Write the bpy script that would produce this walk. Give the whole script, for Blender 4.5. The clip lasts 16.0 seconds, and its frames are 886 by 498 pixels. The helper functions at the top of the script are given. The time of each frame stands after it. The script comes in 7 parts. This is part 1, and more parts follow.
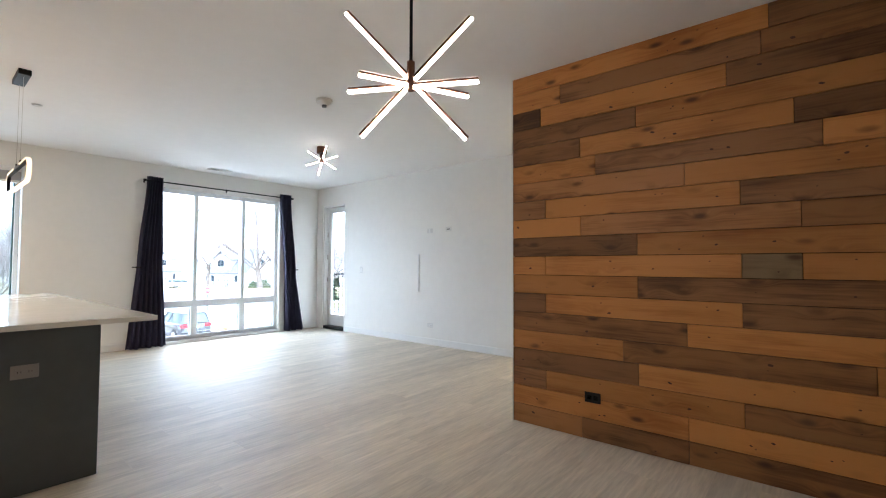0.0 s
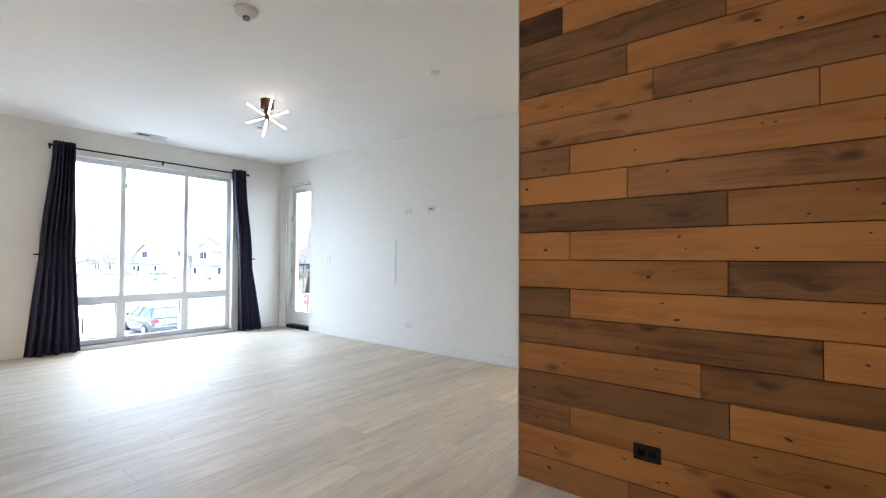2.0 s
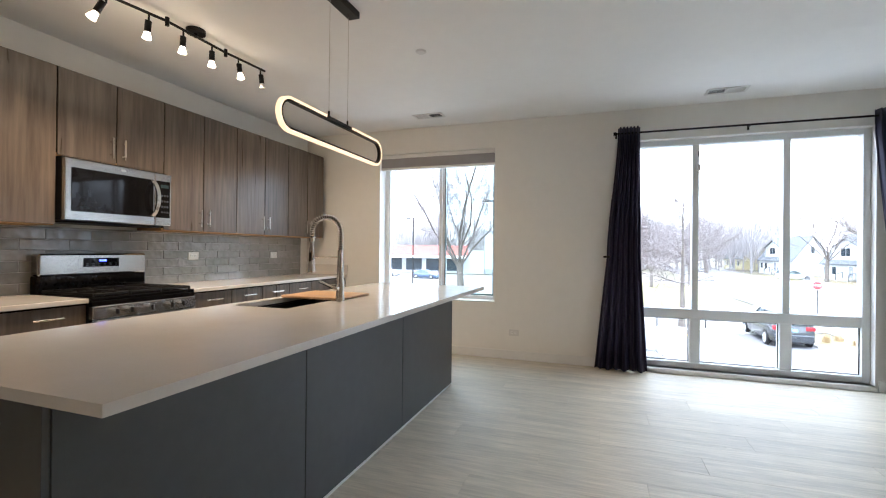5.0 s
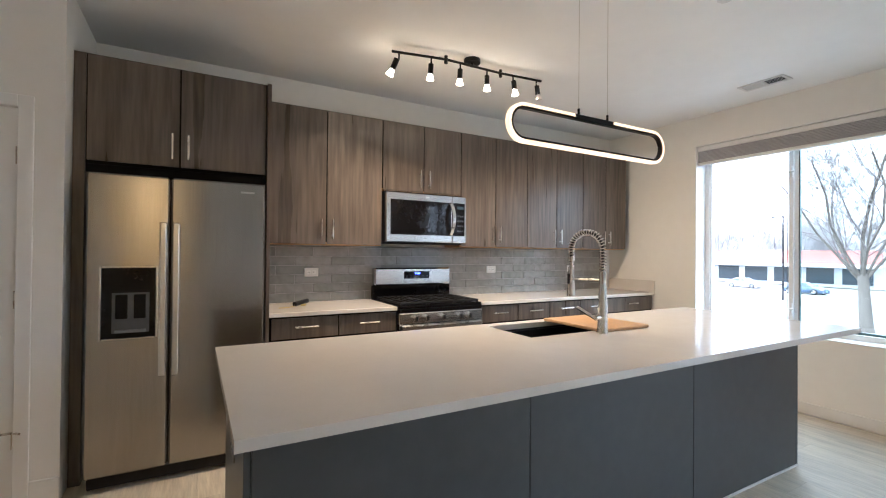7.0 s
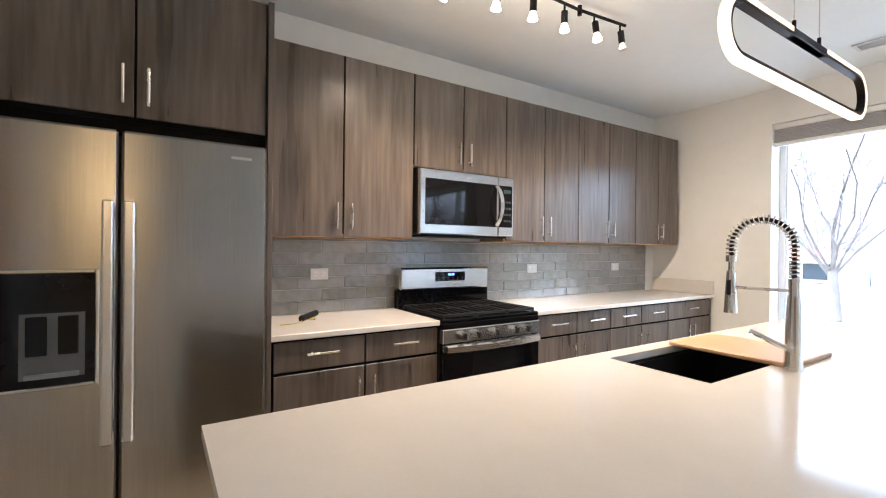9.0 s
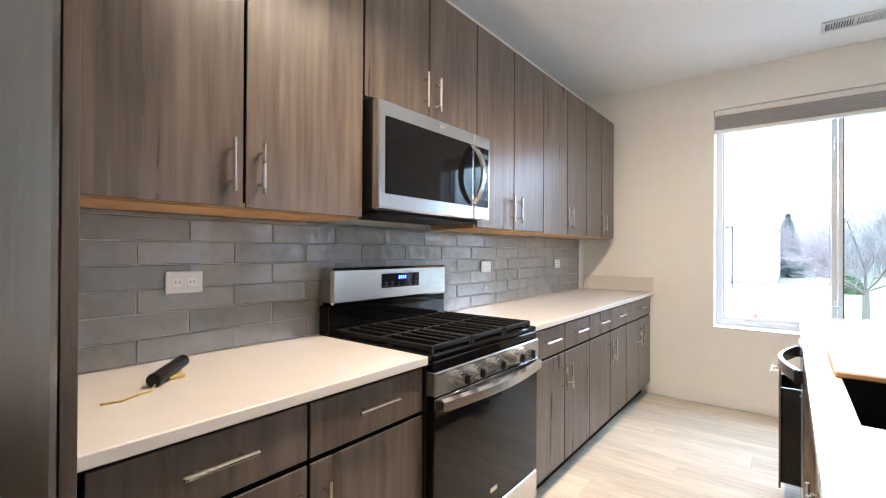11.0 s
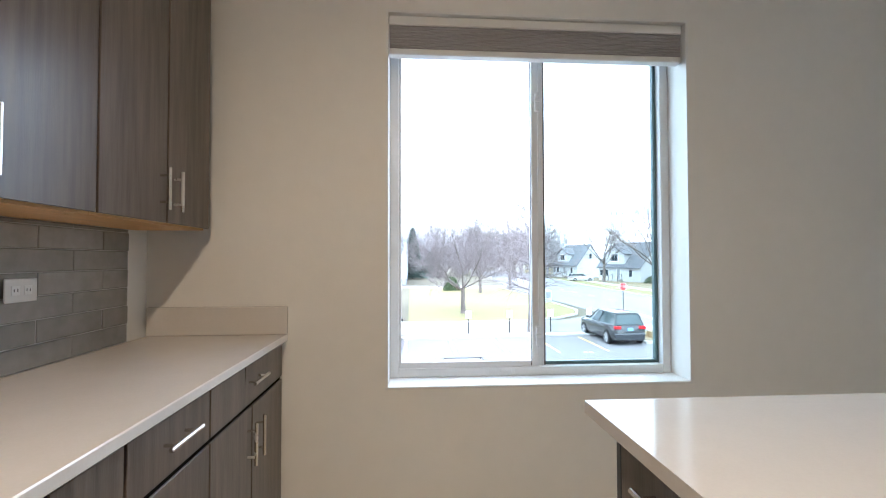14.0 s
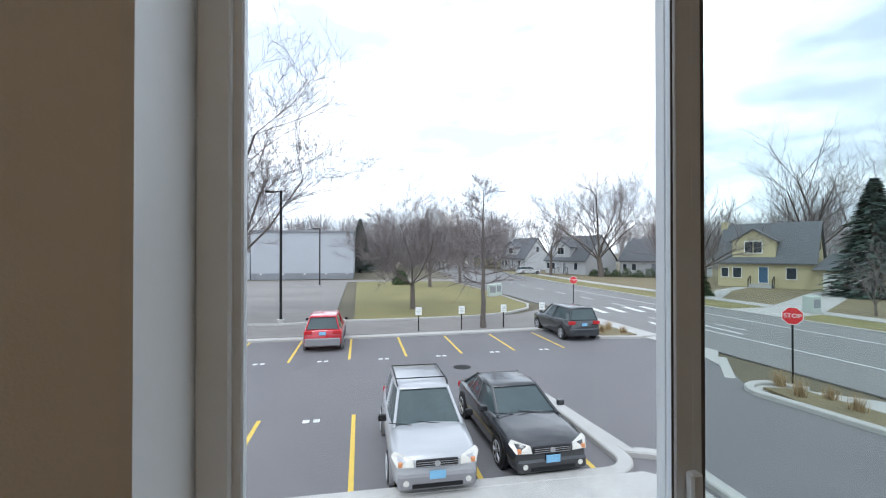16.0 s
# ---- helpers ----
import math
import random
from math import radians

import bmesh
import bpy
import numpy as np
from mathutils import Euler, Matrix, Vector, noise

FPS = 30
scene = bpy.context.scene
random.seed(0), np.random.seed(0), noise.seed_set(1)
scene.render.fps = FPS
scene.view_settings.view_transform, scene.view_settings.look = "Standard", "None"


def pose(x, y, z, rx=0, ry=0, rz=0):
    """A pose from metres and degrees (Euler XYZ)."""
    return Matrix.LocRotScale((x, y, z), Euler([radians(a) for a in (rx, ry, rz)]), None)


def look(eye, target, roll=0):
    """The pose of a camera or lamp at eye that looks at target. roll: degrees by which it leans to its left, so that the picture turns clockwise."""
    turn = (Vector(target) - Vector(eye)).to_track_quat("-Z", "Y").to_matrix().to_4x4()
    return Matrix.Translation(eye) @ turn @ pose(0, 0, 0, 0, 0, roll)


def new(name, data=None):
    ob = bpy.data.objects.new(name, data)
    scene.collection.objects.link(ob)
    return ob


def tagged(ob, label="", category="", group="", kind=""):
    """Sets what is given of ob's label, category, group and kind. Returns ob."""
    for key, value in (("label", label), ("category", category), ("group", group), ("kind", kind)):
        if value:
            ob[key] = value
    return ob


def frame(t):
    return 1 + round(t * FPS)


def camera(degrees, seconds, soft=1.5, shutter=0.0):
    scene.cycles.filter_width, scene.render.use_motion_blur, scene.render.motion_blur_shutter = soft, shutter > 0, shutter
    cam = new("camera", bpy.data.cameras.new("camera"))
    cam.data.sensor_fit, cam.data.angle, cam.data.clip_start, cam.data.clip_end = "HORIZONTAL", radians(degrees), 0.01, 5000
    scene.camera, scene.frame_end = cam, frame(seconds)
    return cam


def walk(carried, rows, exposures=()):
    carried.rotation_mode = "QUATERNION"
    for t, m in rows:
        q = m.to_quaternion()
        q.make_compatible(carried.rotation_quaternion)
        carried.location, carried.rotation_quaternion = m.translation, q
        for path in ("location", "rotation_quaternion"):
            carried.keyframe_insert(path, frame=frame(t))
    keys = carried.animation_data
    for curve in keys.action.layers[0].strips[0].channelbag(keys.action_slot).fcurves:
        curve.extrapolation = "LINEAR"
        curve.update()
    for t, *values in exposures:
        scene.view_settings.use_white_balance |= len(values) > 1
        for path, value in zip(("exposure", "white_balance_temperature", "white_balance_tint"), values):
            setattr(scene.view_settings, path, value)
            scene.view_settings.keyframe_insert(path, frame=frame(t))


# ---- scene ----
cam = camera(90.0, 16.0, soft=1.1)
PATH = [
    (0, (0.209, 0.031, 1.237), (1.745, 1.31, 1.313), 0.2),
    (0.5, (0.335, 0.173, 1.207), (1.942, 1.361, 1.278), 0.5),
    (1, (0.534, 0.359, 1.169), (2.153, 1.532, 1.232), 0.6),
    (1.5, (0.86, 0.509, 1.144), (2.489, 1.668, 1.2), 0.3),
    (2, (1.199, 0.729, 1.172), (2.767, 1.969, 1.216), 0.3),
    (2.5, (1.53, 1.027, 1.195), (2.984, 2.4, 1.225), 0.5),
    (3, (1.795, 1.317, 1.199), (3.067, 2.861, 1.213), 0.6),
    (3.5, (2.049, 1.68, 1.233), (3.029, 3.424, 1.231), 0.3),
    (4, (2.218, 2.041, 1.24), (2.847, 3.939, 1.228), 0.2),
    (4.5, (2.283, 2.348, 1.227), (2.292, 4.348, 1.222), 0.2),
    (5, (2.227, 2.598, 1.253), (1.572, 4.487, 1.258), 0.6),
    (7.5, (2.337, 3.203, 1.36), (0.554, 4.109, 1.36), 0.6),
    (8, (2.018, 3.202, 1.375), (0.231, 4.1, 1.366), 0.7),
    (9.2, (1.19, 3.165, 1.33), (-0.466, 4.285, 1.325), 0.65),
    (10.5, (0.355, 3.378, 1.268), (-1.132, 4.715, 1.269), 0.6),
    (11, (0.088, 3.405, 1.272), (-1.145, 4.98, 1.282), 0.3),
    (11.5, (-0.093, 3.564, 1.251), (-0.932, 5.379, 1.281), -0.1),
    (12, (-0.221, 3.868, 1.252), (-0.651, 5.821, 1.29), -0.2),
    (12.5, (-0.246, 4.241, 1.243), (-0.332, 6.238, 1.298), -0.1),
    (13, (-0.286, 4.686, 1.261), (-0.219, 6.684, 1.312), -0.3),
    (13.3, (-0.235, 4.953, 1.26), (-0.184, 6.952, 1.306), -0.4),
    (13.5, (-0.32, 5.128, 1.256), (-0.195, 7.123, 1.305), -0.3),
    (14, (-0.296, 5.582, 1.262), (-0.158, 7.577, 1.31), -0.1),
    (14.3, (-0.25, 5.871, 1.29), (-0.124, 7.867, 1.328), 0.5),
    (14.5, (-0.238, 6.073, 1.294), (-0.133, 8.07, 1.334), 0.5),
    (15, (-0.247, 6.488, 1.322), (-0.134, 8.485, 1.328), 0.4),
    (15.5, (-0.222, 6.913, 1.305), (-0.038, 8.905, 1.310), 0.2),
    (16.0, (-0.19, 7.224, 1.279), (0.177, 9.190, 1.295), 0),
]
walk(cam, [(t, look(eye, target, roll)) for t, eye, target, roll in PATH],
     exposures=[(0, 4.15, 5350, 10), (2, 4.25, 5350, 10), (4, 3.55, 5350, 10), (5, 3.5, 5550, 10), (8, 4.05, 5200, 10), (10.5, 4.3, 5150, 10), (11.5, 3.8, 5100, 10), (13.2, 3.5, 5150, 10), (14.5, 2.82, 5600, 10), (15.2, 1.85, 5900, 10), (15.6, 1.35, 5950, 10), (16, 1.25, 5900, 10)])

# ---- world, sun and large lights ----
world = bpy.data.worlds.new("overcast")
scene.world = world
world.use_nodes = True
wn, wl = world.node_tree.nodes, world.node_tree.links
sky = wn.new("ShaderNodeTexSky")
sky.sky_type, sky.sun_disc = "NISHITA", False
sky.sun_elevation, sky.sun_rotation = radians(32), radians(200)
cloud_noise = wn.new("ShaderNodeTexNoise")
cloud_map = wn.new("ShaderNodeMapping")
cloud_map.inputs["Scale"].default_value = (1.6, 1.6, 5.0)
cloud_coord = wn.new("ShaderNodeTexCoord")
cloud_noise.inputs["Scale"].default_value = 2.2
cloud_noise.inputs["Detail"].default_value = 6
cloud_ramp = wn.new("ShaderNodeValToRGB")
cloud_ramp.color_ramp.elements[0].position, cloud_ramp.color_ramp.elements[1].position = 0.40, 0.70
cloud_ramp.color_ramp.elements[0].color = (0.42, 0.45, 0.50, 1)
cloud_ramp.color_ramp.elements[1].color = (1.0, 1.0, 1.0, 1)
cloud_gain = wn.new("ShaderNodeVectorMath")
cloud_gain.operation = "SCALE"
cloud_gain.inputs["Scale"].default_value = 10.0
sky_mix = wn.new("ShaderNodeMix")
sky_mix.data_type = "RGBA"
sky_mix.inputs["Factor"].default_value = 0.92
wl.new(cloud_coord.outputs["Generated"], cloud_map.inputs["Vector"])
wl.new(cloud_map.outputs["Vector"], cloud_noise.inputs["Vector"])
wl.new(cloud_noise.outputs["Fac"], cloud_ramp.inputs["Fac"])
wl.new(cloud_ramp.outputs["Color"], cloud_gain.inputs[0])
wl.new(sky.outputs["Color"], sky_mix.inputs["A"])
wl.new(cloud_gain.outputs["Vector"], sky_mix.inputs["B"])
wl.new(sky_mix.outputs["Result"], wn["Background"].inputs["Color"])
wn["Background"].inputs["Strength"].default_value = 0.12

sun = new("sun", bpy.data.lights.new("sun", "SUN"))
sun.data.energy, sun.data.angle, sun.data.color = 0.6, radians(25), (1.0, 0.97, 0.92)
sun.matrix_world = look((0, 0, 30), (6, 12, 8))


def lamp(name, kind, at, energy, color, size=0.03, aim=None, cone=100, blend=0.6):
    data = bpy.data.lights.new(name, kind)
    data.energy, data.color, data.shadow_soft_size = energy, color, size
    if kind == "SPOT":
        data.spot_size, data.spot_blend = radians(cone), blend
    ob = new(name, data)
    ob.matrix_world = look(at, aim) if aim else pose(*at)
    return ob


WARM = (1.0, 0.70, 0.42)

# ---- materials ----


def mat(name, col, rough=0.5, metal=0.0, var=0.12, scale=6.0, stretch=(1, 1, 1), bump=0.0, bscale=80.0, rvar=0.08,
        spread=0.0, coat=0.0, spec=0.5, fine=None, detail=5.0, bdetail=3.0):
    """A principled material whose colour varies at two scales; spread: difference from object to object."""
    m = bpy.data.materials.new(name)
    m.use_nodes = True
    n, l = m.node_tree.nodes, m.node_tree.links
    p = n["Principled BSDF"]
    p.inputs["Metallic"].default_value = metal
    p.inputs["Coat Weight"].default_value = coat
    p.inputs["Specular IOR Level"].default_value = spec
    tc = n.new("ShaderNodeTexCoord")
    mp = n.new("ShaderNodeMapping")
    mp.inputs["Scale"].default_value = stretch
    info = n.new("ShaderNodeObjectInfo")
    off = n.new("ShaderNodeVectorMath")
    off.operation = "ADD"
    big = n.new("ShaderNodeVectorMath")
    big.operation = "SCALE"
    comb = n.new("ShaderNodeCombineXYZ")
    for a in "XYZ":
        l.new(info.outputs["Random"], comb.inputs[a])
    l.new(comb.outputs[0], big.inputs[0])
    big.inputs["Scale"].default_value = 37.0 if spread else 0.0
    l.new(tc.outputs["Object"], mp.inputs["Vector"])
    l.new(mp.outputs["Vector"], off.inputs[0])
    l.new(big.outputs[0], off.inputs[1])
    n1, n2 = n.new("ShaderNodeTexNoise"), n.new("ShaderNodeTexNoise")
    n1.inputs["Scale"].default_value, n1.inputs["Detail"].default_value = scale, detail
    n2.inputs["Scale"].default_value, n2.inputs["Detail"].default_value = (fine or scale * 7), 4.0
    l.new(off.outputs[0], n1.inputs["Vector"])
    l.new(off.outputs[0], n2.inputs["Vector"])
    mixf = n.new("ShaderNodeMath")
    mixf.operation = "MULTIPLY_ADD"
    mixf.inputs[1].default_value = 0.5
    l.new(n2.outputs["Fac"], mixf.inputs[0])
    half = n.new("ShaderNodeMath")
    half.operation = "MULTIPLY"
    half.inputs[1].default_value = 0.5
    l.new(n1.outputs["Fac"], half.inputs[0])
    l.new(half.outputs[0], mixf.inputs[2])
    ramp = n.new("ShaderNodeMapRange")
    ramp.inputs["From Min"].default_value, ramp.inputs["From Max"].default_value = 0.3, 0.7
    ramp.inputs["To Min"].default_value, ramp.inputs["To Max"].default_value = 1 - var, 1 + var
    l.new(mixf.outputs[0], ramp.inputs["Value"])
    gain = ramp.outputs["Result"]
    if spread:
        sp = n.new("ShaderNodeMapRange")
        sp.inputs["To Min"].default_value, sp.inputs["To Max"].default_value = 1 - spread, 1 + spread
        l.new(info.outputs["Random"], sp.inputs["Value"])
        mul = n.new("ShaderNodeMath")
        mul.operation = "MULTIPLY"
        l.new(gain, mul.inputs[0])
        l.new(sp.outputs["Result"], mul.inputs[1])
        gain = mul.outputs[0]
    vm = n.new("ShaderNodeVectorMath")
    vm.operation = "SCALE"
    vm.inputs[0].default_value = col
    l.new(gain, vm.inputs["Scale"])
    l.new(vm.outputs[0], p.inputs["Base Color"])
    rr = n.new("ShaderNodeMapRange")
    rr.inputs["To Min"].default_value, rr.inputs["To Max"].default_value = max(rough - rvar, 0.02), min(rough + rvar, 1)
    l.new(n1.outputs["Fac"], rr.inputs["Value"])
    l.new(rr.outputs["Result"], p.inputs["Roughness"])
    if bump:
        nb = n.new("ShaderNodeTexNoise")
        nb.inputs["Scale"].default_value, nb.inputs["Detail"].default_value = bscale, bdetail
        l.new(off.outputs[0], nb.inputs["Vector"])
        bp = n.new("ShaderNodeBump")
        bp.inputs["Strength"].default_value, bp.inputs["Distance"].default_value = bump, 0.01
        l.new(nb.outputs["Fac"], bp.inputs["Height"])
        l.new(bp.outputs["Normal"], p.inputs["Normal"])
    return m


def glow(name, col, strength):
    m = bpy.data.materials.new(name)
    m.use_nodes = True
    p = m.node_tree.nodes["Principled BSDF"]
    p.inputs["Base Color"].default_value = (0.9, 0.88, 0.84, 1)
    p.inputs["Emission Color"].default_value = (*col, 1)
    p.inputs["Emission Strength"].default_value = strength
    return m


def pane_glass(name, tint):
    m = bpy.data.materials.new(name)
    m.use_nodes = True
    n, l = m.node_tree.nodes, m.node_tree.links
    n.remove(n["Principled BSDF"])
    t, g, f, pw, mx = (n.new("ShaderNode" + k) for k in ("BsdfTransparent", "BsdfGlossy", "LayerWeight", "Math", "MixShader"))
    t.inputs["Color"].default_value = (*tint, 1)
    g.inputs["Roughness"].default_value = 0.02
    f.inputs["Blend"].default_value = 0.5
    pw.operation = "MULTIPLY_ADD"
    pw.inputs[2].default_value = 0.02
    cube = n.new("ShaderNodeMath")
    cube.operation = "POWER"
    cube.inputs[1].default_value = 5.0
    l.new(f.outputs["Facing"], cube.inputs[0])
    l.new(cube.outputs[0], pw.inputs[0])
    pw.inputs[1].default_value = 0.6
    l.new(pw.outputs[0], mx.inputs["Fac"])
    l.new(t.outputs[0], mx.inputs[1])
    l.new(g.outputs[0], mx.inputs[2])
    l.new(mx.outputs[0], n["Material Output"].inputs["Surface"])
    return m


def cedar(name, light, dark, spread):
    """Sawn cedar along y: streaked grain that swerves round dark knots, blotches, and a tone of its own for each board."""
    m = bpy.data.materials.new(name)
    m.use_nodes = True
    n, l = m.node_tree.nodes, m.node_tree.links
    p = n["Principled BSDF"]

    def math_node(op, a, b):
        k = n.new("ShaderNodeMath")
        k.operation = op
        for i, v in enumerate((a, b)):
            if isinstance(v, (int, float)):
                k.inputs[i].default_value = v
            else:
                l.new(v, k.inputs[i])
        return k.outputs[0]

    def ramp(v, a, b, lo=0.0, hi=1.0):
        k = n.new("ShaderNodeMapRange")
        k.interpolation_type = "SMOOTHSTEP"
        for key, val in (("From Min", a), ("From Max", b), ("To Min", lo), ("To Max", hi)):
            k.inputs[key].default_value = val
        l.new(v, k.inputs["Value"])
        return k.outputs["Result"]

    def tex(kind, vec, scale=1.0, detail=4.0):
        k = n.new("ShaderNodeTex" + kind)
        k.inputs["Scale"].default_value = scale
        if kind == "Noise":
            k.inputs["Detail"].default_value = detail
        l.new(vec, k.inputs["Vector"])
        return k

    def xyz(x, y, z):
        k = n.new("ShaderNodeCombineXYZ")
        for i, v in enumerate((x, y, z)):
            if isinstance(v, (int, float)):
                k.inputs[i].default_value = v
            else:
                l.new(v, k.inputs[i])
        return k.outputs[0]
    sep = n.new("ShaderNodeSeparateXYZ")
    l.new(n.new("ShaderNodeTexCoord").outputs["Object"], sep.inputs[0])
    rand = n.new("ShaderNodeObjectInfo").outputs["Random"]
    off = math_node("MULTIPLY", rand, 91.0)
    y, z = sep.outputs["Y"], sep.outputs["Z"]
    kn = tex("Voronoi", xyz(math_node("ADD", math_node("MULTIPLY", y, 2.6), off), math_node("ADD", math_node("MULTIPLY", z, 6.5), off), 0.0))
    kn.voronoi_dimensions = "2D"
    d = kn.outputs["Distance"]
    swerve = ramp(d, 0.0, 0.35, 0.7, 0.0)
    zz = math_node("ADD", math_node("MULTIPLY", z, 17.0), swerve)
    grain = tex("Noise", xyz(off, math_node("MULTIPLY", y, 1.1), zz), 1.0, 5.0).outputs["Fac"]
    fine = tex("Noise", xyz(off, math_node("MULTIPLY", y, 5.0), math_node("MULTIPLY", zz, 6.0)), 1.0, 4.0).outputs["Fac"]
    blot = tex("Noise", xyz(off, math_node("MULTIPLY", y, 1.7), math_node("MULTIPLY", z, 4.0)), 1.0, 3.0).outputs["Fac"]
    g = math_node("ADD", math_node("MULTIPLY", grain, 0.40), math_node("ADD", math_node("MULTIPLY", fine, 0.28), math_node("MULTIPLY", blot, 0.60)))
    mix = n.new("ShaderNodeMix")
    mix.data_type = "RGBA"
    mix.inputs["A"].default_value, mix.inputs["B"].default_value = (*dark, 1), (*light, 1)
    l.new(ramp(g, 0.43, 0.72), mix.inputs["Factor"])
    knot = n.new("ShaderNodeMix")
    knot.data_type = "RGBA"
    knot.inputs["B"].default_value = (0.055, 0.02, 0.009, 1)
    l.new(mix.outputs["Result"], knot.inputs["A"])
    l.new(math_node("MULTIPLY", ramp(d, 0.03, 0.17, 0.85, 0.0), ramp(blot, 0.40, 0.58, 1.0, 0.15)), knot.inputs["Factor"])
    tone = n.new("ShaderNodeVectorMath")
    tone.operation = "SCALE"
    l.new(knot.outputs["Result"], tone.inputs[0])
    l.new(ramp(rand, 0.0, 1.0, 1 - spread, 1 + spread), tone.inputs["Scale"])
    l.new(tone.outputs[0], p.inputs["Base Color"])
    l.new(ramp(grain, 0.3, 0.7, 0.62, 0.48), p.inputs["Roughness"])
    p.inputs["Specular IOR Level"].default_value = 0.35
    bp = n.new("ShaderNodeBump")
    bp.inputs["Strength"].default_value, bp.inputs["Distance"].default_value = 0.35, 0.002
    l.new(fine, bp.inputs["Height"])
    l.new(bp.outputs["Normal"], p.inputs["Normal"])
    return m


M_WALL = mat("wall_paint", (0.80, 0.785, 0.74), 0.62, var=0.025, scale=1.5, bump=0.08, bscale=220)
M_CEIL = mat("ceiling_paint", (0.84, 0.835, 0.81), 0.8, var=0.02, scale=1.2, bump=0.05, bscale=200)
M_TRIM = mat("trim_paint", (0.78, 0.775, 0.75), 0.35, var=0.02, scale=3)
M_PLANK = mat("vinyl_oak", (0.60, 0.535, 0.425), 0.52, var=0.23, scale=2.4, stretch=(0.5, 5.0, 1), bump=0.22, bscale=24, rvar=0.09, spread=0.09, fine=12, spec=0.32)
M_SUB = mat("joint_dark", (0.22, 0.19, 0.16), 0.8)
M_CEDAR = [
    cedar("cedar_light", (0.49, 0.215, 0.056), (0.31, 0.115, 0.028), 0.2),
    cedar("cedar_brown", (0.36, 0.165, 0.055), (0.15, 0.06, 0.02), 0.2),
    cedar("cedar_dark", (0.25, 0.118, 0.045), (0.085, 0.036, 0.014), 0.25),
    cedar("cedar_grey", (0.26, 0.175, 0.085), (0.15, 0.092, 0.045), 0.1)]
M_KNOT = mat("knot_wood", (0.075, 0.026, 0.012), 0.6, var=0.4, scale=60)
M_CAB = mat("cabinet_laminate", (0.108, 0.085, 0.067), 0.30, var=0.52, scale=1.5, stretch=(6, 6, 0.45), bump=0.06, bscale=40, spread=0.08, fine=6)
# near-black, almost no gloss: the shadow in the gaps put into the colour
M_GAPSHADE = mat("cabinet_gap_shade", (0.008, 0.007, 0.006), 0.8, spec=0.05)
M_RAWWOOD = mat("raw_cabinet_edge", (0.55, 0.33, 0.14), 0.6, var=0.2, scale=5, stretch=(6, 0.6, 6))
M_QUARTZ = mat("white_quartz", (0.67, 0.635, 0.585), 0.12, var=0.03, scale=9, rvar=0.03, fine=160)
M_SLATE = mat("island_slate", (0.058, 0.064, 0.068), 0.38, var=0.12, scale=2, rvar=0.05)
M_STEEL = mat("brushed_steel", (0.36, 0.34, 0.315), 0.22, 1.0, var=0.10, scale=1.2, stretch=(5, 5, 0.12), rvar=0.03, fine=40)
n_, l_ = M_STEEL.node_tree.nodes, M_STEEL.node_tree.links
brush = n_.new("ShaderNodeTangent")
brush.direction_type, brush.axis = "RADIAL", "Z"
l_.new(brush.outputs["Tangent"], n_["Principled BSDF"].inputs["Tangent"])
n_["Principled BSDF"].inputs["Anisotropic"].default_value = 0.75
n_["Principled BSDF"].inputs["Anisotropic Rotation"].default_value = 0.25
M_STEELH = mat("brushed_steel_wide", (0.60, 0.59, 0.57), 0.25, 1.0, var=0.02, scale=1.5, stretch=(1, 1, 2), rvar=0.01)
M_NICKEL = mat("satin_nickel", (0.66, 0.63, 0.58), 0.26, 1.0, var=0.04)
M_BLACK = mat("black_metal", (0.010, 0.010, 0.011), 0.4, var=0.2, spec=0.25)
M_IRON = mat("cast_iron", (0.010, 0.010, 0.010), 0.55, var=0.3, bump=0.2, bscale=200, spec=0.25)
M_GLOSSBLACK = mat("black_glass", (0.006, 0.006, 0.007), 0.05, var=0.1, rvar=0.02, spec=0.22)
M_TILE = mat("grey_glazed_tile", (0.26, 0.255, 0.24), 0.07, var=0.16, scale=6, fine=22, bump=1.0, bscale=15, bdetail=0.6, spread=0.14, rvar=0.04, coat=0.5)
M_GROUT = mat("grout", (0.40, 0.39, 0.37), 0.85, var=0.1)
M_CURTAIN = mat("navy_velvet", (0.022, 0.020, 0.050), 0.7, var=0.3, scale=12)
M_BLIND = mat("cellular_shade", (0.40, 0.39, 0.40), 0.8, var=0.05)
M_VINYL = mat("window_vinyl", (0.74, 0.76, 0.77), 0.4, var=0.02)
M_DARKFRAME = mat("dark_gasket", (0.075, 0.065, 0.058), 0.5, var=0.1)
M_TEAL = mat("glass_edge_frame", (0.10, 0.17, 0.18), 0.3, var=0.1)
M_GLASS = pane_glass("window_glass", (0.94, 0.955, 0.95))
M_SCREEN = pane_glass("screened_glass", (0.79, 0.84, 0.825))
M_PLATEG = mat("grey_plate", (0.22, 0.20, 0.19), 0.4, var=0.03)
M_PLATE = mat("outlet_plate", (0.68, 0.67, 0.64), 0.3, var=0.02)
M_BAMBOO = mat("bamboo_board", (0.50, 0.31, 0.155), 0.45, var=0.16, scale=4, stretch=(0.7, 7, 1), fine=30)
M_SINK = mat("dark_sink", (0.02, 0.02, 0.021), 0.35, var=0.2)
M_BRONZE = mat("bronze_metal", (0.17, 0.085, 0.05), 0.35, 0.9, var=0.1)
M_LED = glow("led_tube", (1.0, 0.80, 0.58), 5.5)
M_LED3 = glow("small_led_tube", (1.0, 0.80, 0.60), 1.8)
M_LED2 = glow("pendant_led", (1.0, 0.60, 0.28), 0.14)
M_BULB = glow("bulb", (1.0, 0.74, 0.46), 3.0)
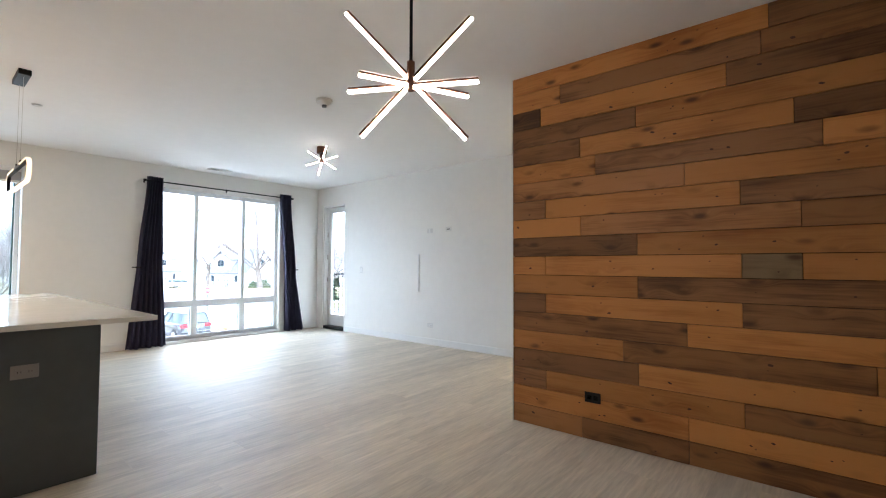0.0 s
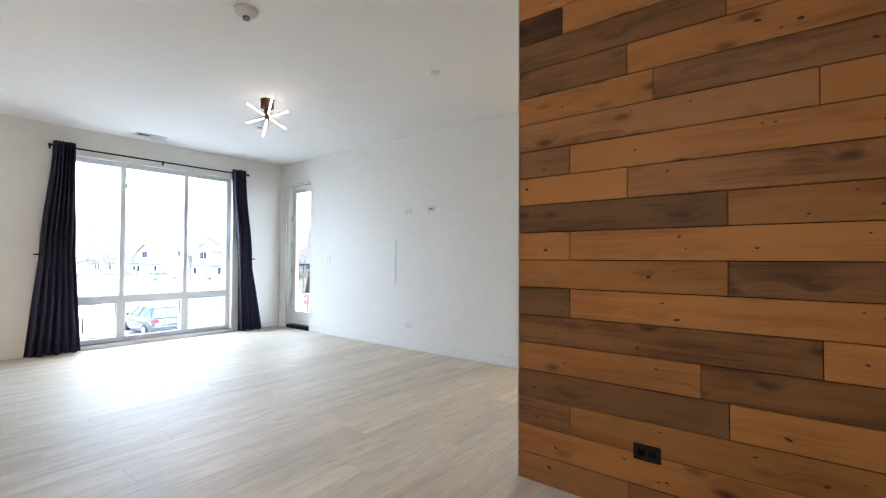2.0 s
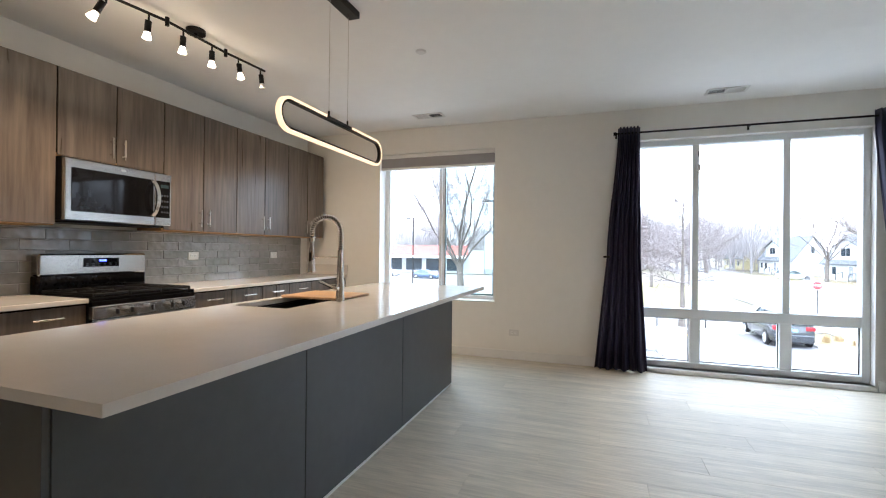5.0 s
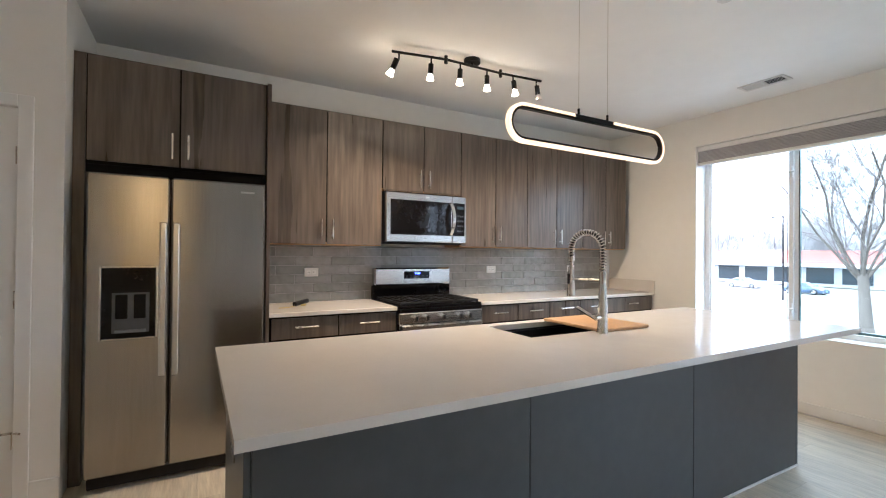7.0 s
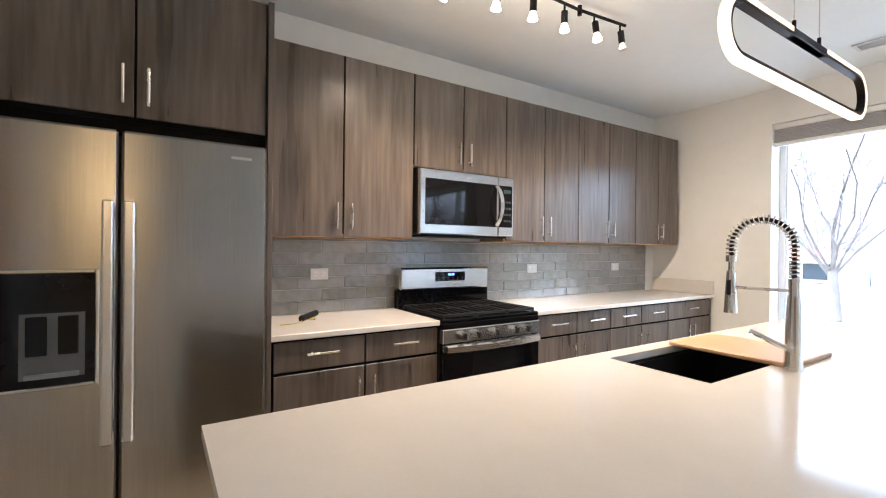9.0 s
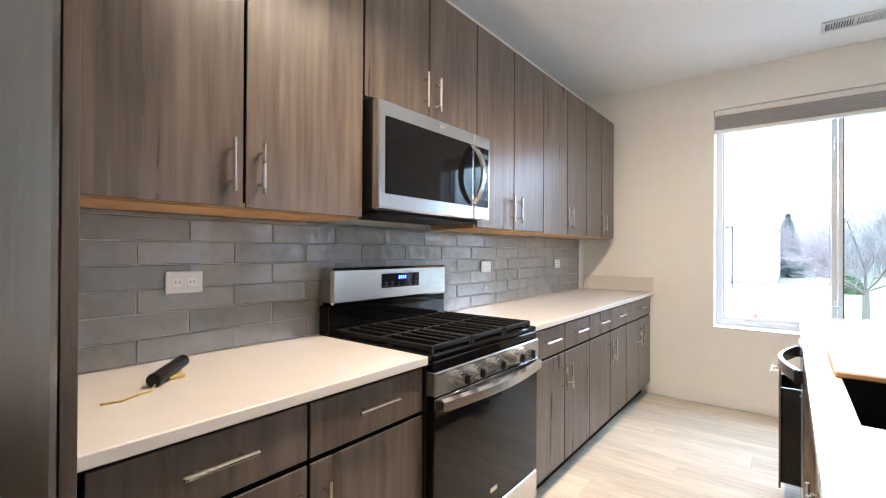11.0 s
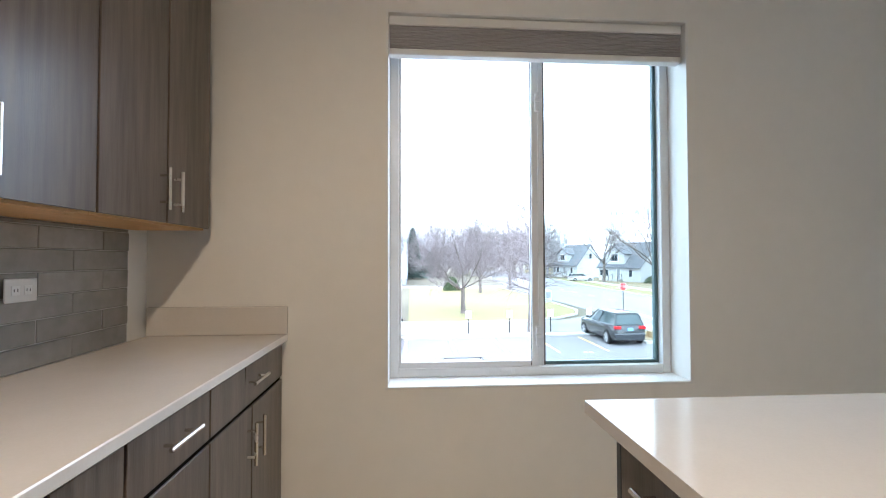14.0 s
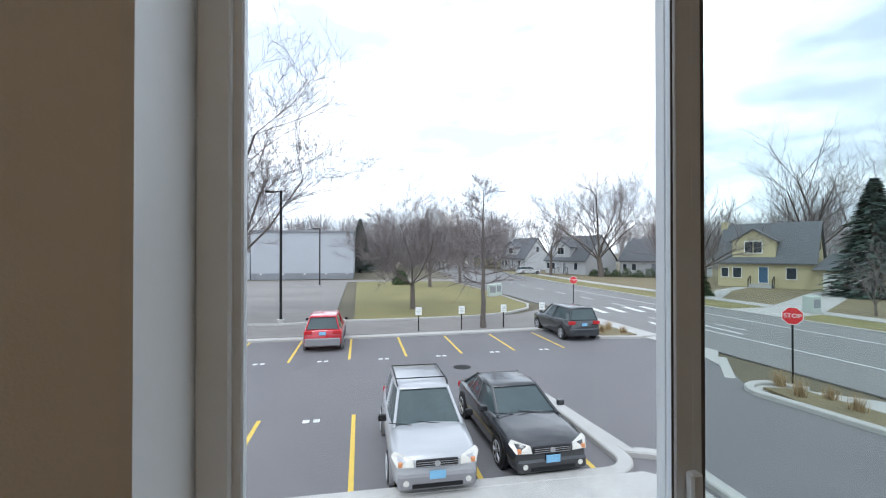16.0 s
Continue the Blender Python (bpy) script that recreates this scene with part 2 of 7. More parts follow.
M_DISPLAY = glow("blue_digits", (0.03, 0.05, 1.0), 1.2)
M_CONC = mat("concrete", (0.40, 0.39, 0.37), 0.85, var=0.15, scale=1.3, bump=0.2, bscale=30)

# ---- building helpers ----


def box(bm, x0, y0, z0, x1, y1, z1, bevel=0.0, seg=1):
    """A box between two corners, its edges rounded by bevel."""
    vs = [bm.verts.new((x, y, z)) for x in (x0, x1) for y in (y0, y1) for z in (z0, z1)]
    fs = [bm.faces.new([vs[i] for i in q]) for q in
          ((0, 1, 3, 2), (4, 6, 7, 5), (0, 4, 5, 1), (2, 3, 7, 6), (0, 2, 6, 4), (1, 5, 7, 3))]
    if bevel:
        es = list({e for f in fs for e in f.edges})
        bmesh.ops.bevel(bm, geom=es, offset=bevel, segments=seg, affect="EDGES", profile=0.5)
    return bm


def boxes(*dims, bevel=0.0):
    bm = bmesh.new()
    for d in dims:
        box(bm, *d, bevel=bevel)
    return bm


def rod(bm, a, b, r, sides=12, r2=None):
    """A round bar from a to b."""
    a, b = Vector(a), Vector(b)
    turn = (b - a).to_track_quat("Z", "Y").to_matrix().to_4x4()
    bmesh.ops.create_cone(bm, cap_ends=True, segments=sides, radius1=r, radius2=r if r2 is None else r2, depth=(b - a).length,
                          matrix=Matrix.Translation((a + b) / 2) @ turn)
    return bm


def rods(*items, sides=12):
    bm = bmesh.new()
    for a, b, r in items:
        rod(bm, a, b, r, sides)
    return bm


def sweep(points, r, sides=8, closed=False):
    """A tube of radius r along points."""
    bm = bmesh.new()
    pts = [Vector(p) for p in points]
    n = len(pts)
    rings = []
    side = None
    for i, p in enumerate(pts):
        q0 = pts[(i - 1) % n] if closed or i else p
        q1 = pts[(i + 1) % n] if closed or i < n - 1 else p
        d = (q1 - q0).normalized()
        if side is None:
            side = d.orthogonal().normalized()
        side = (side - d * side.dot(d)).normalized()
        up = d.cross(side)
        rad = r[i] if isinstance(r, (list, tuple)) else r
        rings.append([bm.verts.new(p + rad * (math.cos(a) * side + math.sin(a) * up)) for a in [2 * math.pi * k / sides for k in range(sides)]])
    for i in range(n if closed else n - 1):
        a, b = rings[i], rings[(i + 1) % n]
        for k in range(sides):
            bm.faces.new((a[k], a[(k + 1) % sides], b[(k + 1) % sides], b[k]))
    if not closed:
        bm.faces.new(rings[0][::-1])
        bm.faces.new(rings[-1])
    return bm


def mesh_of(name, bm, material, smooth=False):
    bmesh.ops.recalc_face_normals(bm, faces=bm.faces)
    me = bpy.data.meshes.new(name)
    if smooth:
        for f in bm.faces:
            f.smooth = True
    bm.to_mesh(me)
    bm.free()
    me.materials.append(material)
    return me


def base_of(ob):
    at = Vector()
    while ob:
        at += ob.location
        ob = ob.parent
    return at


def part(name, bm, material, parent, label="", smooth=False):
    """One mesh, given in world places, under a thing or a part."""
    bmesh.ops.translate(bm, verts=bm.verts, vec=-base_of(parent))
    ob = new(name, mesh_of(name, bm, material, smooth))
    ob.parent = parent
    if label:
        ob["label"] = label
    return ob


def thing(name, at, label, category, group=""):
    ob = new(name)
    ob.location = at
    ob.empty_display_size = 0.1
    return tagged(ob, label, category, group)


def solid(name, bm, material, label, category, group="", kind="", smooth=False, at=None):
    """A thing or piece of the setting that is one mesh."""
    if at:
        bmesh.ops.translate(bm, verts=bm.verts, vec=-Vector(at))
    ob = new(name, mesh_of(name, bm, material, smooth))
    if at:
        ob.location = at
    return tagged(ob, label, category, group, kind)


# ---- structure ----
CEIL = 2.775
XW, XT, YN, YS = -1.52, 5.466, 7.718, -2.2      # kitchen wall, media wall, window wall, back wall
XWOOD, YWOOD, YHALL = 3.375, 1.905, 3.03        # feature wall and hall opening
XDOOR = -0.72                                   # wall with the closet door
WALL_OUT = 7.98
KW = (-0.424, 1.10, 0.644, 2.475)               # kitchen window opening x0, x1, z0, z1
BW = (2.56, 4.64, 0.05, 2.44)                   # large window opening
BD = (6.83, 7.53, 0.0, 2.42)                    # balcony door opening y0, y1, z0, z1

solid("floor_slab", boxes((XW - 0.3, YS - 0.2, -0.30, 8.2, WALL_OUT, -0.012)), M_SUB, "concrete floor slab under the planks", "floor", kind="structure")
solid("ceiling", boxes((XW - 0.3, YS - 0.2, CEIL, 8.2, WALL_OUT, CEIL + 0.25)), M_CEIL, "smooth white painted ceiling", "ceiling", kind="structure")
solid("wall_north", boxes(
    (XW - 0.3, YN, -0.012, KW[0], WALL_OUT, CEIL), (KW[1], YN, -0.012, BW[0], WALL_OUT, CEIL), (BW[1], YN, -0.012, XT + 0.26, WALL_OUT, CEIL),
    (KW[0], YN, -0.012, KW[1], WALL_OUT, KW[2]), (KW[0], YN, KW[3], KW[1], WALL_OUT, CEIL),
    (BW[0], YN, -0.012, BW[1], WALL_OUT, BW[2]), (BW[0], YN, BW[3], BW[1], WALL_OUT, CEIL)), M_WALL,
    "pale greige painted window wall", "wall", kind="structure")
solid("wall_kitchen", boxes((XW - 0.3, 2.56, -0.012, XW, YN, CEIL)), M_WALL, "pale painted kitchen wall behind the cabinets", "wall", kind="structure")
solid("wall_media", boxes((XT, YHALL, -0.012, XT + 0.26, BD[0], CEIL), (XT, BD[1], -0.012, XT + 0.26, YN, CEIL), (XT, BD[0], BD[3], XT + 0.26, BD[1], CEIL)),
      M_WALL, "plain white painted wall with low baseboard", "wall", kind="structure")
solid("wall_hall_north", boxes((XT + 0.26, YHALL, -0.012, 8.0, YHALL + 0.14, CEIL)), M_WALL, "painted hall wall", "wall", kind="structure")
solid("wall_hall_end", boxes((8.0, YS - 0.2, -0.012, 8.2, YHALL + 0.14, CEIL)), M_WALL, "painted wall at the hall's end", "wall", kind="structure")
solid("wall_feature", boxes((XWOOD, YS, -0.012, XWOOD + 0.12, YWOOD, CEIL)), M_WALL, "painted partition that carries the cedar boards", "wall", kind="structure")
solid("wall_hall_south", boxes((XWOOD + 0.12, YWOOD - 0.12, -0.012, 8.0, YWOOD, CEIL)), M_WALL, "painted hall wall", "wall", kind="structure")
solid("wall_south", boxes((XDOOR - 0.15, YS - 0.2, -0.012, 8.0, YS, CEIL)), M_WALL, "plain painted back wall", "wall", kind="structure")
DY0, DY1, DZ = 1.52, 2.376, 2.068
solid("wall_closet", boxes((XDOOR - 0.15, YS, -0.012, XDOOR, DY0, CEIL), (XDOOR - 0.15, DY1, -0.012, XDOOR, 2.56, CEIL), (XDOOR - 0.15, DY0, DZ, XDOOR, DY1, CEIL),
      (XW - 0.3, 2.44, -0.012, XDOOR - 0.15, 2.56, CEIL)), M_WALL, "pale painted wall beside the refrigerator", "wall", kind="structure")


def baseboard(x0, y0, x1, y1, h=0.10):
    solid("baseboard", boxes((x0, y0, 0, x1, y1, h), bevel=0.003), M_TRIM, "white painted baseboard", "baseboard", kind="structure")


baseboard(-0.86, YN - 0.014, BW[0] - 0.02, YN - 0.001)
baseboard(BW[1] + 0.02, YN - 0.014, XT, YN - 0.001)
baseboard(XT - 0.014, YHALL, XT - 0.001, BD[0] - 0.002)
baseboard(XT, YHALL - 0.014, 8.0, YHALL - 0.001)
baseboard(XDOOR + 0.001, 2.44, XDOOR + 0.014, 2.56, 0.14)
baseboard(XDOOR + 0.001, YS, XDOOR + 0.014, DY0 - 0.06, 0.14)


# closet door
door = thing("door_closet", (XDOOR, DY0, 0), "white panelled closet door, closed, with satin nickel hinges", "door")
door["kind"] = "structure"
part("door_panel", boxes((XDOOR - 0.05, DY0 + 0.004, 0.01, XDOOR - 0.018, DY1 - 0.004, DZ - 0.004), bevel=0.002), M_TRIM, door)
part("stile", boxes((XDOOR - 0.0175, DY0 + 0.004, 0.01, XDOOR - 0.009, DY0 + 0.13, DZ - 0.004), (XDOOR - 0.0175, DY1 - 0.13, 0.01, XDOOR - 0.009, DY1 - 0.004, DZ - 0.004),
                    (XDOOR - 0.0175, DY0 + 0.13, 0.01, XDOOR - 0.009, DY1 - 0.13, 0.22), (XDOOR - 0.0175, DY0 + 0.13, DZ - 0.13, XDOOR - 0.009, DY1 - 0.13, DZ - 0.004), bevel=0.001), M_TRIM, door)
part("casing", boxes((XDOOR, DY1, 0, XDOOR + 0.016, DY1 + 0.062, DZ + 0.062), (XDOOR, DY0 - 0.062, 0, XDOOR + 0.016, DY0, DZ + 0.062), (XDOOR, DY0, DZ, XDOOR + 0.016, DY1, DZ + 0.062), bevel=0.002), M_TRIM, door)
for hz in (0.36, 1.08, 1.82):
    part("hinge", rods(((XDOOR - 0.004, DY1 - 0.004, hz - 0.045), (XDOOR - 0.004, DY1 - 0.004, hz + 0.045), 0.008)), M_NICKEL, door, "satin nickel hinge")
part("door_stop", rods(((XDOOR, DY1 - 0.01, 0.40), (XDOOR + 0.07, DY1 - 0.03, 0.42), 0.006), ((XDOOR, DY1 - 0.01, 0.40), (XDOOR + 0.03, DY1 + 0.03, 0.40), 0.006)), M_NICKEL, door, "satin nickel hinge-pin stop")


def framed(dims, w, axis="y"):
    """A rectangular frame of bar width w: dims x0, y0, z0, x1, y1, z1, its opening through the y or x axis."""
    x0, y0, z0, x1, y1, z1 = dims
    if axis == "y":
        return boxes((x0, y0, z0, x0 + w, y1, z1), (x1 - w, y0, z0, x1, y1, z1), (x0 + w, y0, z0, x1 - w, y1, z0 + w), (x0 + w, y0, z1 - w, x1 - w, y1, z1), bevel=0.003)
    return boxes((x0, y0, z0, x1, y0 + w, z1), (x0, y1 - w, z0, x1, y1, z1), (x0, y0 + w, z0, x1, y1 - w, z0 + w), (x0, y0 + w, z1 - w, x1, y1 - w, z1), bevel=0.003)


def pane(dims, parent, material=M_GLASS):
    g = part("pane", boxes(dims), material, parent)
    g.visible_shadow = False
    return g


# kitchen window: sliding sash inside, fixed light with a screen outside
kwin = thing("window_kitchen", (0.3, 7.85, KW[2]), "white vinyl sliding window in a deep painted reveal", "window")
kwin["kind"] = "structure"
part("window_frame", framed((KW[0] + 0.012, 7.88, KW[2] + 0.012, KW[1] - 0.012, 7.975, KW[3] - 0.012), 0.045), M_VINYL, kwin)
part("window_sill", boxes((KW[0], 7.712, KW[2], KW[1], 7.88, KW[2] + 0.012), bevel=0.003), M_TRIM, kwin)
part("reveal", boxes((KW[0], 7.714, KW[2] + 0.012, KW[0] + 0.012, 7.88, KW[3]), (KW[1] - 0.012, 7.714, KW[2] + 0.012, KW[1], 7.88, KW[3]), (KW[0] + 0.012, 7.714, KW[3] - 0.012, KW[1] - 0.012, 7.88, KW[3])), M_TRIM, kwin)
sash = part("sash", framed((KW[0] + 0.035, 7.893, KW[2] + 0.05, 0.372, 7.918, KW[3] - 0.05), 0.036), M_VINYL, kwin)
pane((KW[0] + 0.071, 7.903, KW[2] + 0.086, 0.336, 7.907, KW[3] - 0.086), sash)
part("meeting_stile", boxes((0.337, 7.9185, KW[2] + 0.052, 0.376, 7.945, KW[3] - 0.052), bevel=0.002), M_VINYL, kwin)
part("interlock", boxes((0.378, 7.9125, KW[2] + 0.052, 0.405, 7.9195, KW[3] - 0.052), bevel=0.002), M_VINYL, kwin)
part("weatherstrip", boxes((0.4052, 7.9145, KW[2] + 0.052, 0.4135, 7.9195, KW[3] - 0.052), bevel=0.001), M_DARKFRAME, kwin, "dark brown weatherstrip")
part("weatherstrip", boxes((0.328, 7.8915, KW[2] + 0.06, 0.332, 7.8928, KW[3] - 0.06)), M_DARKFRAME, kwin, "dark brown weatherstrip")
fix = part("fixed_light", framed((0.396, 7.92, KW[2] + 0.057, KW[1] - 0.058, 7.95, KW[3] - 0.057), 0.018), M_TEAL, kwin, "dark framed fixed light with an insect screen")
pane((0.414, 7.93, KW[2] + 0.075, KW[1] - 0.076, 7.934, KW[3] - 0.075), fix, M_SCREEN)
for lz in (0.86, 2.1):
    part("latch", boxes((0.352, 7.872, lz - 0.05, 0.374, 7.892, lz + 0.05), (0.346, 7.860, lz - 0.006, 0.39, 7.874, lz + 0.012), bevel=0.004), M_VINYL, kwin, "white plastic sash latch")
part("sash_lock", boxes((0.16, 7.876, KW[2] + 0.03, 0.22, 7.892, KW[2] + 0.05), bevel=0.003), M_VINYL, kwin)
blind = thing("cellular_blind", (0.33, 7.74, 2.25), "grey cellular blind drawn up under the window head", "blind")
part("headrail", boxes((KW[0] + 0.014, 7.735, 2.415, KW[1] - 0.02, 7.79, 2.46), bevel=0.004), M_TRIM, blind)
for i in range(9):
    z = 2.30 + i * 0.0127
    part("cell", boxes((KW[0] + 0.016, 7.738, z, KW[1] - 0.022, 7.788, z + 0.0115), bevel=0.004), M_BLIND, blind)
part("bottom_rail", boxes((KW[0] + 0.014, 7.736, 2.268, KW[1] - 0.02, 7.79, 2.298), bevel=0.005), M_TRIM, blind)

# large window
bwin = thing("window_living", (3.6, 7.85, BW[2]), "large white vinyl window of three lights over three low panes", "window")
bwin["kind"] = "structure"
part("window_frame", framed((BW[0], 7.80, BW[2], BW[1], 7.90, BW[3]), 0.06), M_VINYL, bwin)
part("transom", boxes((BW[0] + 0.06, 7.80, 0.565, BW[1] - 0.06, 7.90, 0.665), bevel=0.004), M_VINYL, bwin)
MX = (3.195, 3.985)
for mx in MX:
    part("mullion", boxes((mx - 0.03, 7.80, 0.665, mx + 0.03, 7.90, BW[3] - 0.06), (mx - 0.05, 7.80, BW[2] + 0.06, mx + 0.05, 7.90, 0.565), bevel=0.004), M_VINYL, bwin)
xs = (BW[0] + 0.06, MX[0], MX[1], BW[1] - 0.06)
for i in range(3):
    a, b = xs[i] + (0.03 if i else 0), xs[i + 1] - (0.03 if i < 2 else 0)
    pane((a, 7.85, 0.665, b, 7.855, BW[3] - 0.06), bwin)
    a, b = xs[i] + (0.05 if i else 0), xs[i + 1] - (0.05 if i < 2 else 0)
    pane((a, 7.85, BW[2] + 0.06, b, 7.855, 0.565), bwin)
    part("gasket", framed((a - 0.001, 7.842, BW[2] + 0.062, b + 0.001, 7.849, 0.563), 0.010), M_DARKFRAME, bwin)
part("window_sill", boxes((BW[0], 7.70, 0.0, BW[1], 7.80, BW[2]), bevel=0.003), M_TRIM, bwin)

# balcony door
bdoor = thing("door_balcony", (XT + 0.12, 7.2, 0), "white full-glass balcony door, closed, with a dark threshold", "door")
bdoor["kind"] = "structure"
part("door_frame", boxes((XT + 0.02, BD[0], 0.0, XT + 0.2, BD[0] + 0.035, BD[3]), (XT + 0.02, BD[1] - 0.035, 0.0, XT + 0.2, BD[1], BD[3]), (XT + 0.02, BD[0] + 0.035, BD[3] - 0.035, XT + 0.2, BD[1] - 0.035, BD[3]), bevel=0.003), M_TRIM, bdoor)
leaf = part("door_leaf", framed((XT + 0.10, BD[0] + 0.037, 0.06, XT + 0.145, BD[1] - 0.037, BD[3] - 0.037), 0.105, "x"), M_TRIM, bdoor)
part("kick_rail", boxes((XT + 0.10, BD[0] + 0.142, 0.165, XT + 0.145, BD[1] - 0.142, 0.27)), M_TRIM, bdoor)
pane((XT + 0.12, BD[0] + 0.142, 0.27, XT + 0.125, BD[1] - 0.142, BD[3] - 0.142), leaf)
part("threshold", boxes((XT + 0.0, BD[0] + 0.036, 0.0, XT + 0.2, BD[1] - 0.036, 0.055), bevel=0.004), M_BLACK, bdoor, "dark bronze threshold")
part("handle", rods(((XT + 0.06, BD[0] + 0.07, 1.02), (XT + 0.10, BD[0] + 0.07, 1.02), 0.012), ((XT + 0.06, BD[0] + 0.07, 1.02), (XT + 0.06, BD[0] + 0.18, 1.02), 0.008)), M_BLACK, leaf, "black lever handle")
for hz in (0.5, 0.95, 1.4, 1.85):
    part("hinge", boxes((XT + 0.085, BD[1] - 0.045, hz - 0.05, XT + 0.099, BD[1] - 0.03, hz + 0.05), bevel=0.003), M_NICKEL, bdoor)

# ---- kitchen ----


def bar_handle(parent, at, length, axis, out):
    """A bar pull with two posts: axis 'y' or 'z' for the bar, out the way it stands off along x."""
    x, y, z = at
    d = Vector((0, length / 2, 0)) if axis == "y" else Vector((0, 0, length / 2))
    c = Vector((x + out * 0.032, y, z))
    items = [(c - d, c + d, 0.0062)]
    for s in (-0.62, 0.62):
        items.append((Vector((x, y, z)) + d * s, c + d * s, 0.0045))
    return part("handle", rods(*items, sides=10), M_NICKEL, parent, "satin nickel bar handle")


def front(unit, name, x, y0, y1, z0, z1, handle=None, out=1, material=None, gap=0.0048):
    """A slab door or drawer front on the plane x, with its bar handle."""
    xa, xb = (x - 0.008, x) if out > 0 else (x, x + 0.008)
    ob = part(name, boxes((xa, y0 + gap, z0 + gap, xb, y1 - gap, z1 - gap), bevel=0.0015), material or M_CAB, unit)
    if handle == "drawer":
        bar_handle(ob, (x, (y0 + y1) / 2, (z0 + z1) / 2 + 0.01), 0.16, "y", out)
    elif handle:
        hy, hz = handle
        bar_handle(ob, (x, hy, hz), 0.155, "z", out)
    return ob


def upper_unit(y0, y1, ym, z0=1.395, z1=2.467, xf=-1.2, hz=1.52, label="grey-brown wood-grain wall cabinet with two doors"):
    u = thing("wall_cabinet", (XW, (y0 + y1) / 2, z0), label, "cabinet", "wall cabinets")
    # body face close behind the doors; its black paints the gap shadow
    part("body", boxes((XW + 0.001, y0 + 0.001, z0 + 0.022, xf - 0.0095, y1 - 0.001, z1)), M_GAPSHADE, u)
    part("underside", boxes((XW + 0.012, y0 + 0.001, z0 - 0.002, xf - 0.024, y1 - 0.001, z0 + 0.021)), M_RAWWOOD, u, "pale raw wood underside")
    front(u, "door", xf, y0, ym, z0, z1, (ym - 0.045, hz))
    front(u, "door", xf, ym, y1, z0, z1, (ym + 0.045, hz))
    return u


upper_unit(3.645, 4.553, 4.083)
upper_unit(4.553, 5.333, 4.945, 1.865, hz=1.985, label="short wood-grain wall cabinet above the microwave")
upper_unit(5.333, 6.13, 5.731)
upper_unit(6.13, 6.918, 6.53)
upper_unit(6.918, 7.622, 7.283)


def base_unit(y0, y1, drawers, ym, xf=-0.9):
    u = thing("base_cabinet", (XW, (y0 + y1) / 2, 0), "grey-brown wood-grain base cabinet with drawers over two doors", "cabinet", "base cabinets")
    part("body", boxes((XW + 0.001, y0 + 0.001, 0.10, xf - 0.0095, y1 - 0.001, 0.884)), M_GAPSHADE, u)
    part("toe_kick", boxes((XW + 0.001, y0 + 0.001, 0.001, xf - 0.075, y1 - 0.001, 0.099)), M_GAPSHADE, u)
    cuts = (y0, ym, y1) if drawers == 2 else (y0, y1)
    for a, b in zip(cuts, cuts[1:]):
        front(u, "drawer", xf, a, b, 0.722, 0.876, "drawer")
    front(u, "door", xf, y0, ym, 0.105, 0.716, (ym - 0.045, 0.585))
    front(u, "door", xf, ym, y1, 0.105, 0.716, (ym + 0.045, 0.585))
    return u


base_unit(3.632, 4.563, 2, 4.104)
base_unit(5.352, 6.164, 2, 5.776)
base_unit(6.164, 6.966, 2, 6.572)
base_unit(6.966, 7.70, 1, 7.316)

solid("countertop", boxes((XW + 0.012, 3.615, 0.885, -0.878, 4.562, 0.915), bevel=0.003), M_QUARTZ, "white quartz countertop beside the refrigerator", "countertop")
solid("countertop", boxes((XW + 0.012, 5.353, 0.885, -0.878, 7.716, 0.915), bevel=0.003), M_QUARTZ, "long white quartz countertop along the wall", "countertop")
solid("side_splash", boxes((XW + 0.013, 7.697, 0.916, -0.878, 7.716, 1.045), bevel=0.002), M_QUARTZ, "low white quartz upstand on the end wall", "upstand")


def outlet(name, at, axis, wide=True, dark=False, label="white outlet plate", face=None):
    """A wall plate with its sockets; axis: the way it faces (+x, -x or -y)."""
    w, h = (0.115, 0.073) if wide else (0.073, 0.115)
    x, y, z = at
    t = thing(name, at, label, "outlet" if "switch" not in name else "switch")
    mats = (M_BLACK, M_GLOSSBLACK) if dark else (face, face) if face else (M_PLATE, M_TRIM)

    def slab(u0, u1, v0, v1, d0, d1, bevel=0.0):
        if axis == "+x":
            return boxes((x + d0, y + u0, z + v0, x + d1, y + u1, z + v1), bevel=bevel)
        if axis == "-x":
            return boxes((x - d1, y + u0, z + v0, x - d0, y + u1, z + v1), bevel=bevel)
        return boxes((x + u0, y - d1, z + v0, x + u1, y - d0, z + v1), bevel=bevel)
    part("plate", slab(-w / 2, w / 2, -h / 2, h / 2, 0.0005, 0.006, 0.002), mats[0], t)
    if "switch" in name:
        part("rocker", slab(-0.016, 0.016, -0.033, 0.033, 0.0062, 0.010, 0.001), mats[1], t)
        return t
    for s in (-0.022, 0.022):
        u, v = (s, 0) if wide else (0, s)
        part("socket", slab(u - 0.015, u + 0.015, v - 0.015, v + 0.015, 0.0062, 0.008, 0.001), mats[1], t)
        for k in (-0.006, 0.006):
            if not dark:
                part("slot", slab(u + k - 0.0012, u + k + 0.0012, v - 0.004, v + 0.005, 0.0081, 0.0086), M_BLACK, t)
    return t


outlet("outlet", (XW + 0.022, 4.035, 1.165), "+x", label="white duplex outlet on the tiled splashback")
outlet("outlet", (XW + 0.022, 5.89, 1.17), "+x", label="white duplex outlet on the tiled splashback")
outlet("outlet", (XW + 0.022, 7.03, 1.17), "+x", label="white outlet on the tiled splashback near the corner")
outlet("outlet", (1.331, YN, 0.306), "-y", label="white outlet low on the window wall")

